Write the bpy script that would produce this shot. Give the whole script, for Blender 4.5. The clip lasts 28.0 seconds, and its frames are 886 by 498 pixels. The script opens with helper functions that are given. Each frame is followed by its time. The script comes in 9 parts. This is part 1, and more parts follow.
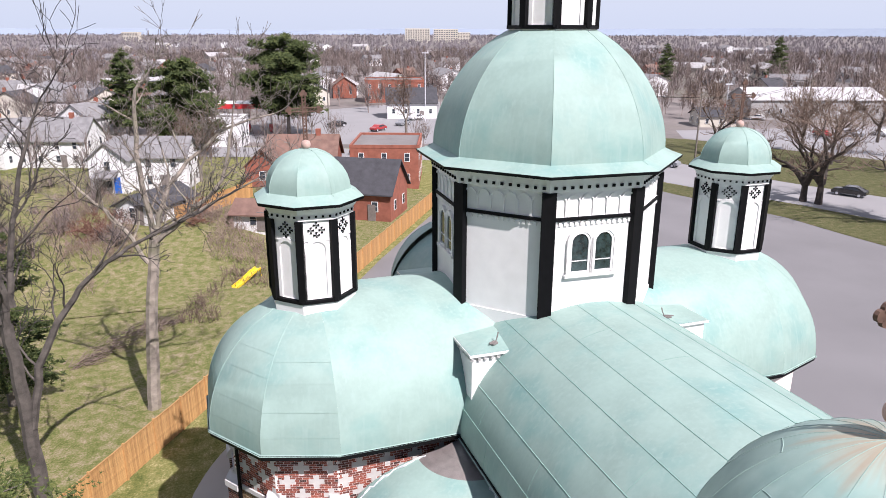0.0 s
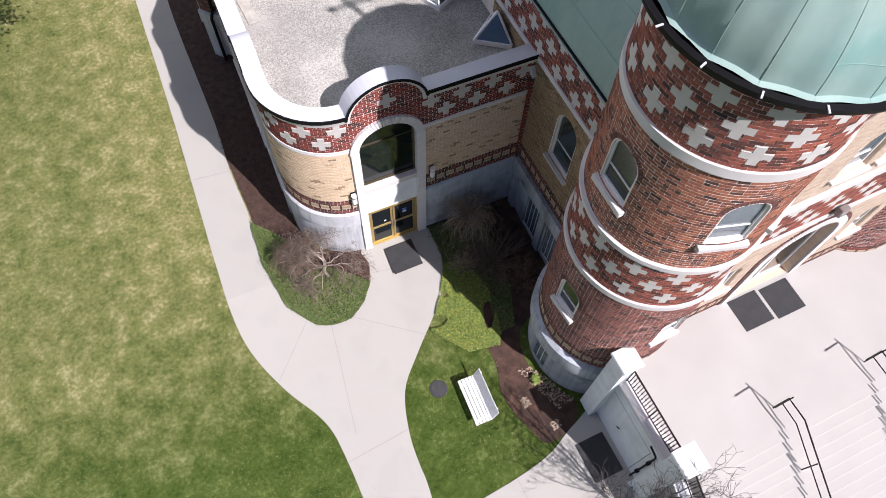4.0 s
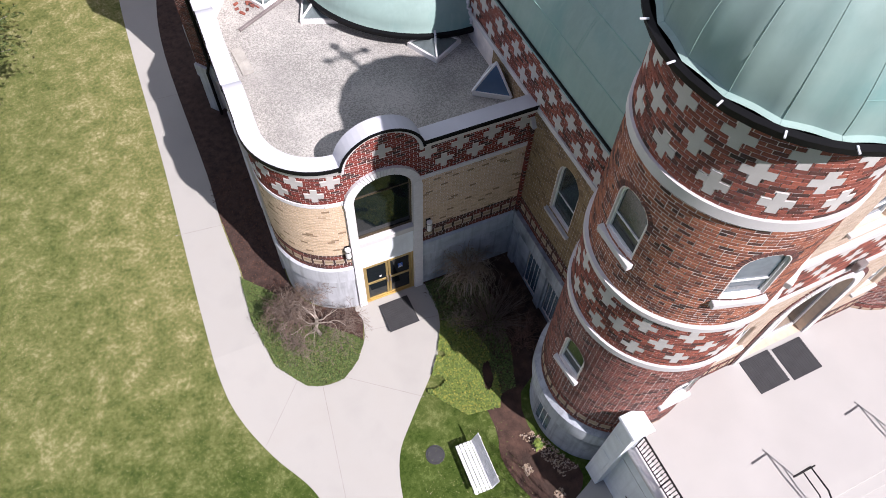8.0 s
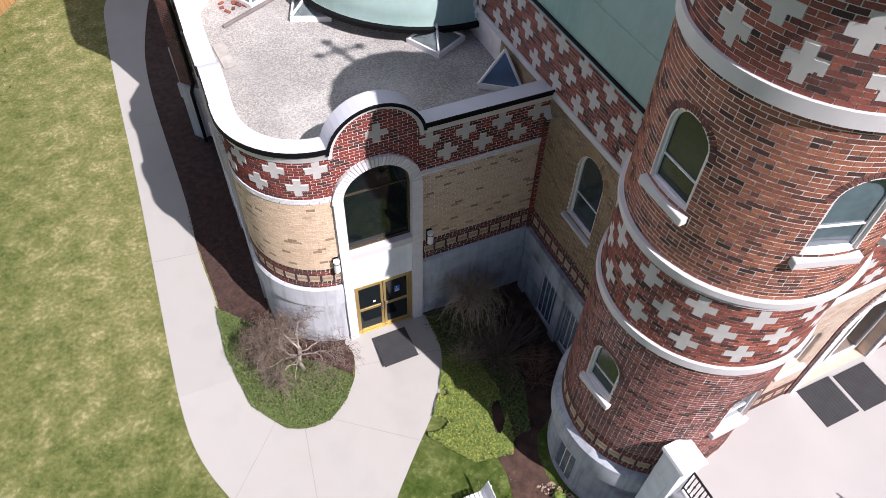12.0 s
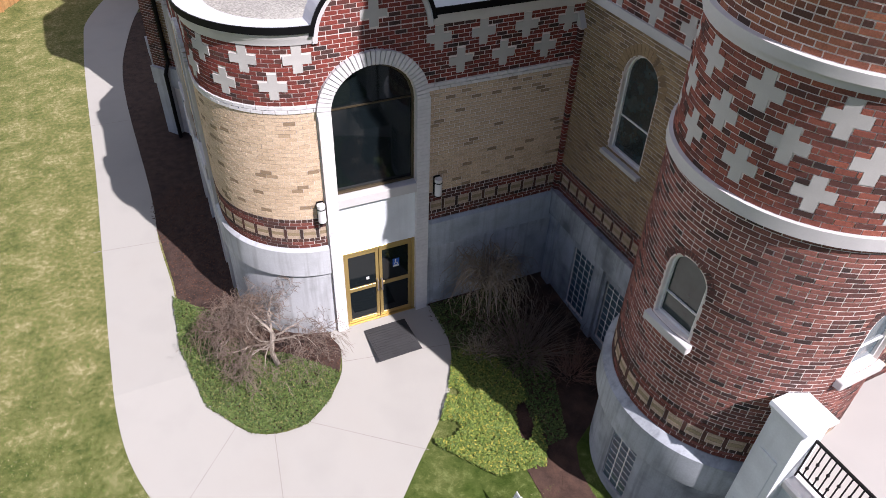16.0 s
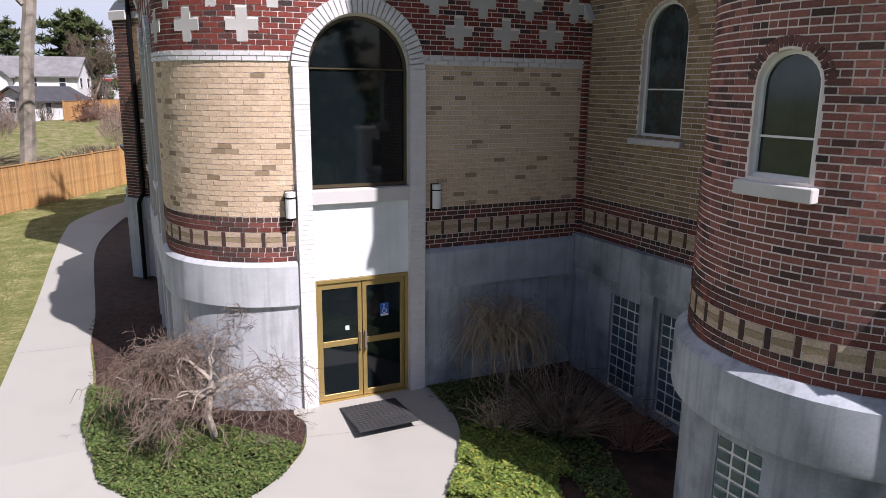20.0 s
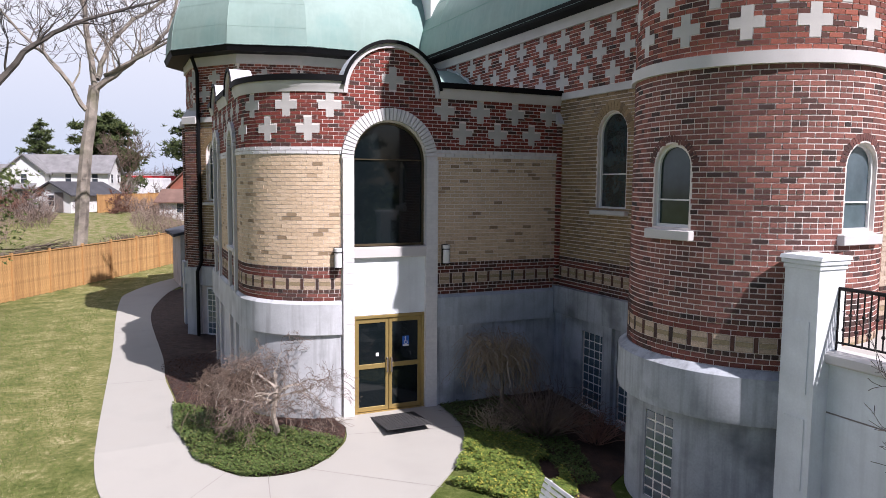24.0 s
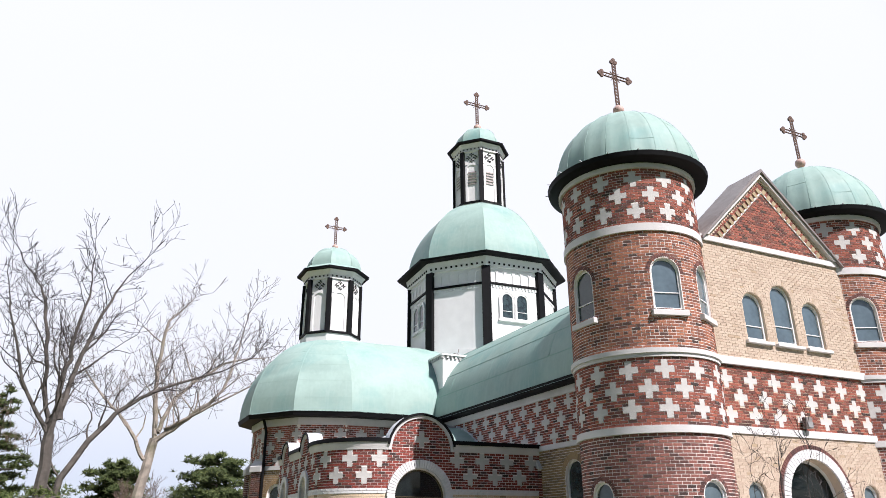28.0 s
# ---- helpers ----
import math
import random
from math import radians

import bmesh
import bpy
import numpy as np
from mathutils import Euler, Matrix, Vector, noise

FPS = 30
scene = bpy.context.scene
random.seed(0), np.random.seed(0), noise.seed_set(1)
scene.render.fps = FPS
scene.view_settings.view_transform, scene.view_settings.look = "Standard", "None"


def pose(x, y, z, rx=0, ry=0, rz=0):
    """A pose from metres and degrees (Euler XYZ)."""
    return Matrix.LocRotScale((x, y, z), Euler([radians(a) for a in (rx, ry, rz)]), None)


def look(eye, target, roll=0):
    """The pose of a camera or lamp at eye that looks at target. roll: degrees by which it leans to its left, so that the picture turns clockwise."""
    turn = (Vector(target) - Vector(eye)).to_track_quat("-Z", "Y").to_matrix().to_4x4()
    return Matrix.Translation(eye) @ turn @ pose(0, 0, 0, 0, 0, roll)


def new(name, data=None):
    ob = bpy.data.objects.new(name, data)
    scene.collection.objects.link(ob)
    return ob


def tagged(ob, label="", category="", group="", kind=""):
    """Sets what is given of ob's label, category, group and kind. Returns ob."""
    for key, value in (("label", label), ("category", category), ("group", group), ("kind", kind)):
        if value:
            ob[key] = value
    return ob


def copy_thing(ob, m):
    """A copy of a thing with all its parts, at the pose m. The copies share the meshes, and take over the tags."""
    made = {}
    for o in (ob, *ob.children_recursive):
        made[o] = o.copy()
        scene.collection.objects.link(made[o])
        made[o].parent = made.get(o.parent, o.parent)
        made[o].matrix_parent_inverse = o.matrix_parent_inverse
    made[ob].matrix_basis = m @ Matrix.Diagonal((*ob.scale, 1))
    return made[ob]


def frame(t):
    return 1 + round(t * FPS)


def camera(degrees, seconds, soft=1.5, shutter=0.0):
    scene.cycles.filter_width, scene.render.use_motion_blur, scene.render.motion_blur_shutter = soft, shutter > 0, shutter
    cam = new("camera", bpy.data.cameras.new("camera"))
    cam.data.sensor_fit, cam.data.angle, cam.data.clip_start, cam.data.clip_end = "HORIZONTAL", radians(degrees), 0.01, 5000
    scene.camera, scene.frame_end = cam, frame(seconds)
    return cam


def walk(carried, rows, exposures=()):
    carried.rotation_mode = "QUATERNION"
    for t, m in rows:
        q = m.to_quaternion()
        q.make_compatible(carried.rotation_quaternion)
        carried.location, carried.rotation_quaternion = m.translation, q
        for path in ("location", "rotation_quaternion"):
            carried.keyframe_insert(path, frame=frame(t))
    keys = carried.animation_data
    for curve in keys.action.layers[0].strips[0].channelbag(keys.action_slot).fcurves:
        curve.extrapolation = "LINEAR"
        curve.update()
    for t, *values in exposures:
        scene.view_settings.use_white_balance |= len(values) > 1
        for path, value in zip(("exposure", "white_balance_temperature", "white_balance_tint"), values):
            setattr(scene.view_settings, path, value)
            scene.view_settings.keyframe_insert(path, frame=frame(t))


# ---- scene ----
cam = camera(64.3, 28.0, soft=0.65)
EXPOSURES = [(0.0, 0.52, 6180, 22), (1.5, 0.50, 6160, 22), (3.0, 0.50, 6080, 22), (12.5, 0.52, 6060, 23), (17.0, 0.48, 6080, 23), (20.0, 0.42, 6080, 23), (25.0, 0.50, 6080, 22), (26.0, 0.52, 6100, 21), (27.0, 0.58, 6160, 19), (28.0, 0.60, 6180, 18)]
PATH = [
    (0, (-2.746, -11.377, 22.271), (-2.175, -9.554, 21.679), 0.16),
    (0.5, (-3.393, -11.045, 22.112), (-2.701, -9.291, 21.446), 0.28),
    (1, (-3.402, -11.084, 21.997), (-2.651, -9.399, 21.224), 0.37),
    (1.5, (-3.479, -11.258, 21.930), (-2.752, -9.661, 20.971), 0.76),
    (2, (-3.457, -11.273, 21.939), (-2.783, -9.815, 20.748), 1.11),
    (2.5, (-3.464, -11.347, 21.986), (-2.862, -10.056, 20.582), 1.38),
    (3, (-3.499, -11.294, 22.082), (-2.971, -10.176, 20.510), 2.04),
    (3.5, (-3.536, -11.297, 22.164), (-3.081, -10.349, 20.463), 2.45),
    (4, (-3.589, -11.251, 22.225), (-3.192, -10.436, 20.442), 2.87),
    (4.5, (-3.552, -11.206, 22.235), (-3.174, -10.443, 20.425), 3.22),
    (6.5, (-3.55, -11.139, 21.67), (-3.174, -10.379, 19.858), 3.4),
    (7, (-3.536, -11.085, 21.616), (-3.155, -10.312, 19.811), 3.2),
    (7.5, (-3.484, -11.049, 21.541), (-3.056, -10.168, 19.798), 2.9),
    (8, (-3.411, -10.979, 21.402), (-2.954, -10.03, 19.702), 2.8),
    (8.5, (-3.418, -11.082, 21.091), (-2.949, -10.103, 19.411), 2.7),
    (9, (-3.448, -11.202, 20.74), (-2.97, -10.201, 19.076), 2.6),
    (9.5, (-3.443, -11.269, 20.408), (-2.94, -10.21, 18.788), 2.5),
    (10, (-3.461, -11.275, 20.029), (-2.938, -10.164, 18.451), 2.3),
    (10.5, (-3.523, -11.289, 19.544), (-2.987, -10.157, 17.985), 2.4),
    (11, (-3.531, -11.3, 19.003), (-2.995, -10.165, 17.446), 2.3),
    (11.5, (-3.551, -11.27, 18.425), (-3.012, -10.131, 16.871), 2.4),
    (12, (-3.573, -11.298, 17.872), (-3.028, -10.145, 16.332), 2.4),
    (12.5, (-3.577, -11.326, 17.336), (-3.011, -10.118, 15.846), 2.3),
    (14.5, (-3.691, -11.426, 14.574), (-3.061, -10.07, 13.246), 2.0),
    (15, (-3.696, -11.481, 14.2), (-3.065, -10.12, 12.877), 2.0),
    (15.5, (-3.808, -11.468, 13.457), (-3.171, -10.109, 12.135), 2.2),
    (16, (-3.845, -11.472, 12.455), (-3.196, -10.093, 11.159), 2.3),
    (16.5, (-3.711, -11.439, 11.497), (-3.037, -9.999, 10.284), 2.2),
    (17, (-3.562, -11.359, 10.49), (-2.848, -9.814, 9.439), 1.8),
    (17.5, (-3.537, -11.344, 9.424), (-2.78, -9.697, 8.582), 1.5),
    (18, (-3.598, -11.343, 8.362), (-2.811, -9.616, 7.73), 1.3),
    (18.5, (-3.677, -11.394, 7.359), (-2.874, -9.633, 6.855), 1.0),
    (19, (-3.708, -11.4, 6.386), (-2.901, -9.63, 5.92), 0.9),
    (19.5, (-3.728, -11.38, 5.629), (-2.918, -9.611, 5.167), 0.8),
    (20, (-3.724, -11.407, 5.509), (-2.911, -9.636, 5.061), 0.6),
    (20.5, (-3.685, -11.423, 5.52), (-2.869, -9.623, 5.211), 0.5),
    (21, (-3.699, -11.433, 5.499), (-2.878, -9.622, 5.287), 0.4),
    (21.5, (-3.672, -11.443, 5.422), (-2.854, -9.627, 5.242), 0.6),
    (23.5, (-4.772, -13.679, 5.305), (-3.961, -11.86, 5.119), 0.4),
    (24, (-5.44, -15.062, 5.251), (-4.627, -13.244, 5.067), 0.5),
    (24.5, (-6.104, -16.419, 5.116), (-5.291, -14.601, 4.934), 0.5),
    (25, (-6.733, -17.786, 4.996), (-5.925, -15.965, 4.815), 0.5),
    (25.5, (-7.424, -19.112, 4.882), (-6.616, -17.29, 4.716), 0.5),
    (26, (-8.054, -20.374, 4.867), (-7.249, -18.543, 4.859), 0.1),
    (26.5, (-8.589, -21.51, 4.841), (-7.791, -19.69, 5.064), -0.0),
    (27, (-8.925, -22.154, 4.81), (-8.138, -20.361, 5.216), -0.2),
    (27.5, (-8.969, -22.087, 4.743), (-8.194, -20.335, 5.317), -0.1),
    (28, (-8.948, -22.054, 4.774), (-8.195, -20.356, 5.517), -0.3),
]
walk(cam, [(t, look(eye, target, roll)) for t, eye, target, roll in PATH], EXPOSURES)

# ---- world and sun ----
SUN_FROM = Vector((0.245, -0.625, 0.757)).normalized()
world = bpy.data.worlds.new("sky")
world.use_nodes = True
scene.world = world
wn, wl = world.node_tree.nodes, world.node_tree.links
sky = wn.new("ShaderNodeTexSky")
sky.sky_type, sky.sun_disc = "NISHITA", False
sky.sun_elevation = math.asin(SUN_FROM.z)
sky.sun_rotation = math.atan2(SUN_FROM.x, SUN_FROM.y)
sky.air_density, sky.dust_density, sky.ozone_density = 1.0, 1.2, 1.0
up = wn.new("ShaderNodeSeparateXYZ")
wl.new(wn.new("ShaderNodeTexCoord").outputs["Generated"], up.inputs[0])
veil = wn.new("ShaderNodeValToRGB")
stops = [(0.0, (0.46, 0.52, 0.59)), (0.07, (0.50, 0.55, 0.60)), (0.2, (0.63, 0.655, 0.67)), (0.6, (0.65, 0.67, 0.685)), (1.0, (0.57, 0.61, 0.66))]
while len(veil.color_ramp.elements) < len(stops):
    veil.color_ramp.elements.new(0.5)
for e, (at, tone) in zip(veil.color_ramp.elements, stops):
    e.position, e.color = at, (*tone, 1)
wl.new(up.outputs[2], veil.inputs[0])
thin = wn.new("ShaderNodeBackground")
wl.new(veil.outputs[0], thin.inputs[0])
wl.new(sky.outputs[0], wn["Background"].inputs[0])
wn["Background"].inputs[1].default_value = 0.047
# thin white northern haze; unseen south kept clear blue to cut fill light
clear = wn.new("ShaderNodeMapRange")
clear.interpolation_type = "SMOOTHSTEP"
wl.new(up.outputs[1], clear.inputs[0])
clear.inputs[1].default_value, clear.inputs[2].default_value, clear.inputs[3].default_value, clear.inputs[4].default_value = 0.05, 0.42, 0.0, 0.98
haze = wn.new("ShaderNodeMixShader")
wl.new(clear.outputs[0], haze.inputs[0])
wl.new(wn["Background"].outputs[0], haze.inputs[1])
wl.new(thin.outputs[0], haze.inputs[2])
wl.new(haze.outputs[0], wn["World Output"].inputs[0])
sun_data = bpy.data.lights.new("sun", "SUN")
sun_data.energy, sun_data.angle, sun_data.color = 5.0, radians(0.55), (1.0, 0.955, 0.88)
sun = new("sun", sun_data)
sun.matrix_world = look(SUN_FROM * 60, (0, 0, 0))

# ---- materials ----
def mat(name, colour, rough=0.8, metal=0.0, vary=0.12, scale=3.0, fine=60.0, bump=0.15, stain=None, stain_scale=0.7, stain_amount=0.5, coat=0.0, spec=0.5, grain=0.35, streak=None):
    """A surface with patches at two scales, an optional stain colour and fine relief."""
    m = bpy.data.materials.new(name)
    m.use_nodes = True
    n, l = m.node_tree.nodes, m.node_tree.links
    b = n["Principled BSDF"]
    b.inputs["Roughness"].default_value, b.inputs["Metallic"].default_value = rough, metal
    b.inputs["Coat Weight"].default_value, b.inputs["Specular IOR Level"].default_value = coat, spec
    at = n.new("ShaderNodeTexCoord").outputs["Object"]

    def patches(size, detail):
        t = n.new("ShaderNodeTexNoise")
        t.inputs["Scale"].default_value, t.inputs["Detail"].default_value = size, detail
        l.new(at, t.inputs["Vector"])
        return t.outputs["Fac"]

    big, small = patches(scale, 4.0), patches(fine, 3.0)
    mix = n.new("ShaderNodeMath")
    mix.operation = "MULTIPLY_ADD"
    l.new(small, mix.inputs[0])
    mix.inputs[1].default_value = grain
    l.new(big, mix.inputs[2])
    ramp = n.new("ShaderNodeMapRange")
    l.new(mix.outputs[0], ramp.inputs[0])
    ramp.inputs[1].default_value, ramp.inputs[2].default_value = 0.22 + 0.5 * grain, 0.78 + 0.5 * grain
    ramp.inputs[3].default_value, ramp.inputs[4].default_value = 1 - vary * 1.6, 1 + vary
    tint = n.new("ShaderNodeMix")
    tint.data_type, tint.blend_type = "RGBA", "MULTIPLY"
    tint.inputs[0].default_value = 1.0
    tint.inputs[6].default_value = (*colour, 1)
    l.new(ramp.outputs[0], tint.inputs[7])
    out = tint.outputs[2]
    if stain:
        spots = patches(stain_scale, 6.0)
        cut = n.new("ShaderNodeMapRange")
        l.new(spots, cut.inputs[0])
        cut.inputs[1].default_value, cut.inputs[2].default_value, cut.inputs[4].default_value = 0.5, 0.72, stain_amount
        over = n.new("ShaderNodeMix")
        over.data_type = "RGBA"
        l.new(cut.outputs[0], over.inputs[0])
        l.new(out, over.inputs[6])
        over.inputs[7].default_value = (*stain, 1)
        out = over.outputs[2]
    if streak:
        long = n.new("ShaderNodeMapping")
        long.inputs["Scale"].default_value = (7.0, 7.0, 0.45)
        l.new(at, long.inputs["Vector"])
        t = n.new("ShaderNodeTexNoise")
        t.inputs["Scale"].default_value, t.inputs["Detail"].default_value = 1.0, 5.0
        l.new(long.outputs[0], t.inputs["Vector"])
        cut = n.new("ShaderNodeMapRange")
        l.new(t.outputs["Fac"], cut.inputs[0])
        cut.inputs[1].default_value, cut.inputs[2].default_value, cut.inputs[4].default_value = 0.5, 0.75, 0.7
        over = n.new("ShaderNodeMix")
        over.data_type = "RGBA"
        l.new(cut.outputs[0], over.inputs[0])
        l.new(out, over.inputs[6])
        over.inputs[7].default_value = (*streak, 1)
        out = over.outputs[2]
    l.new(out, b.inputs["Base Color"])
    if bump:
        bp = n.new("ShaderNodeBump")
        bp.inputs["Strength"].default_value, bp.inputs["Distance"].default_value = bump, 0.02
        l.new(mix.outputs[0], bp.inputs["Height"])
        l.new(bp.outputs[0], b.inputs["Normal"])
    return m


def piece_mat(name, colours, single, rough=0.85, bump=0.25, fine=45.0, mottle=1.0):
    """Bricks and boards: each piece takes its own colour of the list [(share, colour), ...]."""
    m = bpy.data.materials.new(name)
    m.use_nodes = True
    n, l = m.node_tree.nodes, m.node_tree.links
    b = n["Principled BSDF"]
    b.inputs["Roughness"].default_value = rough
    b.inputs["Specular IOR Level"].default_value = 0.35
    pick = n.new("ShaderNodeObjectInfo").outputs["Random"] if single else n.new("ShaderNodeNewGeometry").outputs["Random Per Island"]
    ramp = n.new("ShaderNodeValToRGB")
    ramp.color_ramp.interpolation = "LINEAR"
    el = ramp.color_ramp.elements
    while len(el) < len(colours):
        el.new(0.5)
    for e, (p, c) in zip(el, colours):
        e.position, e.color = p, (*c, 1)
    l.new(pick, ramp.inputs[0])
    at = n.new("ShaderNodeTexCoord").outputs["Object"]
    t = n.new("ShaderNodeTexNoise")
    t.inputs["Scale"].default_value, t.inputs["Detail"].default_value = fine, 4.0
    l.new(at, t.inputs["Vector"])
    g = n.new("ShaderNodeMapRange")
    l.new(t.outputs["Fac"], g.inputs[0])
    g.inputs[1].default_value, g.inputs[2].default_value, g.inputs[3].default_value, g.inputs[4].default_value = 0.3, 0.75, 1 - 0.28 * mottle, 1 + 0.2 * mottle
    mul = n.new("ShaderNodeMix")
    mul.data_type, mul.blend_type = "RGBA", "MULTIPLY"
    mul.inputs[0].default_value = 1.0
    l.new(ramp.outputs[0], mul.inputs[6])
    l.new(g.outputs[0], mul.inputs[7])
    l.new(mul.outputs[2], b.inputs["Base Color"])
    bp = n.new("ShaderNodeBump")
    bp.inputs["Strength"].default_value, bp.inputs["Distance"].default_value = bump, 0.01
    l.new(t.outputs["Fac"], bp.inputs["Height"])
    l.new(bp.outputs[0], b.inputs["Normal"])
    return m


RED = [(0.0, (0.27, 0.058, 0.042)), (0.45, (0.21, 0.047, 0.036)), (0.7, (0.17, 0.045, 0.036)), (0.86, (0.105, 0.045, 0.038)), (1.0, (0.055, 0.036, 0.034))]
RUST = [(0.0, (0.37, 0.118, 0.078)), (0.3, (0.29, 0.092, 0.064)), (0.65, (0.21, 0.073, 0.055)), (0.84, (0.14, 0.057, 0.046)), (0.94, (0.085, 0.043, 0.036)), (1.0, (0.05, 0.035, 0.032))]
BUFF = [(0.0, (0.73, 0.565, 0.40)), (0.5, (0.68, 0.52, 0.36)), (0.92, (0.62, 0.465, 0.315)), (0.94, (0.36, 0.26, 0.165)), (1.0, (0.30, 0.215, 0.135))]
CREAM = [(0.0, (0.58, 0.47, 0.37)), (0.6, (0.53, 0.42, 0.325)), (0.95, (0.48, 0.37, 0.285)), (1.0, (0.45, 0.34, 0.23))]
TILE = [(0.0, (0.56, 0.43, 0.325)), (1.0, (0.47, 0.355, 0.26))]
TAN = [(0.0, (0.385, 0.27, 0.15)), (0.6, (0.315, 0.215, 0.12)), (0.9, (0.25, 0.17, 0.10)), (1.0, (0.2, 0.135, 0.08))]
M_RED, M_RED1 = piece_mat("red_brick", RED, False), piece_mat("red_brick_single", RED, True)
M_RUST, M_RUST1 = piece_mat("rust_brick", RUST, False), piece_mat("rust_brick_single", RUST, True)
DRUM = [(0.0, (0.325, 0.13, 0.10)), (0.3, (0.255, 0.104, 0.083)), (0.65, (0.19, 0.08, 0.066)), (0.85, (0.13, 0.06, 0.051)), (0.95, (0.075, 0.043, 0.038)), (1.0, (0.047, 0.034, 0.032))]
WARM = [(0.0, (0.43, 0.175, 0.10)), (0.35, (0.34, 0.13, 0.078)), (0.65, (0.255, 0.10, 0.064)), (0.85, (0.17, 0.073, 0.052)), (0.95, (0.095, 0.05, 0.04)), (1.0, (0.055, 0.037, 0.033))]
M_WARM = piece_mat("warm_brown_brick", WARM, False)
M_DRUM, M_DRUM1 = piece_mat("brown_red_brick", DRUM, False), piece_mat("brown_red_brick_single", DRUM, True)
M_BUFF, M_BUFF1 = piece_mat("buff_brick", BUFF, False), piece_mat("buff_brick_single", BUFF, True)
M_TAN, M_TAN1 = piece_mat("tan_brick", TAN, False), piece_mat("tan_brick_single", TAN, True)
M_TILE = piece_mat("tan_tile", TILE, False, 0.7)
M_ARCH = piece_mat("arch_brick", [(0.0, (0.20, 0.088, 0.075)), (0.5, (0.145, 0.066, 0.058)), (1.0, (0.085, 0.048, 0.045))], False)
M_BRONZE = mat("dark_bronze_frame", (0.11, 0.085, 0.05), 0.4, metal=0.5, vary=0.1, scale=3, fine=30, bump=0.02)
M_CREAMB = piece_mat("cream_brick", CREAM, False)
M_DARK = piece_mat("dark_brick", [(0.0, (0.13, 0.058, 0.045)), (0.6, (0.085, 0.046, 0.038)), (1.0, (0.05, 0.034, 0.032))], False)
M_DKRED = piece_mat("dark_red_brick", [(0.0, (0.20, 0.055, 0.042)), (0.5, (0.15, 0.05, 0.04)), (1.0, (0.07, 0.042, 0.037))], False)
M_PIERBRICK = piece_mat("pier_brick", [(0.0, (0.21, 0.085, 0.062)), (0.5, (0.155, 0.066, 0.05)), (0.8, (0.10, 0.05, 0.04)), (1.0, (0.055, 0.036, 0.033))], False)
M_BANDRED = piece_mat("band_brick", [(0.0, (0.25, 0.085, 0.065)), (0.5, (0.18, 0.066, 0.053)), (1.0, (0.09, 0.046, 0.04))], False)
M_TILED = piece_mat("dull_tan_tile", [(0.0, (0.40, 0.31, 0.19)), (1.0, (0.32, 0.245, 0.15))], False, 0.7)
M_WHITEB = piece_mat("white_glazed_brick", [(0.0, (0.76, 0.745, 0.745)), (1.0, (0.72, 0.705, 0.71))], False, rough=0.5, bump=0.04, fine=12.0, mottle=0.25)
M_MORTAR = mat("mortar", (0.82, 0.745, 0.70), 0.95, vary=0.1, scale=4, fine=120, bump=0.2)
M_MORTAR_B = mat("buff_mortar", (0.64, 0.51, 0.39), 0.95, vary=0.1, scale=4, fine=120, bump=0.2)
M_STONE = mat("pale_stone", (0.63, 0.61, 0.60), 0.8, vary=0.07, scale=1.5, fine=40, bump=0.1, stain=(0.42, 0.40, 0.38), stain_amount=0.35)
M_CROSS = mat("cross_stone", (0.545, 0.525, 0.50), 0.85, vary=0.08, scale=3, fine=70, bump=0.15)
M_WHITE = mat("white_paint", (0.80, 0.79, 0.78), 0.55, vary=0.04, scale=2, fine=50, bump=0.06, stain=(0.62, 0.61, 0.58), stain_amount=0.25)
M_COPING = mat("coping_metal", (0.57, 0.575, 0.61), 0.45, vary=0.05, scale=1.2, fine=30, bump=0.04, stain=(0.45, 0.455, 0.48), stain_amount=0.3)
M_PIER = mat("white_painted_concrete", (0.80, 0.84, 0.865), 0.8, vary=0.09, scale=1.5, fine=30, bump=0.12, stain=(0.60, 0.63, 0.65), stain_scale=1.2, stain_amount=0.5, streak=(0.66, 0.69, 0.71))
M_CONC = mat("painted_concrete", (0.56, 0.575, 0.60), 0.85, vary=0.14, scale=1.2, fine=30, bump=0.15, stain=(0.29, 0.30, 0.31), stain_scale=1.1, stain_amount=0.7, streak=(0.26, 0.265, 0.27))
# weathered concrete; its darker tone also deepens shade round the corner bed
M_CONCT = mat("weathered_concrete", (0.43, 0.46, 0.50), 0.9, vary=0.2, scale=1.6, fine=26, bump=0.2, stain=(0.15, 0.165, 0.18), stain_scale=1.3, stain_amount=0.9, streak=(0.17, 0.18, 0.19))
# stained copies of M_CONC with the corner's shade put into a bluer tone
M_BASE_SHADE = mat("stained_shade_concrete", (0.46, 0.50, 0.545), 0.8, vary=0.22, scale=1.3, fine=26, bump=0.2, stain=(0.16, 0.178, 0.195), stain_scale=0.9, stain_amount=0.85, streak=(0.16, 0.175, 0.19))
M_LEDGE = mat("shade_blue_concrete", (0.47, 0.525, 0.585), 0.85, vary=0.2, scale=1.2, fine=30, bump=0.15, stain=(0.22, 0.245, 0.27), stain_scale=1.2, stain_amount=0.8, streak=(0.28, 0.31, 0.34))
M_COPPER = mat("green_copper", (0.296, 0.412, 0.370), 0.6, vary=0.09, scale=0.9, fine=6, bump=0.05, stain=(0.16, 0.325, 0.31), stain_scale=0.6, stain_amount=0.65, spec=0.3, streak=(0.315, 0.435, 0.40))
M_SEAM = mat("copper_seam", (0.25, 0.42, 0.36), 0.6, vary=0.1, scale=2, fine=20, bump=0.05)
M_FLASH = mat("brown_flashing", (0.24, 0.21, 0.20), 0.5, metal=0.2, vary=0.15, scale=3, fine=30)
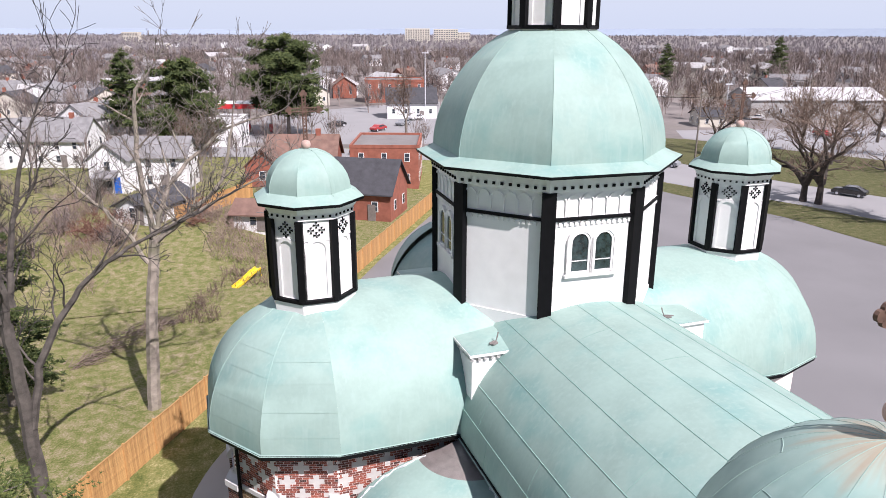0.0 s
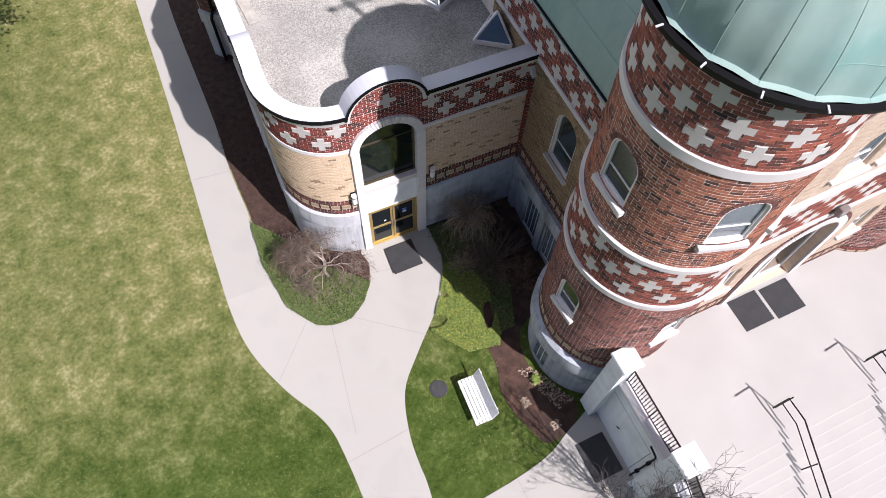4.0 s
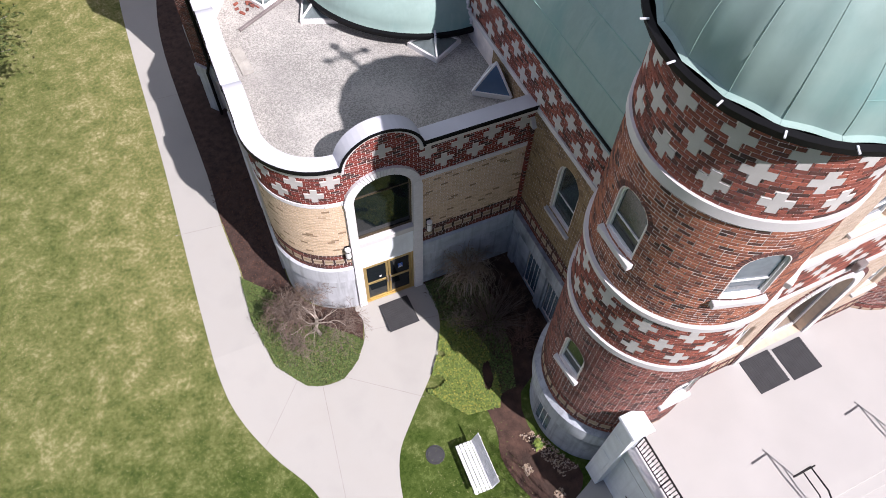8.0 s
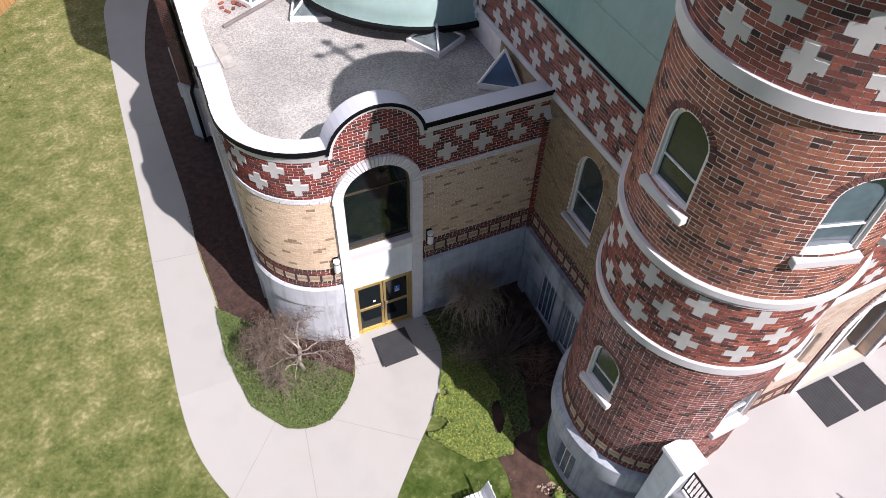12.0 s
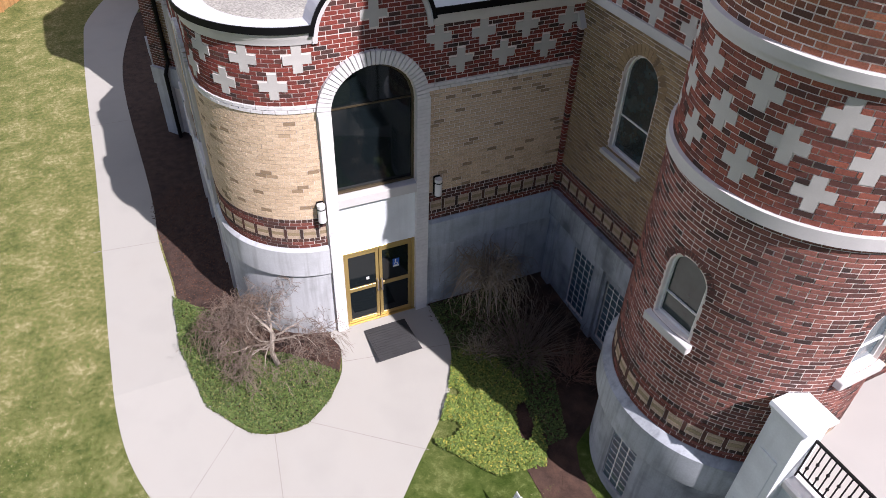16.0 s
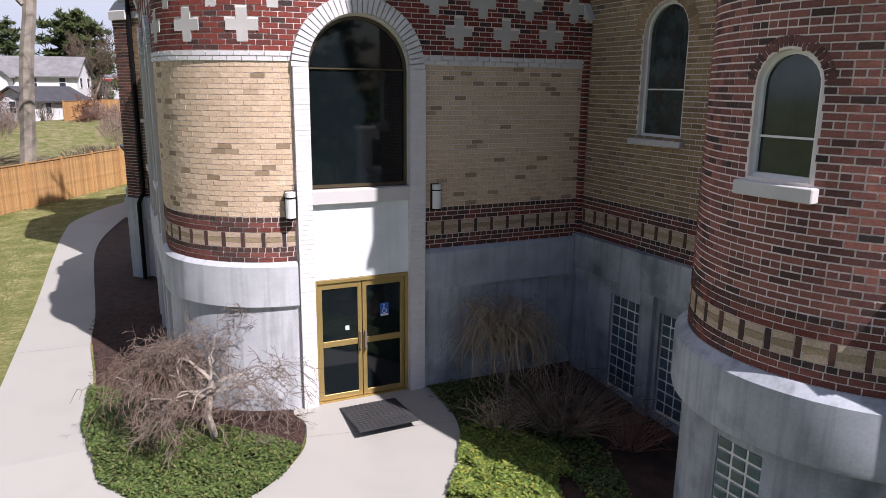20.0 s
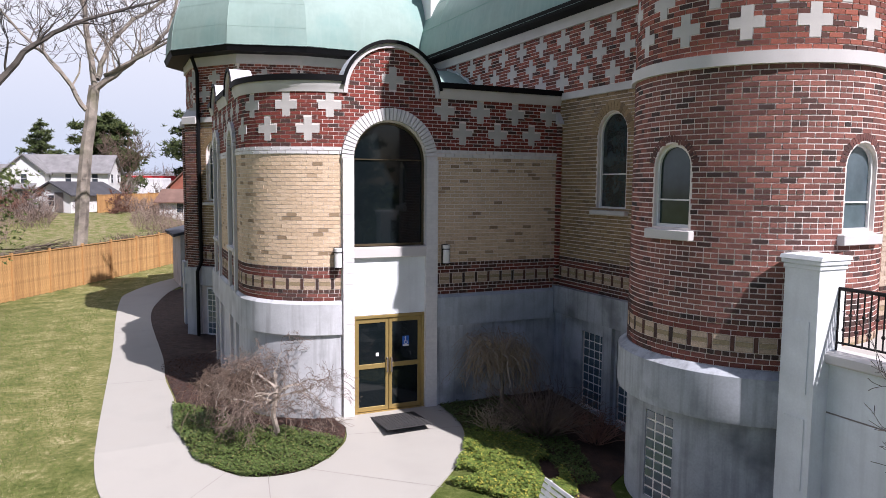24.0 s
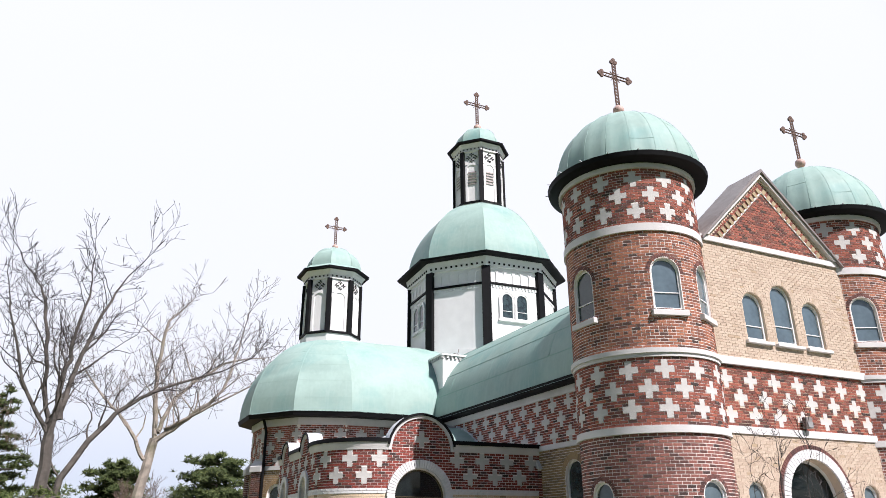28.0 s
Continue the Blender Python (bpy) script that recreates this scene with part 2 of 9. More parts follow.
M_BLACK = mat("black_paint", (0.005, 0.005, 0.006), 0.6, vary=0.2, scale=4, fine=40, bump=0.08, spec=0.15)
M_GOLD = mat("gold_anodised_frame", (0.47, 0.34, 0.13), 0.35, metal=0.55, vary=0.06, scale=2, fine=20, bump=0.02)
M_GLASS = mat("dark_glass", (0.007, 0.011, 0.013), 0.04, vary=0.1, scale=0.6, fine=3, bump=0, spec=0.5)
M_OBSC = mat("leaded_obscure_glass", (0.026, 0.042, 0.037), 0.1, vary=0.3, scale=1.5, fine=9, bump=0.03, spec=0.6)
# pale blue base stands in for sky reflected in the front panes
M_SKYTONE = mat("sky_toned_obscure_glass", (0.105, 0.145, 0.17), 0.1, vary=0.25, scale=1.2, fine=7, bump=0.03, spec=1.0)
M_STAIN = mat("stained_glass", (0.03, 0.048, 0.05), 0.12, vary=0.5, scale=5, fine=14, bump=0.04, spec=1.0)
M_BLOCK = mat("glass_block", (0.10, 0.145, 0.18), 0.08, vary=0.25, scale=5, fine=30, bump=0.15, spec=0.8)
M_SKYP = mat("pale_skylight_glass", (0.30, 0.36, 0.36), 0.08, vary=0.15, scale=2, fine=8, bump=0)
# blue in the base colour stands in for reflected sky
M_SKYL = mat("skylight_glass", (0.15, 0.25, 0.40), 0.06, vary=0.1, scale=1, fine=5, bump=0)
M_GRAVEL = mat("roof_gravel", (0.42, 0.405, 0.37), 0.95, vary=0.26, scale=0.6, fine=24, bump=0.8, stain=(0.20, 0.19, 0.18), stain_scale=0.28, stain_amount=0.75, grain=1.5)
M_RUSTM = mat("rusty_iron", (0.13, 0.075, 0.055), 0.8, vary=0.25, scale=9, fine=60, bump=0.2, stain=(0.09, 0.05, 0.04), stain_scale=5, stain_amount=0.7)
M_BALL = mat("weathered_copper_ball", (0.52, 0.36, 0.31), 0.6, vary=0.15, scale=5, fine=30)
M_PATH = mat("concrete_path", (0.40, 0.385, 0.35), 0.9, vary=0.06, scale=0.8, fine=70, bump=0.15, stain=(0.345, 0.325, 0.29), stain_scale=0.8, stain_amount=0.45)
M_TERR = mat("terrace_concrete", (0.435, 0.42, 0.395), 0.9, vary=0.05, scale=0.6, fine=70, bump=0.12, stain=(0.40, 0.385, 0.355), stain_scale=0.5, stain_amount=0.4)
M_MULCH = mat("red_mulch", (0.06, 0.034, 0.026), 0.95, vary=0.4, scale=5, fine=50, bump=0.9, grain=0.8)
# soil of the shaded bed, some of that shade put into its colour
M_SOIL = mat("shade_toned_soil", (0.082, 0.044, 0.031), 0.95, vary=0.45, scale=2.5, fine=50, bump=0.9, grain=0.8, stain=(0.04, 0.027, 0.021), stain_scale=1.0, stain_amount=0.8)
M_RUBBER = mat("rubber_mat", (0.045, 0.045, 0.047), 0.8, vary=0.15, scale=3, fine=60, bump=0.3)
M_IRON = mat("black_iron", (0.012, 0.011, 0.011), 0.55, vary=0.2, scale=6, fine=60, spec=0.2)
M_ASPH = mat("grey_asphalt", (0.185, 0.18, 0.185), 0.93, vary=0.08, scale=0.12, fine=20, bump=0.2, stain=(0.145, 0.14, 0.145), stain_scale=0.08, stain_amount=0.5)
M_ROAD = mat("road_asphalt", (0.27, 0.265, 0.27), 0.93, vary=0.06, scale=0.1, fine=8, bump=0.1)
M_CEDAR = piece_mat("cedar_board", [(0.0, (0.56, 0.33, 0.135)), (0.5, (0.49, 0.275, 0.11)), (1.0, (0.40, 0.22, 0.09))], False, rough=0.75, bump=0.06, fine=5.0, mottle=0.45)
M_GREYWOOD = piece_mat("grey_board", [(0.0, (0.17, 0.15, 0.13)), (1.0, (0.09, 0.08, 0.07))], False, rough=0.9, fine=9.0)
M_CEDAR1 = piece_mat("cedar_board_single", [(0.0, (0.56, 0.33, 0.135)), (0.5, (0.49, 0.275, 0.11)), (1.0, (0.40, 0.22, 0.09))], True, rough=0.75, fine=9.0)
M_GREYWOOD1 = piece_mat("grey_board_single", [(0.0, (0.17, 0.15, 0.13)), (1.0, (0.09, 0.08, 0.07))], True, rough=0.9, fine=9.0)
M_BARK = mat("grey_bark", (0.20, 0.175, 0.15), 0.95, vary=0.3, scale=2.5, fine=22, bump=0.6)
M_DARKBARK = mat("dark_bark", (0.085, 0.07, 0.06), 0.95, vary=0.3, scale=2.5, fine=22, bump=0.6)
M_TWIG = mat("brown_twig", (0.17, 0.12, 0.09), 0.9, vary=0.25, scale=4, fine=30, bump=0.1)
M_TWIG_R = mat("reddish_twig", (0.21, 0.105, 0.075), 0.9, vary=0.25, scale=4, fine=30, bump=0.1)
M_WHITEWOOD = mat("white_painted_slat", (0.80, 0.795, 0.79), 0.5, vary=0.04, scale=5, fine=60, bump=0.05)
M_BLUE = mat("blue_sign", (0.02, 0.12, 0.5), 0.5, vary=0.03)
M_ROOFING = mat("dark_felt", (0.055, 0.06, 0.075), 0.8, vary=0.15, scale=1.5, fine=30, bump=0.1)
M_GREYPLANK = mat("weathered_board", (0.42, 0.40, 0.36), 0.9, vary=0.2, scale=3, fine=40, bump=0.2)
M_PANEGLASS = mat("lamp_glass", (0.3, 0.3, 0.3), 0.15, vary=0.1, scale=4, fine=20, bump=0)


def rusty_top(m, z0, z1, tone):
    """Rust-brown runs that start at the foot of an iron cross and fade out down the dome."""
    n, l = m.node_tree.nodes, m.node_tree.links
    base = n["Principled BSDF"].inputs["Base Color"]
    source = base.links[0].from_socket
    at = n.new("ShaderNodeTexCoord").outputs["Object"]
    xyz = n.new("ShaderNodeSeparateXYZ")
    l.new(at, xyz.inputs[0])
    turn = n.new("ShaderNodeMath")
    turn.operation = "ARCTAN2"
    l.new(xyz.outputs[1], turn.inputs[0])
    l.new(xyz.outputs[0], turn.inputs[1])
    t = n.new("ShaderNodeTexNoise")
    t.noise_dimensions = "1D"
    t.inputs["Scale"].default_value, t.inputs["Detail"].default_value = 3.2, 4.0
    l.new(turn.outputs[0], t.inputs["W"])
    high = n.new("ShaderNodeMapRange")
    l.new(xyz.outputs[2], high.inputs[0])
    high.inputs[1].default_value, high.inputs[2].default_value, high.inputs[3].default_value, high.inputs[4].default_value = z0, z1, -0.55, 0.25
    add = n.new("ShaderNodeMath")
    l.new(t.outputs["Fac"], add.inputs[0])
    l.new(high.outputs[0], add.inputs[1])
    cut = n.new("ShaderNodeMapRange")
    l.new(add.outputs[0], cut.inputs[0])
    cut.inputs[1].default_value, cut.inputs[2].default_value, cut.inputs[4].default_value = 0.4, 0.8, 0.6
    mix = n.new("ShaderNodeMix")
    mix.data_type = "RGBA"
    l.new(cut.outputs[0], mix.inputs[0])
    l.new(source, mix.inputs[6])
    mix.inputs[7].default_value = (*tone, 1)
    l.new(mix.outputs[2], base)
    return m


M_DOME = rusty_top(mat("rust_run_copper", (0.296, 0.412, 0.370), 0.6, vary=0.09, scale=0.9, fine=6, bump=0.05, stain=(0.16, 0.325, 0.31), stain_scale=0.6, stain_amount=0.65, spec=0.3, streak=(0.315, 0.435, 0.40)), 16.95, 17.5, (0.36, 0.22, 0.13))
M_CRUST = mat("flaking_sealant", (0.66, 0.68, 0.70), 0.8, vary=0.25, scale=6, fine=40, bump=0.5, stain=(0.30, 0.36, 0.38), stain_scale=5, stain_amount=0.8)


# ---- building tools ----
def thing(name, m, label, category, group="", kind=""):
    ob = tagged(new(name), label, category, group, kind)
    ob.matrix_basis = m
    ob.empty_display_size = 0.2
    return ob


def part(name, bm, material, parent, label="", smooth=False, m=None, kind=""):
    """A bmesh as one mesh object under a thing or a part."""
    me = bpy.data.meshes.new(name)
    bm.to_mesh(me)
    bm.free()
    me.materials.append(material)
    if smooth:
        me.shade_smooth()
        me.set_sharp_from_angle(angle=radians(32))
    ob = tagged(new(name, me), label, kind=kind)
    ob.parent = parent
    if m is not None:
        ob.matrix_basis = m
    return ob


def raw(name, verts, faces, material, parent, label="", kind="", m=None):
    me = bpy.data.meshes.new(name)
    me.from_pydata(verts, [], faces)
    me.materials.append(material)
    ob = tagged(new(name, me), label, kind=kind)
    ob.parent = parent
    if m is not None:
        ob.matrix_basis = m
    return ob


def box(bm, x0, x1, y0, y1, z0, z1, m=None, bevel=0.0):
    vs = [bm.verts.new((x, y, z)) for x in (x0, x1) for y in (y0, y1) for z in (z0, z1)]
    fs = [bm.faces.new([vs[i] for i in f]) for f in ((0, 1, 3, 2), (4, 6, 7, 5), (0, 4, 5, 1), (2, 3, 7, 6), (0, 2, 6, 4), (1, 5, 7, 3))]
    if bevel:
        es = list({e for f in fs for e in f.edges})
        r = bmesh.ops.bevel(bm, geom=es, offset=bevel, segments=1, affect="EDGES", profile=0.5)
        vs = list({v for f in r["faces"] for v in f.verts} | {v for v in vs if v.is_valid})
    if m is not None:
        bmesh.ops.transform(bm, matrix=m, verts=vs)
    return bm


def prism(bm, pts, lo, hi, axis="z", m=None):
    """A prism over the outline pts; axis z: pts are (x, y); axis y: pts are (x, z); axis x: pts are (y, z)."""
    put = {"z": lambda a, b, c: (a, b, c), "y": lambda a, b, c: (a, c, b), "x": lambda a, b, c: (c, a, b)}[axis]
    low, top = ([bm.verts.new(put(a, b, c)) for a, b in pts] for c in (lo, hi))
    bm.faces.new(low), bm.faces.new(top)
    k = len(pts)
    for i in range(k):
        bm.faces.new((low[i], low[(i + 1) % k], top[(i + 1) % k], top[i]))
    if m is not None:
        bmesh.ops.transform(bm, matrix=m, verts=low + top)
    return bm


def fixed(bm):
    bmesh.ops.recalc_face_normals(bm, faces=bm.faces[:])
    return bm


def lathe(bm, prof, n, a0=0.0, a1=360.0, c=(0.0, 0.0), cap=True):
    """Turns the profile [(r, z), ...] about the upright through c, in n steps from a0 to a1 degrees."""
    full = abs(a1 - a0 - 360) < 1e-6
    rows = []
    for i in range(n if full else n + 1):
        a = radians(a0 + (a1 - a0) * i / n)
        rows.append([bm.verts.new((c[0] + r * math.cos(a), c[1] + r * math.sin(a), z)) for r, z in prof])
    for i in range(n):
        p, q = rows[i], rows[(i + 1) % len(rows)]
        for j in range(len(prof) - 1):
            bm.faces.new((p[j], q[j], q[j + 1], p[j + 1]))
    bmesh.ops.remove_doubles(bm, verts=bm.verts[:], dist=1e-5)
    return bm


def tube(bm, pts, radii, n=6, caps=True):
    rings, last = [], None
    for i, p in enumerate(pts):
        p = Vector(p)
        d = (Vector(pts[min(i + 1, len(pts) - 1)]) - Vector(pts[max(i - 1, 0)])).normalized()
        if last is None:
            side = d.orthogonal().normalized()
        else:
            side = (last - d * last.dot(d)).normalized()
        last, up = side, d.cross(side)
        r = radii[i] if isinstance(radii, (list, tuple)) else radii
        rings.append([bm.verts.new(p + (side * math.cos(2 * math.pi * k / n) + up * math.sin(2 * math.pi * k / n)) * r) for k in range(n)])
    for a, b in zip(rings, rings[1:]):
        for k in range(n):
            bm.faces.new((a[k], a[(k + 1) % n], b[(k + 1) % n], b[k]))
    if caps and n > 2:
        bm.faces.new(rings[0][::-1]), bm.faces.new(rings[-1])
    return bm


class Line:
    """A wall's line in plan: straight runs and arcs, the outside to its right."""

    def __init__(self, *runs):
        self.runs, self.starts, self.length = [], [], 0.0
        for r in runs:
            size = math.dist(r[0], r[1]) if len(r) == 2 else abs(radians(r[3] - r[2])) * r[1]
            self.runs.append((r, size))
            self.starts.append(self.length)
            self.length += size

    def at(self, s):
        for (r, size), s0 in zip(reversed(self.runs), reversed(self.starts)):
            if s >= s0 - 1e-9 or s0 == 0.0:
                break
        u = s - s0
        if len(r) == 2:
            dx, dy = (r[1][0] - r[0][0]) / size, (r[1][1] - r[0][1]) / size
            return r[0][0] + dx * u, r[0][1] + dy * u, dy, -dx
        c, rad, a0, a1 = r
        a = radians(a0 + (a1 - a0) * u / size)
        return c[0] + rad * math.cos(a), c[1] + rad * math.sin(a), math.cos(a), math.sin(a)

    def p(self, s, d, z):
        x, y, nx, ny = self.at(s)
        return x + nx * d, y + ny * d, z

    def place(self, s, z, d=0.0):
        """The pose of a thing on the wall: x along it to the right, -y outwards, z up."""
        x, y, nx, ny = self.at(s)
        return Matrix.Translation((x + nx * d, y + ny * d, z)) @ Matrix.Rotation(math.atan2(nx, -ny), 4, "Z")

    def stops(self, s0, s1, step=0.22):
        out = [s0]
        for (r, size), a in zip(self.runs, self.starts):
            if len(r) == 2:
                out.append(a)
            else:
                k = max(2, round(size / step))
                out += [a + size * i / k for i in range(k + 1)]
        return sorted({round(s, 5) for s in out + [s1] if s0 - 1e-6 <= s <= s1 + 1e-6})


def sweep(bm, line, s0, s1, prof, top=None, step=0.22, stops=None):
    """Sweeps the closed profile [(out, z), ...] along the wall's line; top(s) lifts it."""
    rings = []
    for s in stops or line.stops(s0, s1, step):
        lift = top(s) if top else 0.0
        rings.append([bm.verts.new(line.p(s, d, z + lift)) for d, z in prof])
    k = len(prof)
    for a, b in zip(rings, rings[1:]):
        for i in range(k):
            bm.faces.new((a[i], a[(i + 1) % k], b[(i + 1) % k], b[i]))
    bm.faces.new(rings[0]), bm.faces.new(rings[-1])
    return fixed(bm)


def band(d0, d1, z0, z1):
    return [(d0, z0), (d1, z0), (d1, z1), (d0, z1)]


def arch_line(sc, half, z0, spring, n=12, rise=None):
    rise = rise or half
    return [(sc - half, z0), (sc + half, z0)] + [(sc + half * math.cos(math.pi * i / n), spring + rise * math.sin(math.pi * i / n)) for i in range(n + 1)]


def wall_body(line, outline, holes, thick):
    """A wall of that thickness over the outline [(s, z), ...], with real openings, bent along its line."""
    bm = bmesh.new()
    edges = []
    for loop in [outline] + holes:
        vs = [bm.verts.new((s, 0, z)) for s, z in loop]
        edges += [bm.edges.new((vs[i], vs[(i + 1) % len(vs)])) for i in range(len(vs))]
    bmesh.ops.triangle_fill(bm, use_beauty=True, use_dissolve=False, edges=edges)
    lo, hi = min(s for s, _ in outline), max(s for s, _ in outline)
    for s in line.stops(lo, hi)[1:-1]:
        bmesh.ops.bisect_plane(bm, geom=bm.verts[:] + bm.edges[:] + bm.faces[:], plane_co=(s, 0, 0), plane_no=(1, 0, 0), dist=1e-5)
    made = bmesh.ops.extrude_face_region(bm, geom=bm.faces[:])
    for v in made["geom"]:
        if isinstance(v, bmesh.types.BMVert):
            v.co.y = thick
    for v in bm.verts:
        v.co = line.p(v.co.x, -v.co.y, v.co.z)
    return fixed(bm)


def arch_hole(sc, half, z0, spring, rise=None):
    rise = rise or half

    def cut(za, zb):
        z = (za + zb) / 2
        if z < z0 or z > spring + rise:
            return None
        w = half if z <= spring else half * math.sqrt(max(0.0, 1 - ((z - spring) / rise) ** 2))
        return sc - w, sc + w

    return cut


def cross_hole(sc, zc, size=0.5, arm=0.17):
    def cut(za, zb):
        z = (za + zb) / 2
        if abs(z - zc) > size / 2:
            return None
        w = size / 2 if abs(z - zc) < arm / 2 else arm / 2
        return sc - w, sc + w

    return cut


def lay(spans, z0, z1, holes, long, high, shift=0.0, gap=0.016, header=0):
    """Courses of bricks in running bond: [(s0, s1, z0, z1, whole)]. spans(za, zb) gives the free stretches."""
    out = []
    count = max(1, round((z1 - z0) / high))
    h = (z1 - z0) / count
    for i in range(count):
        za, zb = z0 + i * h, z0 + (i + 1) * h
        free = list(spans(za, zb))
        for hole in holes:
            cut = hole(za, zb)
            if cut:
                free = [p for a, b in free for p in ((a, min(b, cut[0])), (max(a, cut[1]), b)) if p[1] - p[0] > 0.02]
        unit = long / 2 if header and i % header == header - 1 else long
        off = shift + (0.5 * long if i % 2 else 0.0)
        for a, b in free:
            k = math.floor((a - off) / unit)
            while off + k * unit < b - 1e-6:
                s0, s1 = max(a, off + k * unit), min(b, off + (k + 1) * unit)
                if s1 - s0 > 0.03:
                    out.append((s0 + gap / 2, s1 - gap / 2, za + gap / 2, zb - gap / 2, s1 - s0 > unit - 1e-6 and unit == long))
                k += 1
    return out


BRICK_LONG, BRICK_HIGH = 0.2325, 0.0842
ONE_BRICK = {}


def one_brick(material):
    if material.name not in ONE_BRICK:
        bm = bmesh.new()
        w, h = BRICK_LONG / 2 - 0.008, BRICK_HIGH / 2 - 0.008
        box(bm, -w, w, -0.009, 0.004, -h, h, bevel=0.003)
        me = bpy.data.meshes.new("brick")
        bm.to_mesh(me)
        bm.free()
        me.materials.append(material)
        ONE_BRICK[material.name] = me
    return ONE_BRICK[material.name]


def bricks(line, rows, material, parent, single=None, near=None, proud=0.009, label="", most=300):
    """Lays the bricks as one joined part, but those that near(s, z) picks, at most 300, as parts of their own."""
    verts, faces, own = [], [], 0
    rnd = random.Random(len(rows))
    for s0, s1, za, zb, whole in rows:
        d = proud + rnd.uniform(-0.002, 0.002)
        if whole and near and own < most and near((s0 + s1) / 2, (za + zb) / 2):
            ob = new("brick", one_brick(single))
            ob.parent = parent
            ob.matrix_basis = line.place((s0 + s1) / 2, (za + zb) / 2, d - 0.009)
            own += 1
            continue
        k = len(verts)
        for s in (s0, s1):
            for z in (za, zb):
                verts += [line.p(s, d, z), line.p(s, -0.004, z)]
        faces += [(k, k + 4, k + 6, k + 2), (k, k + 2, k + 3, k + 1), (k + 4, k + 5, k + 7, k + 6), (k + 2, k + 6, k + 7, k + 3), (k, k + 1, k + 5, k + 4)]
    if verts:
        raw("brickwork", verts, faces, material, parent, label, "stuff")


def cross_mesh(name, material, radius=0.0, size=0.5, arm=0.17, out=0.0095):
    """A Greek cross of stone, bent to the radius of a round tower."""
    bm = bmesh.new()
    a, b = arm / 2, size / 2
    loop = [(-a, -b), (a, -b), (a, -a), (b, -a), (b, a), (a, a), (a, b), (-a, b), (-a, a), (-b, a), (-b, -a), (-a, -a)]
    for d in (-out, 0.004):
        vs = [bm.verts.new((x, d + (radius - math.sqrt(radius * radius - x * x) if radius else 0.0), z)) for x, z in loop]
        core = [vs[i] for i in (11, 2, 5, 8)]
        bm.faces.new(core)
        for q in ((0, 1, 2, 11), (2, 3, 4, 5), (5, 6, 7, 8), (8, 9, 10, 11)):
            bm.faces.new([vs[i] for i in q])
        first = vs if d < 0 else first
    for i in range(12):
        bm.faces.new((first[i], first[(i + 1) % 12], vs[(i + 1) % 12], vs[i]))
    fixed(bm)
    me = bpy.data.meshes.new(name)
    bm.to_mesh(me)
    bm.free()
    me.materials.append(material)
    me.shade_smooth()
    me.set_sharp_from_angle(angle=radians(32))
    return me


CROSS_FLAT = cross_mesh("cross_inlay", M_CROSS)
CROSS_ROUND = cross_mesh("cross_inlay", M_CROSS, 2.02)


def inlay(line, s, z, parent, mesh=CROSS_FLAT):
    ob = new("cross_inlay", mesh)
    ob.parent = parent
    ob.matrix_basis = line.place(s, z)
    return ob


def voussoirs(line, sc, half, spring, parent, material, deep=0.2, count=17, rise=None, proud=0.014, name="arch_bricks", joint=0.09):
    """A rowlock arch of bricks on edge round an opening."""
    rise = rise or half
    verts, faces = [], []
    for i in range(count):
        a0, a1 = (math.pi * (i + t) / count for t in (joint, 1 - joint))
        k = len(verts)
        for a in (a0, a1):
            for g in (0.0, deep):
                s, z = sc + (half + g) * math.cos(a), spring + (rise + g) * math.sin(a)
                verts += [line.p(s, proud, z), line.p(s, -0.01, z)]
        faces += [(k, k + 2, k + 6, k + 4), (k, k + 1, k + 3, k + 2), (k + 4, k + 6, k + 7, k + 5), (k + 2, k + 3, k + 7, k + 6), (k, k + 4, k + 5, k + 1)]
    raw(name, verts, faces, material, parent, kind="stuff")


def arched_window(parent, m, half, z0, spring, pane_mat, frame_mat=M_WHITE, frame=0.06, deep=0.13, sill=0.1, sill_wide=0.12, bars=(0.35,), sill_mat=None, rise=None, out=0.12):
    """An arched window in its opening; z0 and spring count from the pose m, whose -y looks outwards."""
    w = new("window")
    w.parent, w.matrix_basis = parent, m
    rise = rise or half
    n = 14
    outer = arch_line(0, half, z0, spring, n, rise)
    inner = arch_line(0, half - frame, z0 + frame, spring, n, rise - frame)
    bm = bmesh.new()
    ends = []
    for y in (deep - 0.05, deep + 0.04):
        o, i = [bm.verts.new((x, y, z)) for x, z in outer], [bm.verts.new((x, y, z)) for x, z in inner]
        k = len(o)
        for j in range(k):
            bm.faces.new((o[j], o[(j + 1) % k], i[(j + 1) % k], i[j]))
        ends.append((o, i))
    for lo, hi in zip(*ends):
        for j in range(k):
            bm.faces.new((lo[j], lo[(j + 1) % k], hi[(j + 1) % k], hi[j]))
    part("frame", fixed(bm), frame_mat, w)
    bm = bmesh.new()
    prism(bm, [(x * 1.001, z) for x, z in inner], deep - 0.005, deep + 0.005, "y")
    part("pane", fixed(bm), pane_mat, w)
    for b in bars:
        z = z0 + (spring + rise - z0) * b
        bm = bmesh.new()
        box(bm, -half + frame * 0.9, half - frame * 0.9, deep - 0.035, deep + 0.02, z - 0.012, z + 0.012)
        part("glazing_bar", bm, frame_mat, w)
    if sill:
        bm = bmesh.new()
        box(bm, -half - sill_wide, half + sill_wide, -out, deep + 0.04, z0 - sill - 0.04, z0 - 0.04, bevel=0.012)
        part("sill", bm, sill_mat or M_STONE, w)
    return w


# ---- the church: nave, crossing drum and transepts; x across, y along its axis ----
CH = pose(4.63, -5.85, 0, 0, 0, 1.6)
AXIS, CROSS_Y = 4.37, 17.8
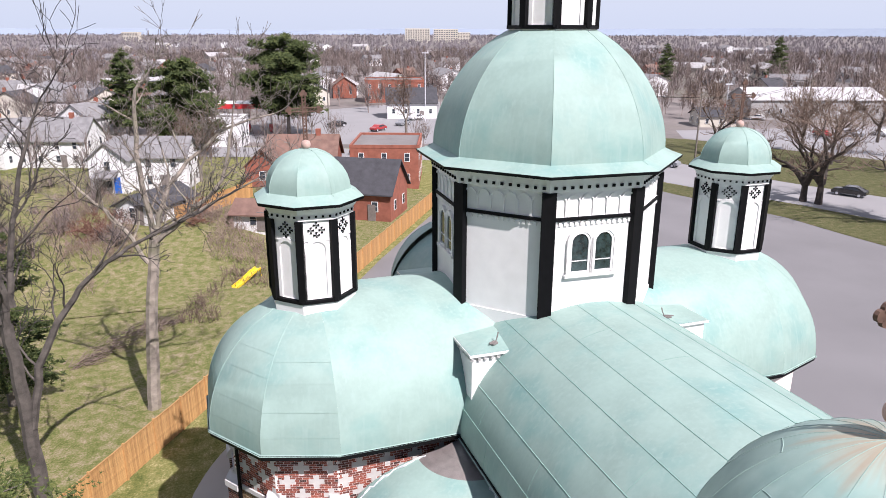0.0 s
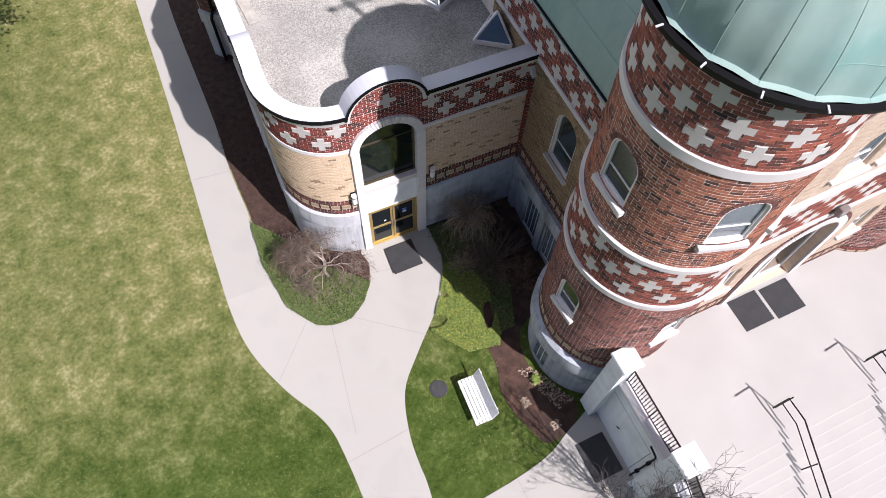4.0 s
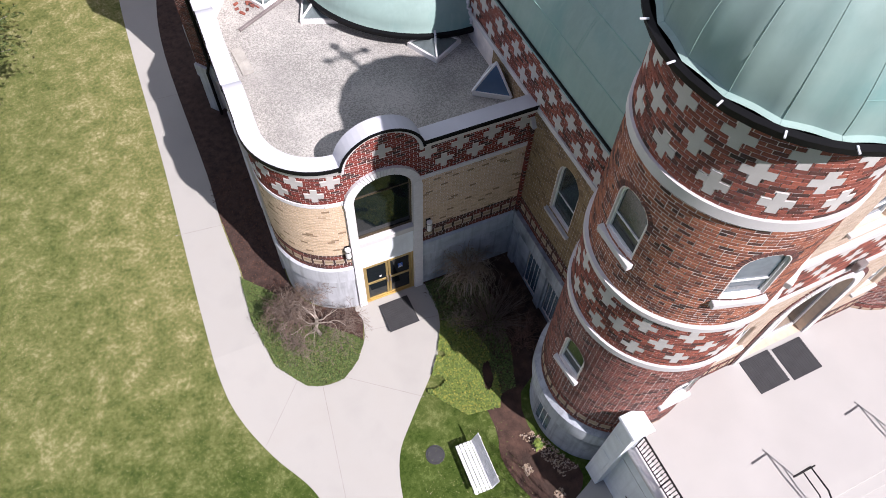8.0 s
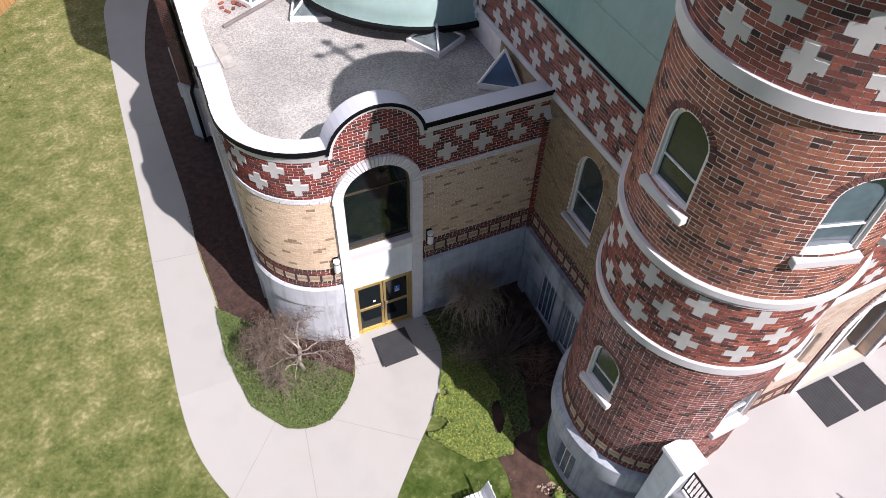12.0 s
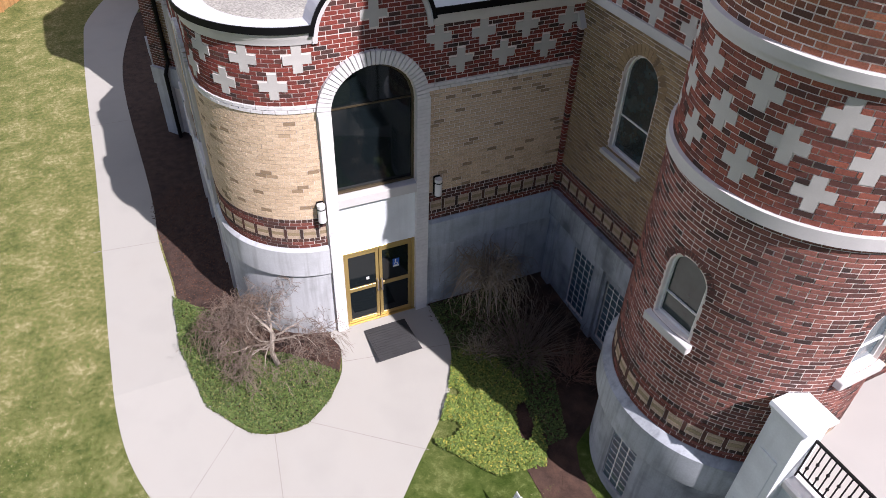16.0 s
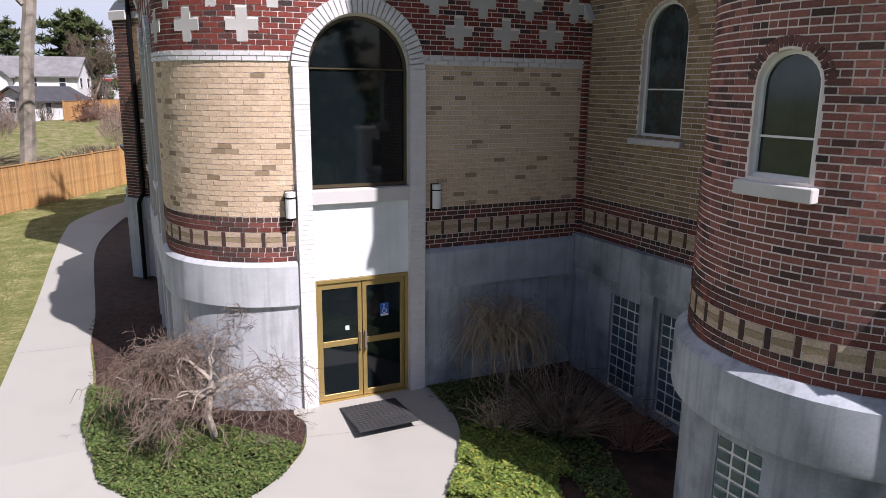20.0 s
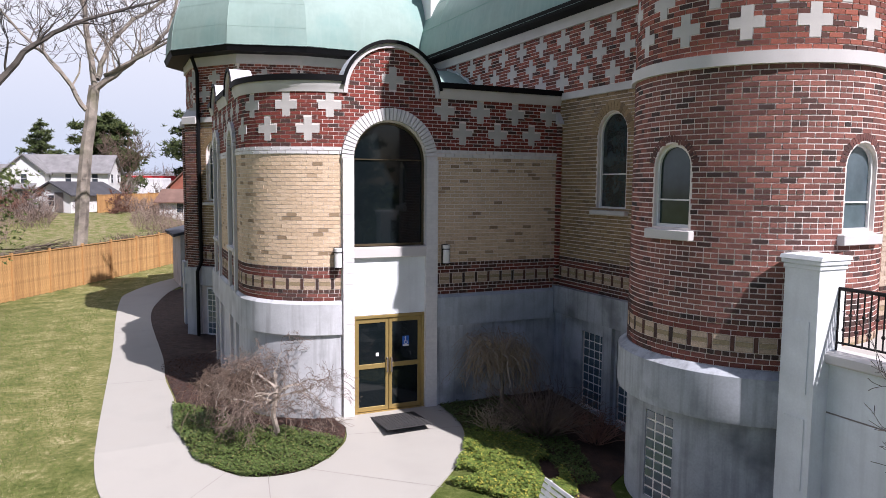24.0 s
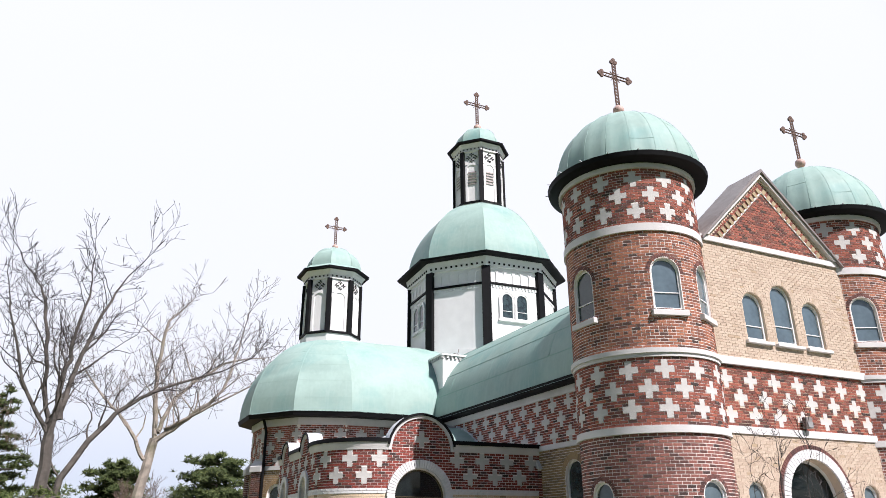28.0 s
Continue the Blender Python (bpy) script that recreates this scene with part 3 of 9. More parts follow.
church = thing("church", CH, "red and buff brick church with green copper domes and roofs", "church")


def deco_band(line, s0, s1, z0, parent, h=BRICK_HIGH):
    """Nine courses: red and dark bricks, a row of tan tiles between dark soldiers, dark and red bricks."""
    free = lambda za, zb: [(s0, s1)]  # noqa: E731
    bricks(line, lay(free, z0, z0 + h, [], BRICK_LONG, h), M_DKRED, parent)
    bricks(line, lay(free, z0 + h, z0 + 2 * h, [], BRICK_LONG, h, 0.1), M_BANDRED, parent)
    bricks(line, lay(free, z0 + 2 * h, z0 + 3 * h, [], BRICK_LONG / 2, h), M_DARK, parent)
    pitch, tiles, dark = 0.335, [], []
    k = 0
    while s0 + k * pitch < s1 - 0.05:
        a = s0 + k * pitch
        dark.append((a + 0.006, min(a + 0.075, s1) - 0.006, z0 + 3 * h + 0.006, z0 + 6 * h - 0.006, False))
        for j in range(3):
            if a + 0.14 < s1:
                tiles.append((a + 0.081, min(a + pitch, s1) - 0.004, z0 + (3 + j) * h + 0.003, z0 + (4 + j) * h - 0.003, False))
        k += 1
    bricks(line, dark, M_DARK, parent)
    bricks(line, [q for i, q in enumerate(tiles) if i % 3 != 1], M_TILE, parent)
    bricks(line, [q for i, q in enumerate(tiles) if i % 3 == 1], M_TILED, parent)
    bricks(line, lay(free, z0 + 6 * h, z0 + 7 * h, [], BRICK_LONG, h), M_DKRED, parent)
    bricks(line, lay(free, z0 + 7 * h, z0 + 8 * h, [], BRICK_LONG, h, 0.1), M_BANDRED, parent)
    bricks(line, lay(free, z0 + 8 * h, z0 + 9 * h, [], BRICK_LONG / 2, h), M_DARK, parent)


def glass_blocks(parent, m, wide, tall, nx, nz):
    """A basement window of glass blocks."""
    w = new("window")
    w.parent, w.matrix_basis = parent, m
    bm = bmesh.new()
    box(bm, -wide / 2 - 0.05, wide / 2 + 0.05, 0.05, 0.14, -0.05, tall + 0.05)
    part("mortar_frame", bm, M_WHITE, w)
    a, b = wide / nx, tall / nz
    for i in range(nx):
        for j in range(nz):
            bm = bmesh.new()
            box(bm, -wide / 2 + a * i + 0.014, -wide / 2 + a * (i + 1) - 0.014, 0.035, 0.1, b * j + 0.014, b * (j + 1) - 0.014, bevel=0.012)
            part("glass_block", bm, M_BLOCK, w)


def seam_tubes(bm, lines, r=0.018):
    for pts in lines:
        tube(bm, pts, r, 4, False)
    return bm


def ornate_cross(parent, m, tall, material=M_RUSTM):
    """A lattice cross of iron with trefoil ends on a ball."""
    c = new("roof_cross")
    c.parent, c.matrix_basis = parent, m
    bm = bmesh.new()
    bmesh.ops.create_uvsphere(bm, u_segments=16, v_segments=10, radius=tall * 0.085, matrix=Matrix.Translation((0, 0, tall * 0.08)))
    part("ball", bm, M_BALL, c, smooth=True)
    bm = bmesh.new()
    g, r, arm, zc = tall * 0.03, tall * 0.0115, tall * 0.25, tall * 0.68
    for sx in (-g, g):
        tube(bm, [(sx, 0, tall * 0.14), (sx, 0, tall * 0.95)], r, 5)
        tube(bm, [(-arm, 0, zc + sx), (arm, 0, zc + sx)], r, 5)
    for i in range(14):
        z = tall * (0.15 + 0.8 * i / 14)
        z2 = tall * (0.15 + 0.8 * (i + 1) / 14)
        tube(bm, [(-g, 0, z), (g, 0, z2)], r * 0.7, 4)
        tube(bm, [(g, 0, z), (-g, 0, z2)], r * 0.7, 4)
    for i in range(9):
        x, x2 = -arm + 2 * arm * i / 9, -arm + 2 * arm * (i + 1) / 9
        tube(bm, [(x, 0, zc - g), (x2, 0, zc + g)], r * 0.7, 4)
    for cx, cz, dx, dz in ((-arm, zc, -1, 0), (arm, zc, 1, 0), (0, tall * 0.95, 0, 1)):
        for ox, oz in ((dx, dz), (dz * 0.85, dx * 0.85), (-dz * 0.85, -dx * 0.85)):
            q = Matrix.Translation((cx + ox * g * 1.35, 0, cz + oz * g * 1.35)) @ Matrix.Rotation(math.pi / 2, 4, "X")
            bmesh.ops.create_cone(bm, cap_ends=True, segments=10, radius1=g * 1.15, radius2=g * 1.15, depth=g * 0.9, matrix=q)
    for k in range(4):
        a, n = k * math.pi / 2 + math.pi / 4, 7
        tube(bm, [(tall * 0.13 * math.sin(t) * math.cos(a) * 0.9, 0, zc + tall * 0.13 * math.sin(t) * math.sin(a) * 0.9) for t in [math.pi * i / 14 for i in range(n + 1)]], r * 0.6, 4)
    part("cross_frame", bm, material, c)
    return c


# nave side walls: each with stone bands, a cross-patterned frieze and windows
def nave_wall(line, detail):
    length = line.length
    holes = [(10.08, 0.5, 4.72, 6.4)] if detail else []
    low = [(9.6, 0.4, -0.05, 1.75), (10.9, 0.4, -0.05, 1.75)] if detail else []
    loops = [arch_line(s, h, a, b) for s, h, a, b in holes] + [[(s - h, a), (s + h, a), (s + h, b), (s - h, b)] for s, h, a, b in low]
    wall = part("nave_wall", wall_body(line, [(0, -0.8), (length, -0.8), (length, 9.35), (0, 9.35)], loops, 0.4), M_MORTAR, church, "buff and red brick nave wall with pale stone crosses")
    cuts = [arch_hole(s, h + 0.02, a, b) for s, h, a, b in holes]
    free = lambda za, zb: [(0, length)]  # noqa: E731
    marks = []
    if detail:
        deco_band(line, 5.5, length, 2.72, wall)
        for i in range(14):
            for row, z in enumerate((8.78, 8.28, 7.78)):
                marks.append((12.9 - 0.96 * i - (0.48 if row == 1 else 0), z))
    marks = [q for q in marks if 0.3 < q[0] < length - 0.3]
    for s, z in marks:
        inlay(line, s, z, wall)
    bricks(line, lay(free, 7.5, 9.05, [cross_hole(s, z) for s, z in marks], BRICK_LONG, BRICK_HIGH), M_RUST, wall)
    if detail:
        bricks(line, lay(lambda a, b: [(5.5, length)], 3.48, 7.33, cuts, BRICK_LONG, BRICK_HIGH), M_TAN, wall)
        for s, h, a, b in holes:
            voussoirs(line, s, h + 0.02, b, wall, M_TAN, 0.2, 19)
            arched_window(church, line.place(s, 0), h, a, b, M_STAIN, frame=0.045, bars=(0.36,))
        for s, h, a, b in low:
            glass_blocks(church, line.place(s, a), 2 * h, b - a, 4, 9)
    for name, d, z0, z1, mt in (("plinth", 0.14, 2.05, 2.72, M_CONCT), ("stone_band", 0.05, 7.33, 7.5, M_STONE), ("frieze", 0.06, 9.05, 9.3, M_STONE)):
        part(name, sweep(bmesh.new(), line, 0, length, band(-0.02, d, z0, z1)), mt, church)
    if detail:
        bm = bmesh.new()
        for a, b, z0, z1 in ((0, 9.2, -0.8, 2.05), (10.0, 10.5, -0.8, 2.05), (11.3, 13.9, -0.8, 2.05), (9.2, 10.0, 1.76, 2.05), (10.5, 11.3, 1.76, 2.05), (9.2, 10.0, -0.8, -0.06), (10.5, 11.3, -0.8, -0.06)):
            sweep(bm, line, a, b, band(-0.02, 0.03, z0, z1))
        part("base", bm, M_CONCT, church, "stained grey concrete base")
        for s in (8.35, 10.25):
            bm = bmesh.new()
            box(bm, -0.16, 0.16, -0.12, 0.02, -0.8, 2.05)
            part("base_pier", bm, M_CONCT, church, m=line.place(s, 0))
    part("gutter", sweep(bmesh.new(), line, 0, length, [(0.0, 9.3), (0.36, 9.36), (0.4, 9.52), (0.0, 9.5)]), M_BLACK, church)


nave_wall(Line(((0, 13.9), (0, 0.0))), True)
nave_wall(Line(((2 * AXIS, 0.0), (2 * AXIS, 13.9))), False)


def vault(name, x0, x1, along, z0, half, high, centre, seams):
    """A barrel roof of copper sheet with standing seams along it."""
    n = 40
    prof = [(half * math.cos(math.pi * i / n), z0 + high * math.sin(math.pi * i / n)) for i in range(n + 1)]
    prof = [(half + 0.06, z0 - 0.04)] + prof + [(-half - 0.06, z0 - 0.04)]
    put = (lambda a, b, z: (centre + a, b, z)) if along == "y" else (lambda a, b, z: (b, centre + a, z))
    bm = bmesh.new()
    steps = 14
    rows = [[bm.verts.new(put(a, x0 + (x1 - x0) * i / steps, z)) for a, z in prof] for i in range(steps + 1)]
    for p, q in zip(rows, rows[1:]):
        for j in range(len(prof) - 1):
            bm.faces.new((p[j], p[j + 1], q[j + 1], q[j]))
    roof = part(name, fixed(bm), M_COPPER, church, "green copper barrel roof with standing seams", smooth=True)
    bm = bmesh.new()
    for k in seams:
        a = math.pi * k
        seam_tubes(bm, [[put(half * math.cos(a), x0, z0 + high * math.sin(a)), put(half * math.cos(a), x1, z0 + high * math.sin(a))]], 0.014)
    part("seam", bm, M_SEAM, roof)
    rnd = random.Random(len(name))
    bm = bmesh.new()
    for i in range(34 if seams else 0):
        b, j = rnd.uniform(x0 + 0.5, x1 - 4.5), rnd.randint(0, 12)
        seam_tubes(bm, [[put(half * math.cos(math.pi * (j + k / 4) / 13), b, z0 + high * math.sin(math.pi * (j + k / 4) / 13)) for k in range(5)]], 0.006)
    if seams:
        part("cross_seam", bm, M_SEAM, roof, kind="stuff")


vault("nave_roof", -1.3, CROSS_Y, "y", 9.45, 4.72, 4.15, AXIS, [i / 13 for i in range(1, 13)])
vault("transept_roof", -4.3, 2 * AXIS + 4.3, "x", 9.62, 4.02, 4.0, CROSS_Y, [])
vault("rear_roof", CROSS_Y, CROSS_Y + 8.0, "y", 9.45, 4.02, 3.9, AXIS, [])


def corner_pier(root, m):
    """A brick pier on a corner of the apse: joint core, courses in running bond and a sloped stone cap."""
    bm = bmesh.new()
    box(bm, -0.255, 0.255, -0.245, 0.1, 2.3, 7.2)
    pier = part("pier", bm, M_MORTAR, root, "dark red-brown brick corner pier", m=m)
    verts, faces = [], []
    rnd = random.Random(12)

    def piece(x0, x1, y0, y1, z0, z1):
        k = len(verts)
        verts.extend((x, y, z) for x in (x0, x1) for y in (y0, y1) for z in (z0, z1))
        faces.extend(tuple(k + i for i in f) for f in ((0, 1, 3, 2), (4, 6, 7, 5), (0, 4, 5, 1), (2, 3, 7, 6), (0, 2, 6, 4), (1, 5, 7, 3)))

    for i in range(59):
        z0, z1 = 2.3 + 0.083 * i + 0.008, 2.3 + 0.083 * (i + 1) - 0.008
        cuts = (-0.265, -0.0, 0.265) if i % 2 else (-0.265, -0.13, 0.13, 0.265)
        for a, b in zip(cuts, cuts[1:]):
            piece(a + 0.007, b - 0.007, -0.254 + rnd.uniform(-0.003, 0.002), -0.14, z0, z1)
        for s in (-1, 1):
            x0, x1 = sorted((s * 0.2, s * 0.263))
            for a, b in ((-0.13, 0.1),) if i % 2 else ((-0.13, -0.02), (-0.006, 0.1)):
                piece(x0, x1, a, b, z0, z1)
    raw("brickwork", verts, faces, M_PIERBRICK, pier, "", "stuff")
    bm = bmesh.new()
    prism(bm, [(-0.32, 7.2), (0.1, 7.2), (0.1, 7.72), (-0.06, 7.72), (-0.32, 7.42)], -0.32, 0.32, "x")
    part("cap", fixed(bm), M_STONE, pier)


def apse(centre, turn, detail):
    """The ten-sided end of a transept: walls, eaves and half dome, its middle side facing -x before the turn."""
    m = Matrix.Translation((*centre, 0)) @ Matrix.Rotation(radians(turn), 4, "Z")
    rw = 3.34
    corner = [(rw * math.cos(radians(a)), rw * math.sin(radians(a))) for a in (90, 126, 162, 198, 234, 270)]
    pts = [(4.1, rw)] + corner + [(4.1, -rw)]
    line = Line(*zip(pts, pts[1:]))
    root = new("transept_end")
    root.parent, root.matrix_basis = church, m
    low = line.starts[1]
    faces = [(line.starts[i] + line.runs[i][1] / 2) for i in range(1, 6)]
    loops = [arch_line(s, 0.45, 4.6, 6.2) for s in faces] if detail else []
    end = line.length
    wall = part("wall", wall_body(line, [(0, -0.8), (end, -0.8), (end, 9.5), (0, 9.5)], loops, 0.35), M_MORTAR, root, "brick apse wall with pale stone crosses")
    marks = []
    if detail:
        for i in range(24):
            for row, z in enumerate((8.72, 8.2, 7.68)):
                marks.append((end - 0.55 - 0.95 * i - (0.475 if row == 1 else 0), z))
        edge = line.starts[1:]
        marks = [(s, z) for s, z in marks if s > 0.4]
        for s, z in marks:
            inlay(line, s, z, wall)
        free = lambda za, zb: [(0, end)]  # noqa: E731
        bricks(line, lay(free, 7.42, 9.1, [cross_hole(s, z) for s, z in marks], BRICK_LONG, BRICK_HIGH), M_RUST, wall)
        holes = [arch_hole(s, 0.47, 4.6, 6.2) for s in faces]
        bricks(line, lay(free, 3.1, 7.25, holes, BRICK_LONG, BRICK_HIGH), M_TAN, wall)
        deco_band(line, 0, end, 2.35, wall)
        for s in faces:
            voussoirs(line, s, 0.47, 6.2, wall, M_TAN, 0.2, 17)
            arched_window(church, m @ line.place(s, 0), 0.45, 4.6, 6.2, M_STAIN, frame=0.07, bars=(0.3, 0.62))
            glass_blocks(church, m @ line.place(s, 0.05, 0.16), 0.8, 1.55, 4, 8)
        for i in range(1, 7):
            bm = bmesh.new()
            box(bm, -0.24, 0.24, -0.34, 0.1, -0.8, 1.72)
            box(bm, -0.3, 0.3, -0.36, 0.1, 1.72, 2.3)
            part("buttress", fixed(bm), M_CONC, root, m=line.place(line.starts[i], 0, -0.1))
            corner_pier(root, line.place(line.starts[i], 0, -0.1))
    stops = [0.0] + line.starts[1:] + [end]
    corners = [math.radians(a) for a in (90, 126, 162, 198, 234, 270)]

    def ring(name, r0, r1, z0, z1, material, r2=None):
        bm = bmesh.new()
        rings = []
        for r, z in ((r0, z0), (r1, z0), (r2 or r1, z1), (r0, z1)):
            rings.append([bm.verts.new((x, y, z)) for x, y in [(4.1, r)] + [(r * math.cos(a), r * math.sin(a)) for a in corners] + [(4.1, -r)]])
        for i in range(4):
            a, b = rings[i], rings[(i + 1) % 4]
            for k in range(len(a) - 1):
                bm.faces.new((a[k], a[k + 1], b[k + 1], b[k]))
        part(name, fixed(bm), material, root)

    ring("plinth", rw - 0.05, rw + 0.16, 1.7, 2.35, M_CONC)
    ring("stone_band", rw - 0.05, rw + 0.06, 7.25, 7.42, M_STONE)
    ring("frieze", rw - 0.05, rw + 0.07, 9.1, 9.4, M_STONE)
    ring("gutter", rw, 4.02, 9.4, 9.6, M_BLACK, 4.08)
    # half dome
    bm = bmesh.new()
    n = 16
    rows = []
    for a in corners:
        rows.append([bm.verts.new((r * math.cos(a), r * math.sin(a), z)) for r, z in [(4.1, 9.58)] + [(4.02 * math.cos(math.pi / 2 * i / n), 9.62 + 4.0 * math.sin(math.pi / 2 * i / n)) for i in range(n + 1)]])
    for p, q in zip(rows, rows[1:]):
        for j in range(n + 1):
            bm.faces.new((p[j], q[j], q[j + 1], p[j + 1]))
    bmesh.ops.remove_doubles(bm, verts=bm.verts[:], dist=1e-4)
    roof = part("half_dome", fixed(bm), M_COPPER, root, "green copper half dome in flat gores", smooth=True)
    bm = bmesh.new()
    for a in corners[1:-1]:
        seam_tubes(bm, [[(r * math.cos(a), r * math.sin(a), z) for r, z in [(4.02 * math.cos(math.pi / 2 * i / n), 9.62 + 4.0 * math.sin(math.pi / 2 * i / n)) for i in range(n - 3)]]], 0.012)
    part("rib", bm, M_COPPER, roof)
    rnd = random.Random(33)
    bm = bmesh.new()
    for a, b in zip(corners, corners[1:]):
        for u in (0.16, 0.36, 0.56, 0.78):
            u += rnd.uniform(-0.05, 0.05)
            r, z = 4.03 * math.cos(u), 9.62 + 4.01 * math.sin(u)
            seam_tubes(bm, [[(r * math.cos(a), r * math.sin(a), z), (r * math.cos(b), r * math.sin(b), z)]], 0.0022)
    part("cross_seam", bm, M_COPPER, roof, kind="stuff")
    if detail:
        bm = bmesh.new()
        s = line.starts[4] + 0.36
        x, y, nx, ny = line.at(s)
        tube(bm, [(x + nx * 0.34, y + ny * 0.34, 9.4), (x + nx * 0.12, y + ny * 0.12, 8.9), (x + nx * 0.12, y + ny * 0.12, 2.5), (x + nx * 0.3, y + ny * 0.3, 2.2), (x + nx * 0.3, y + ny * 0.3, -0.2)], 0.06, 8)
        part("downpipe", bm, M_BLACK, root, "black metal downpipe")


apse((-4.3, CROSS_Y), 0, True)
apse((2 * AXIS + 4.3, CROSS_Y), 180, False)
apse((AXIS, CROSS_Y + 8.0), -90, False)

# square base under the drum
bm = bmesh.new()
box(bm, -0.05, 2 * AXIS + 0.05, CROSS_Y - 4.25, CROSS_Y + 4.25, 8.5, 12.42)
part("crossing_base", bm, M_WHITE, church, "white stuccoed square base under the drum")
bm = bmesh.new()
box(bm, -0.16, 2 * AXIS + 0.16, CROSS_Y - 4.36, CROSS_Y + 4.36, 12.42, 12.5)
for i in range(20):
    for side in (0, 1):
        x = -0.1 + i * 0.22
        box(bm, x, x + 0.1, CROSS_Y - 4.33, CROSS_Y - 4.25, 12.28, 12.42)
        box(bm, -0.13, -0.05, CROSS_Y - 4.3 + i * 0.22, CROSS_Y - 4.2 + i * 0.22, 12.28, 12.42)
part("cornice", bm, M_WHITE, church)
bm = bmesh.new()
sq = [(-0.14, CROSS_Y - 4.34), (2 * AXIS + 0.14, CROSS_Y - 4.34), (2 * AXIS + 0.14, CROSS_Y + 4.34), (-0.14, CROSS_Y + 4.34)]
low = [bm.verts.new((x, y, 12.51)) for x, y in sq]
top = [bm.verts.new((AXIS + (x - AXIS) * 0.6, CROSS_Y + (y - CROSS_Y) * 0.6, 12.66)) for x, y in sq]
for i in range(4):
    bm.faces.new((low[i], low[(i + 1) % 4], top[(i + 1) % 4], top[i]))
bm.faces.new(top)
part("crossing_roof", fixed(bm), M_COPPER, church)


def octagon(r, z):
    return [(r * math.cos(radians(22.5 + 45 * i)), r * math.sin(radians(22.5 + 45 * i)), z) for i in range(8)]


def oct_loft(rows):
    """Lofts eight-sided rings of [(radius to the corner, z), ...]."""
    bm = bmesh.new()
    rings = [[bm.verts.new(p) for p in octagon(r, z)] for r, z in rows]
    for a, b in zip(rings, rings[1:]):
        for i in range(8):
            bm.faces.new((a[i], a[(i + 1) % 8], b[(i + 1) % 8], b[i]))
    bm.faces.new(rings[0]), bm.faces.new(rings[-1])
    return fixed(bm)


OCT = math.cos(radians(22.5))


def blind_arch(bm, half, z0, spring, deep, rim):
    """A raised moulding round a blind arched panel."""
    outer, inner = arch_line(0, half + rim, z0, spring), arch_line(0, half, z0 + 0.001, spring)
    o, i = ([bm.verts.new((x, -deep, z)) for x, z in some] for some in (outer, inner))
    ob, ib = ([bm.verts.new((x, 0.01, z)) for x, z in some] for some in (outer, inner))
    k = len(o)
    for j in range(k):
        q = (j + 1) % k
        bm.faces.new((o[j], o[q], i[q], i[j])), bm.faces.new((o[j], ob[j], ob[q], o[q])), bm.faces.new((i[j], i[q], ib[q], ib[j]))


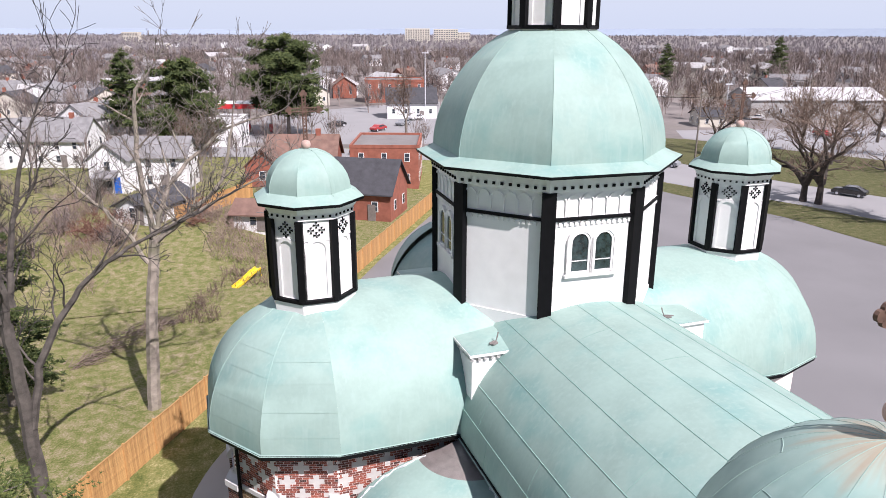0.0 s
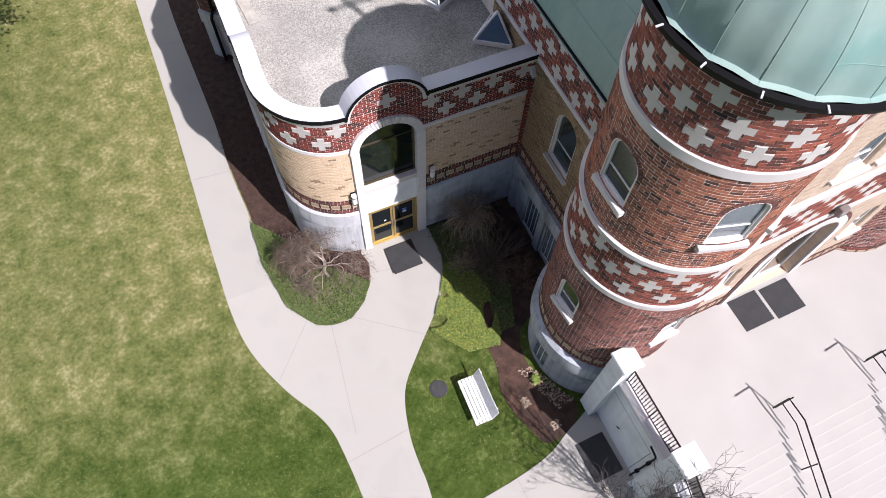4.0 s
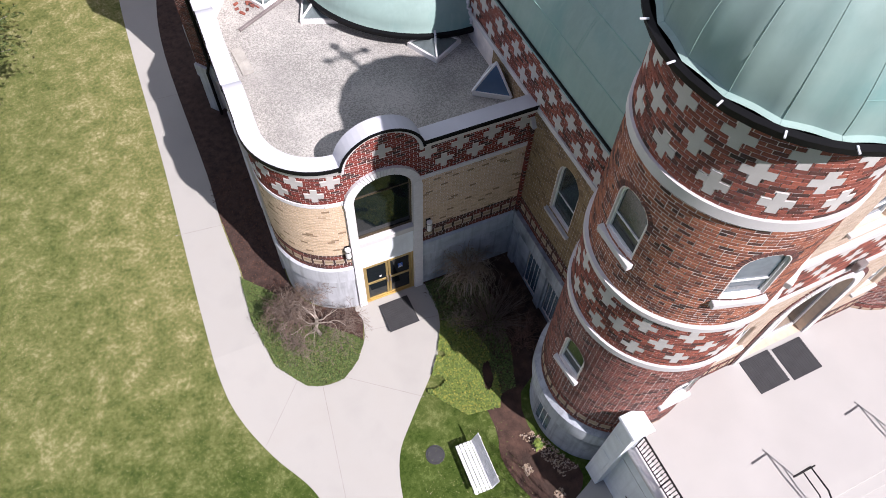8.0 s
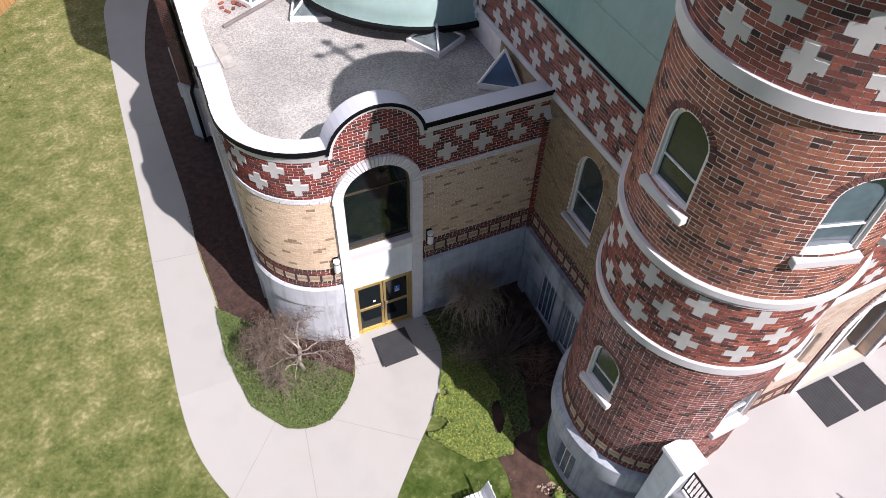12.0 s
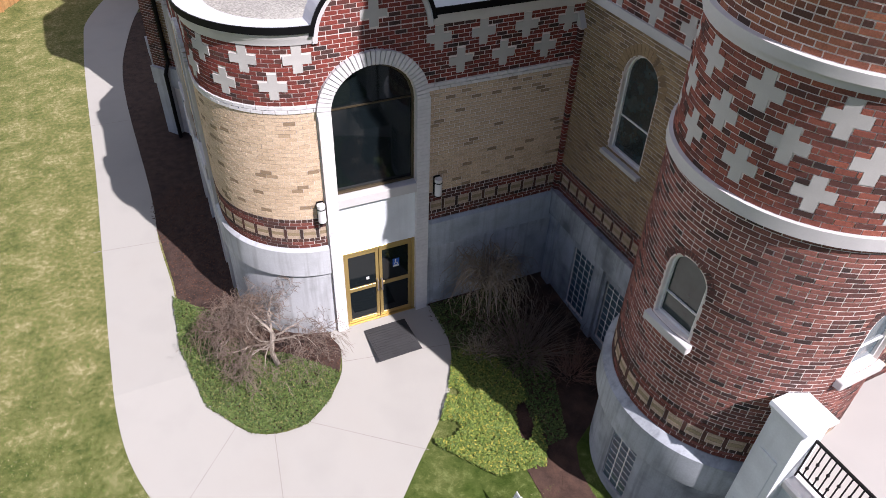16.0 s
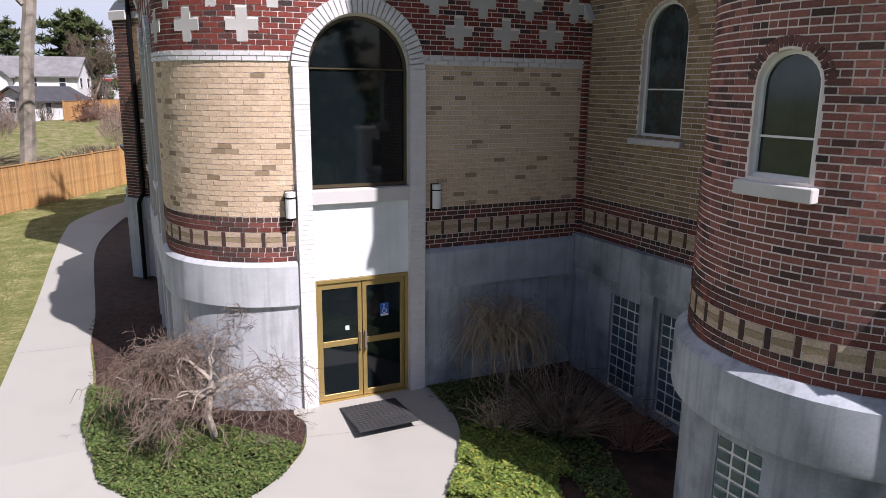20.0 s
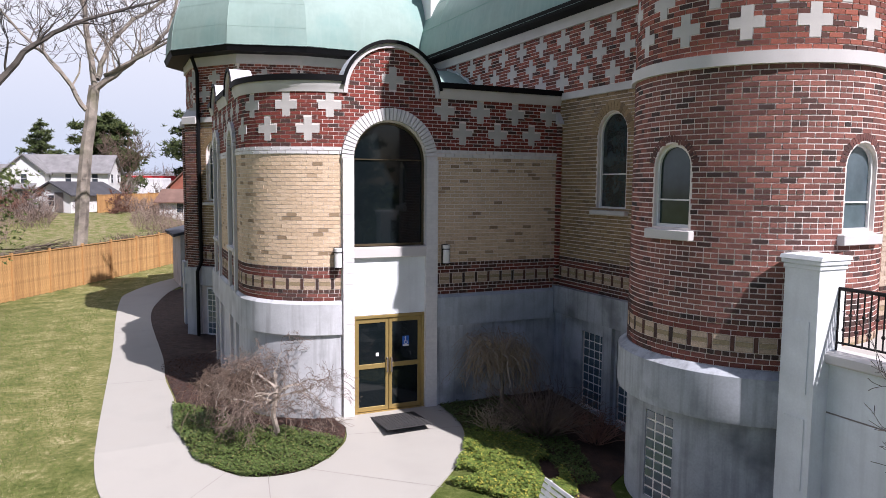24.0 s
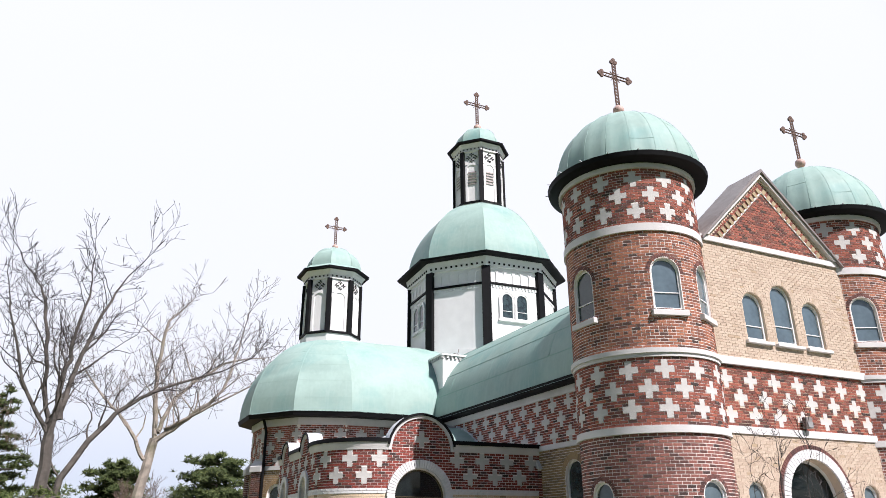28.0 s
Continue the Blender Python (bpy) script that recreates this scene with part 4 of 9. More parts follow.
def turret(parent, m, r, z0, z1, eave_r, eave_z, dome, dome_top, kind, cross_tall, name="turret"):
    """An eight-sided lantern: black corner posts, white panels, a copper cap and a cross."""
    t = new(name)
    t.parent, t.matrix_basis = parent, m
    side = 2 * r * math.sin(radians(22.5))
    flush = 0.988 if kind == "drum" else 0.965
    part("wall", oct_loft([(r * flush, z0 - 0.9), (r * flush, eave_z)]), M_WHITE, t, "white painted panels")
    part("base", oct_loft([(r * 0.995, z0 - 0.9), (r * (0.998 if kind == "drum" else 1.02), z0 - 0.12)]), M_WHITE, t)
    if kind != "drum":
        part("base_rail", oct_loft([(r * 1.06, z0 - 0.12), (r * 1.06, z0)]), M_BLACK, t)
    w = side * (0.066 if kind == "drum" else 0.1)
    for i in range(8):
        a = radians(22.5 + 45 * i)
        bm = bmesh.new()
        out = w * (0.34 if kind == "drum" else 0.62)
        box(bm, -w * 0.62, out, -w * 1.1, w * 1.1, z0 - (0.5 if kind == "drum" else 0.06), z1)
        part("post", bm, M_BLACK, t, m=Matrix.Translation((r * math.cos(a), r * math.sin(a), 0)) @ Matrix.Rotation(a, 4, "Z"))
    for i in range(8):
        a = radians(45 * i)
        face = Matrix.Rotation(a + math.pi / 2, 4, "Z") @ Matrix.Translation((0, -r * flush * OCT, 0))
        half = side / 2 - w * 1.3
        if kind != "drum":
            bm = bmesh.new()
            top = z1 - (z1 - z0) * 0.26
            blind_arch(bm, half * 0.66, z0 + 0.02, top - half * 0.7, 0.04, half * 0.3)
            box(bm, -half, half, -0.035, 0.0, top, top + 0.04)
            part("panel", fixed(bm), M_WHITE, t, m=face)
            bm = bmesh.new()
            zc, g = (top + z1) / 2 + 0.02, (z1 - top) * 0.24
            for ox, oz in ((-1.05, 0), (1.05, 0), (0, -1), (0, 1)):
                for dx, dz in ((1, 0), (-1, 0), (0, 1), (0, -1)):
                    cx, cz = ox * g + dx * g * 0.36, zc + oz * g + dz * g * 0.36
                    prism(bm, [(cx - dx * g * 0.3, cz - dz * g * 0.3), (cx + dx * g * 0.25 + dz * g * 0.22, cz + dz * g * 0.25 + dx * g * 0.22), (cx + dx * g * 0.25 - dz * g * 0.22, cz + dz * g * 0.25 - dx * g * 0.22)], -0.035, 0.0, "y")
            fixed(bm)
            part("fretwork", bm, M_BLACK, t, m=face)
        if kind == "louvre":
            bm = bmesh.new()
            for k in range(5):
                z = z0 + (z1 - z0) * (0.34 + 0.055 * k)
                prism(bm, [(-0.05, z), (0.0, z + 0.12), (0.0, z + 0.09)], -half * 0.6, half * 0.6, "x")
            part("louvre", fixed(bm), M_FLASH, t, m=face)
    part("frieze", oct_loft([(r * 1.02, z1), (r * 1.03, z1 + (eave_z - z1) * 0.4), (eave_r * 0.9, eave_z - 0.06)]), M_WHITE, t)
    bm = bmesh.new()
    dots = 5 if kind != "drum" else 11
    for i in range(8):
        a = radians(45 * i)
        f = Matrix.Rotation(a + math.pi / 2, 4, "Z") @ Matrix.Translation((0, -r * 1.035 * OCT, 0))
        for k in range(dots):
            x = side * ((k + 0.5) / dots - 0.5)
            s = side * 0.16 / dots
            zc = z1 + (eave_z - z1) * 0.26
            box(bm, x - s, x + s, -0.02, 0.03, zc - s, zc + s, m=f)
    part("stud_row", bm, M_BLACK, t, kind="stuff")
    part("gutter", oct_loft([(eave_r * 0.88, eave_z - 0.07), (eave_r, eave_z - 0.05), (eave_r * 1.01, eave_z + 0.05), (eave_r * 0.9, eave_z + 0.06)]), M_BLACK, t)
    cap = part("dome", oct_loft([(eave_r * 1.005, eave_z + 0.05)] + dome), M_COPPER, t, "green copper eight-sided dome", smooth=True)
    bm = bmesh.new()
    for i in range(8):
        a = radians(22.5 + 45 * i)
        seam_tubes(bm, [[(q * math.cos(a), q * math.sin(a), z) for q, z in dome]], 0.012)
    part("rib", bm, M_COPPER, cap)
    if cross_tall:
        ornate_cross(t, Matrix.Translation((0, 0, dome_top - 0.03)), cross_tall)
    return t


def dome_rows(r_flare, z_flare, a, b, zc, r_end, n=12, power=1.0):
    """A slightly flared foot and an elliptic cap, down to the radius r_end at its top."""
    rows = [(r_flare, z_flare)]
    t1 = math.acos((r_end / a) ** (1 / power))
    return rows + [(a * math.cos(t1 * i / n) ** power, zc + b * math.sin(t1 * i / n) ** power) for i in range(n + 1)]


drum = turret(church, pose(AXIS, CROSS_Y - 0.15, 0, 0, 0, -2.8), 4.12, 13.3, 17.45, 4.78, 18.02, dome_rows(4.36, 18.22, 4.17, 4.4, 18.31, 1.3, 14, 1.11), 23.0, "drum", 0, "drum")
for i in range(8):
    face = Matrix.Rotation(radians(45 * i) + math.pi / 2, 4, "Z") @ Matrix.Translation((0, -4.12 * 0.988 * OCT, 0))
    bm = bmesh.new()
    box(bm, -1.45, 1.45, -0.09, 0.0, 16.5, 16.6)
    part("rail", bm, M_BLACK, drum, m=face)
    for k in range(6):
        bm = bmesh.new()
        blind_arch(bm, 0.19, 16.62, 17.1, 0.05, 0.05)
        part("blind_arch", fixed(bm), M_WHITE, drum, m=face @ Matrix.Translation((-1.2 + 0.48 * k, 0, 0)))
    bm = bmesh.new()
    for k in range(15):
        box(bm, -1.4 + 0.19 * k, -1.4 + 0.19 * k + 0.1, -0.05, 0.0, 16.33, 16.46)
    part("dentil_row", bm, M_WHITE, drum, m=face, kind="stuff")
    if i % 2 == 0:
        for sx in (-0.42, 0.42):
            arched_window(drum, face @ Matrix.Translation((sx, -0.13, 0)), 0.36, 14.7, 15.75, M_STAIN, frame=0.07, deep=0.1, sill=0, bars=(0.3,))
        bm = bmesh.new()
        for sx in (-0.42, 0.42):
            blind_arch(bm, 0.37, 14.68, 15.75, 0.1, 0.1)
            bmesh.ops.translate(bm, verts=[v for v in bm.verts if not v.tag], vec=(sx, 0, 0))
            for v in bm.verts:
                v.tag = True
        box(bm, -0.95, 0.95, -0.14, 0.0, 14.58, 14.68)
        part("window_surround", fixed(bm), M_WHITE, drum, m=face)
turret(church, pose(AXIS, CROSS_Y - 0.15, 0), 1.5, 22.45, 25.75, 1.88, 26.28, dome_rows(1.55, 26.5, 1.42, 1.4, 26.55, 0.1, 8), 27.95, "louvre", 2.8, "lantern")
for x in (-4.3, 2 * AXIS + 4.3):
    turret(church, pose(x, CROSS_Y, 0), 1.45, 13.82, 16.5, 1.85, 17.0, dome_rows(1.55, 17.25, 1.42, 1.3, 17.3, 0.1, 8), 18.6, "plain", 1.85)

# quarter dome in the corner of nave and transept
bm = bmesh.new()
n = 14
prof = [(4.14, 7.02)] + [(4.08 * math.cos(math.pi / 2 * i / n), 7.1 + 2.0 * math.sin(math.pi / 2 * i / n)) for i in range(n + 1)]
prof = [q for q in prof if q[0] > 1.5]
lathe(bm, prof, 22, 178, 272)
shell = part("corner_dome", fixed(bm), M_COPPER, church, "low green copper quarter dome over the corner", smooth=True, m=pose(0.0, 13.85, 0))
bm = bmesh.new()
lathe(bm, [(1.85, 8.86), (1.5, 8.99), (1.0, 9.08), (0.0, 9.45)], 14, 178, 272)
part("flashing", fixed(bm), M_FLASH, shell, "brown weathered metal flashing")
rnd = random.Random(19)
for a in (181.5, 269.2):
    bm = bmesh.new()
    ca, sa_ = math.cos(radians(a)), math.sin(radians(a))
    pts, rad = [], []
    for i in range(34):
        u = 0.02 + 1.18 * i / 33
        r = 4.1 * math.cos(u)
        side = rnd.gauss(0, 0.035)
        pts.append((r * ca - sa_ * side, r * sa_ + ca * side, 7.1 + 2.02 * math.sin(u) + rnd.gauss(0, 0.015)))
        rad.append(rnd.uniform(0.02, 0.075) if a > 200 else rnd.uniform(0.02, 0.045))
    tube(bm, pts, rad, 5)
    part("edge_seal", bm, M_CRUST, shell, "ragged flaking white sealant")
bm = bmesh.new()
lathe(bm, [(4.08, 6.9), (4.21, 6.9), (4.23, 7.04), (4.08, 7.06)], 22, 178, 272)
part("gutter", fixed(bm), M_BLACK, shell)
bm = bmesh.new()
lathe(bm, [(2.7, 6.5), (2.7, 7.02), (4.1, 7.0)], 22, 178, 272)
part("upstand", fixed(bm), M_STONE, shell)


# ---- front gable wall between the towers ----
FV = -1.5
front_line = Line(((1.3, FV), (2 * AXIS - 1.3, FV)))
FL = front_line.length
fx = lambda x: x + FL / 2  # noqa: E731
openings = [(-1.27, 0.42, 9.95, 11.0), (0.0, 0.46, 9.95, 11.36), (1.27, 0.42, 9.95, 11.0), (-2.3, 0.33, 4.62, 5.64), (2.3, 0.33, 4.62, 5.64), (0.0, 1.11, 2.83, 5.5)]
front = part("front_wall", wall_body(front_line, [(0, -0.8), (FL, -0.8), (FL, 13.02), (fx(2.75), 13.02), (fx(0), 15.6), (fx(-2.75), 13.02), (0, 13.02)], [arch_line(fx(x), h, a, b) for x, h, a, b in openings], 0.4), M_MORTAR_B, church, "buff brick front wall with a red gable and stone crosses")
cuts = [arch_hole(fx(x), h + 0.02, a, b) for x, h, a, b in openings]
free = lambda za, zb: [(0, FL)]  # noqa: E731
for a, b in ((0.0, fx(-1.52)), (fx(1.52), FL)):
    deco_band(front_line, a, b, 2.84, front)
bricks(front_line, lay(free, 3.6, 7.2, cuts + [arch_hole(fx(0), 1.52, 2.8, 5.5)], BRICK_LONG, BRICK_HIGH, gap=0.01), M_CREAMB, front)
bricks(front_line, lay(free, 9.32, 12.85, cuts, BRICK_LONG, BRICK_HIGH, gap=0.01), M_CREAMB, front)
marks = [(fx(-2.85 + 0.95 * i + (0.475 if row == 1 else 0)), z) for row, z in enumerate((8.7, 8.2, 7.7)) for i in range(7)]
for s, z in marks:
    if 0.2 < s < FL - 0.2:
        inlay(front_line, s, z, front)
bricks(front_line, lay(free, 7.4, 9.1, [cross_hole(s, z) for s, z in marks], BRICK_LONG, BRICK_HIGH), M_RUST, front)
bricks(front_line, lay(lambda za, zb: [(fx(-2.75 * (15.6 - zb) / 2.58) + 0.1, fx(2.75 * (15.6 - zb) / 2.58) - 0.1)], 13.02, 15.4, [], BRICK_LONG, BRICK_HIGH), M_RUST, front)
for x, h, a, b in openings[:5]:
    voussoirs(front_line, fx(x), h + 0.02, b, front, M_CREAMB, 0.18, 17)
    arched_window(church, front_line.place(fx(x), 0), h, a, b, M_SKYTONE, frame=0.07, bars=(0.3,))
for z0, z1, d in ((12.85, 13.02, 0.08), (9.1, 9.32, 0.1), (7.2, 7.4, 0.05)):
    bm = bmesh.new()
    box(bm, 0, FL, -d, 0.02, z0, z1)
    part("stone_band", bm, M_STONE, church, m=pose(1.3, FV, 0))
for sx in (-1, 1):
    bm, blocks = bmesh.new(), bmesh.new()
    for w, d, thick in ((0.0, 0.14, 0.1), (0.62, 0.035, 0.05)):
        k = 1 - w / 2.6
        prism(bm, [(sx * 2.9 * k, 13.03), (sx * 2.9 * k - sx * thick * 1.4, 13.03), (0, 15.68 - w - thick), (0, 15.7 - w)], -d, 0.02, "y")
    for i in range(13):
        t = (i + 0.7) / 14
        x, z = sx * 2.6 * (1 - t), 13.0 + 2.4 * t
        q = Matrix.Translation((x - sx * 0.12, 0, z - 0.12)) @ Matrix.Rotation(sx * radians(43), 4, "Y")
        box(blocks, -0.07, 0.07, -0.04, 0.02, -0.1, 0.1, m=q)
    part("gable_moulding", fixed(bm), M_STONE, church, m=pose(AXIS, FV, 0))
    part("gable_blockwork", fixed(blocks), M_TILED, church, m=pose(AXIS, FV, 0), kind="stuff")
    bm = bmesh.new()
    prism(bm, [(sx * 3.1, 12.9), (sx * 3.1, 12.82), (0, 15.72), (0, 15.84)], -0.2, 1.2, "y")
    part("gable_roof", fixed(bm), M_FLASH, church, m=pose(AXIS, FV, 0))
voussoirs(front_line, fx(0), 1.12, 5.5, front, M_WHITEB, 0.26, 33, proud=0.06)
voussoirs(front_line, fx(0), 1.39, 5.5, front, M_ARCH, 0.12, 47, proud=0.03)
for sx in (-1, 1):
    rows = lay(lambda za, zb: [(fx(sx * 1.25) - 0.13, fx(sx * 1.25) + 0.13)], 2.83, 5.5, [], 0.26, BRICK_HIGH, fx(sx * 1.25) - 0.13)
    rows = [(fx(sx * 1.25) - 0.125, fx(sx * 1.25) + 0.125, r[2], r[3], False) for r in rows]
    bricks(front_line, rows, M_WHITEB, front, proud=0.06)
    bricks(front_line, [(fx(sx * 1.45) - 0.055, fx(sx * 1.45) + 0.055, r[2], r[3], False) for r in rows], M_ARCH, front, proud=0.03)
arched_window(church, front_line.place(fx(0), 0), 1.11, 5.42, 5.5, M_GLASS, frame=0.08, deep=0.3, sill=0, bars=())
bm = bmesh.new()
for x in (-1.08, -0.03, 1.02):
    box(bm, x - 0.03, x + 0.06, 0.24, 0.34, 2.83, 5.45)
box(bm, -1.1, 1.1, 0.24, 0.34, 5.28, 5.42), box(bm, -1.1, 1.1, 0.25, 0.33, 2.83, 2.98)
front_door = part("front_door", bm, M_WHITE, church, "white framed double entrance door with dark glass", m=front_line.place(fx(0), 0))
for x in (-0.53, 0.53):
    bm = bmesh.new()
    box(bm, x - 0.46, x + 0.46, 0.28, 0.3, 2.9, 5.3)
    part("pane", bm, M_GLASS, front_door)


# ---- the two round towers ----
def tower(m, flip, fine):
    t = thing("church_tower", m, "round red brick tower with ribbed green copper dome and cross", "tower", "twin round church towers")
    ang = (lambda a: -180 - a) if flip else (lambda a: a)
    line = Line(((0, 0), 2.02, -230, 130))
    sa = lambda a: radians(a + 230) * 2.02  # noqa: E731
    end = line.length
    low = [(sa(ang(a)), 0.37, 4.58, 5.56) for a in (-175.6, -88.5)]
    high = [(sa(ang(a)), 0.42, 10.33, 11.4) for a in (-179.8, -107.0, -63.5)]
    loops = [arch_line(*h) for h in low + high]
    wall = part("wall", wall_body(line, [(0, 1.7), (end, 1.7), (end, 14.75), (0, 14.75)], loops, 0.35), M_MORTAR, t, "rust red brick tower wall")
    holes = [arch_hole(s, h + 0.02, a, b) for s, h, a, b in low + high]
    free = lambda za, zb: [(0, end)]  # noqa: E731
    near = (lambda s, z: sa(-172) < s < sa(-118) and 5.0 < z < 7.0) if fine else None
    bricks(line, lay(free, 3.21, 7.06, holes, BRICK_LONG, BRICK_HIGH, gap=0.018, header=6), M_DRUM, wall, M_DRUM1, near, proud=0.0055)
    bricks(line, lay(free, 9.25, 12.62, holes, BRICK_LONG, BRICK_HIGH, gap=0.018, header=6), M_WARM, wall, proud=0.0055)
    for z0, z1, tops, first in ((7.25, 9.02, (8.69, 8.19, 7.68), -143.7), (12.85, 14.6, (14.27, 13.77, 13.23), -124.6)):
        marks = []
        for row, z in enumerate(tops):
            for k in range(-4, 9):
                a = ang(first + 26.67 * k + (-13.33 if row == 1 else 0))
                if -229 < a < 129:
                    marks.append((sa(a), z))
        for s, z in marks:
            inlay(line, s, z, wall, CROSS_ROUND)
        bricks(line, lay(free, z0, z1, [cross_hole(s, z) for s, z in marks], BRICK_LONG, BRICK_HIGH), M_RUST, wall)
    deco_band(line, 0.0, end, 2.45, wall)
    for s, h, a, b in low + high:
        voussoirs(line, s, h + 0.025, b, wall, M_ARCH, 0.11, 25, joint=0.13, proud=0.008)
        arched_window(t, line.place(s, 0), h, a, b, M_OBSC if abs(s - sa(ang(-178))) < 0.6 else M_SKYTONE, frame=0.05, deep=0.14, bars=(0.33,), sill=0.16, sill_wide=0.1, out=0.07)
    for z0, z1, d in ((7.06, 7.25, 0.07), (9.02, 9.12, 0.05), (9.12, 9.25, 0.09), (12.62, 12.85, 0.06), (14.6, 14.75, 0.09)):
        part("stone_band", sweep(bmesh.new(), line, 0, end, band(-0.02, d, z0, z1)), M_STONE, t, smooth=True)
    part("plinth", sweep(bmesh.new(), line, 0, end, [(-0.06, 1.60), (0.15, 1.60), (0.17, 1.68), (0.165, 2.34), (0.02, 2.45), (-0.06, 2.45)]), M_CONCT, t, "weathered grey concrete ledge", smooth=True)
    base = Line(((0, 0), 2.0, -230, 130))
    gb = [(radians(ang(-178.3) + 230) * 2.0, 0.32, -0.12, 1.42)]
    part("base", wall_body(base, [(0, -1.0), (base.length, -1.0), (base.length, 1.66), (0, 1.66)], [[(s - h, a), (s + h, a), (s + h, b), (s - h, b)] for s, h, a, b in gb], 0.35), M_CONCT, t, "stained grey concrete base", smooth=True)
    for s, h, a, b in gb:
        glass_blocks(t, base.place(s, a), 2 * h, b - a, 3, 9)
    bm = bmesh.new()
    lathe(bm, [(2.02, 14.75), (2.3, 14.78), (2.46, 14.84), (2.5, 14.98), (2.4, 15.0)], 48)
    part("gutter", fixed(bm), M_BLACK, t, smooth=True, m=pose(0.06, 0, 0))
    n, gores = 16, 20
    prof = [(2.40, 14.97)] + [(2.31 * math.cos(math.pi / 2 * i / n) ** 1.06, 15.0 + 2.54 * math.sin(math.pi / 2 * i / n) ** 1.04) for i in range(n)] + [(0.05, 17.54)]
    bm = bmesh.new()
    rows = []
    # each gore is dished: its sheet sags between the standing ridges
    for i in range(gores * 4):
        a = 2 * math.pi * i / (gores * 4)
        sag = (0.0, 0.017, 0.024, 0.015)[i % 4]
        rows.append([bm.verts.new((r * (1 - sag) * math.cos(a), r * (1 - sag) * math.sin(a), z)) for r, z in prof])
    for i in range(len(rows)):
        p, q = rows[i], rows[(i + 1) % len(rows)]
        for j in range(len(prof) - 1):
            bm.faces.new((p[j], q[j], q[j + 1], p[j + 1]))
    dome = part("dome", fixed(bm), M_DOME, t, "ribbed green copper dome with rust runs below the cross", smooth=True, m=pose(0.1, -0.02, 0))
    for i in range(gores):
        a = 2 * math.pi * i / gores
        part("seam", seam_tubes(bmesh.new(), [[(r * math.cos(a), r * math.sin(a), z) for r, z in prof]], 0.006), M_COPPER, dome)
    rnd = random.Random(7 if flip else 5)
    bm = bmesh.new()
    for i in range(gores):
        for u in (rnd.uniform(0.2, 1.05),) if i % 2 else ():
            r, z = 2.31 * math.cos(u) ** 1.06, 15.0 + 2.54 * math.sin(u) ** 1.04
            tube(bm, [(r * (1 - g) * math.cos(2 * math.pi * (i + k / 4) / gores), r * (1 - g) * math.sin(2 * math.pi * (i + k / 4) / gores), z) for k, g in enumerate((0.0, 0.017, 0.024, 0.015, 0.0))], 0.007, 4, False)
    part("cross_seam", bm, M_COPPER, dome, kind="stuff")
    for i in range(18):
        a = 2 * math.pi * i / 18
        bm = bmesh.new()
        box(bm, 2.4, 2.53, -0.014, 0.014, 14.985, 15.005)
        part("gutter_strap", bm, M_COPING, t, m=Matrix.Rotation(a, 4, "Z"))
    ornate_cross(t, pose(0.1, -0.02, 17.72), 2.25)
    bm = bmesh.new()
    lathe(bm, [(0.0, 17.5), (0.13, 17.5), (0.08, 17.58), (0.06, 17.74), (0.0, 17.76)], 14)
    part("finial_foot", fixed(bm), M_DOME, dome)
    return t


tower(CH, False, True)
tower(CH @ pose(2 * AXIS, 0, 0), True, False)


# ---- the entrance wing with its rounded corner ----
wing = thing("entrance_wing", pose(0, 0, 0), "flat-roofed brick entrance wing with a rounded corner and arched parapet", "building")
WL = Line(((-2.0, 9.3), (-3.05, 7.4)), ((-3.05, 7.4), (-3.05, 1.95)), ((-1.1, 1.95), 1.95, 180, 270), ((-1.1, 0.0), (4.57, 0.0)))
sx0 = WL.starts[3] + 1.1
WE = WL.length
left_at = lambda y: WL.starts[1] + 7.4 - y  # noqa: E731
HUMPS = [(left_at(6.1), 0.62, 7.3), (left_at(3.0), 0.62, 7.3)]
MID = (sx0 + 0.02, 1.13, 7.2)
TOP = 7.3


def over_humps():
    line = [(WE, TOP)]
    for s, r, z in [MID] + HUMPS[::-1]:
        a0 = math.asin(max(-1, min(1, (TOP - z) / r)))
        line += [(s + r * math.cos(a0 + (math.pi - 2 * a0) * i / 16), z + r * math.sin(a0 + (math.pi - 2 * a0) * i / 16)) for i in range(17)]
    return line + [(0, TOP)]


DOOR_X, DOOR_H = -0.035, 0.865
side_windows = [(s, 0.42, 3.7, 6.1) for s, r, z in HUMPS]
loops = [arch_line(sx0 + DOOR_X, DOOR_H, -0.02, 5.75, 18)] + [arch_line(*w) for w in side_windows]
wall = part("wall", wall_body(WL, [(0, -0.9), (WE, -0.9)] + over_humps(), loops, 0.36), M_MORTAR, wing, "buff brick wall with a red cross-patterned parapet")
door_hole = arch_hole(sx0 + DOOR_X, 1.13, -1, 5.75)
side_holes = [arch_hole(s, 0.62, -1, b) for s, h, a, b in side_windows]
full = lambda za, zb: [(0, WE)]  # noqa: E731
marks = [(sx0 + x, 6.92) for x in (1.30, 2.23, 3.17, 4.13)] + [(sx0 + x, 6.41) for x in (1.77, 2.70, 3.64)]
marks += [(sx0 - 1.40 - 0.95 * k, 6.92) for k in range(11)] + [(sx0 - 1.87 - 0.95 * k, 6.41) for k in range(11)] + [(sx0 + 0.03, 7.58)]
marks = [q for q in marks if not any(abs(q[0] - s) < 0.75 and q[1] < 6.7 for s, *_ in side_windows)]
for s, z in marks:
    inlay(WL, s, z, wall)
cuts = [door_hole] + side_holes + [cross_hole(s, z) for s, z in marks]
bricks(WL, lay(full, 6.03, 7.29, cuts, BRICK_LONG, BRICK_HIGH), M_RED, wall, M_RED1, lambda s, z: s > sx0 + 1.1)


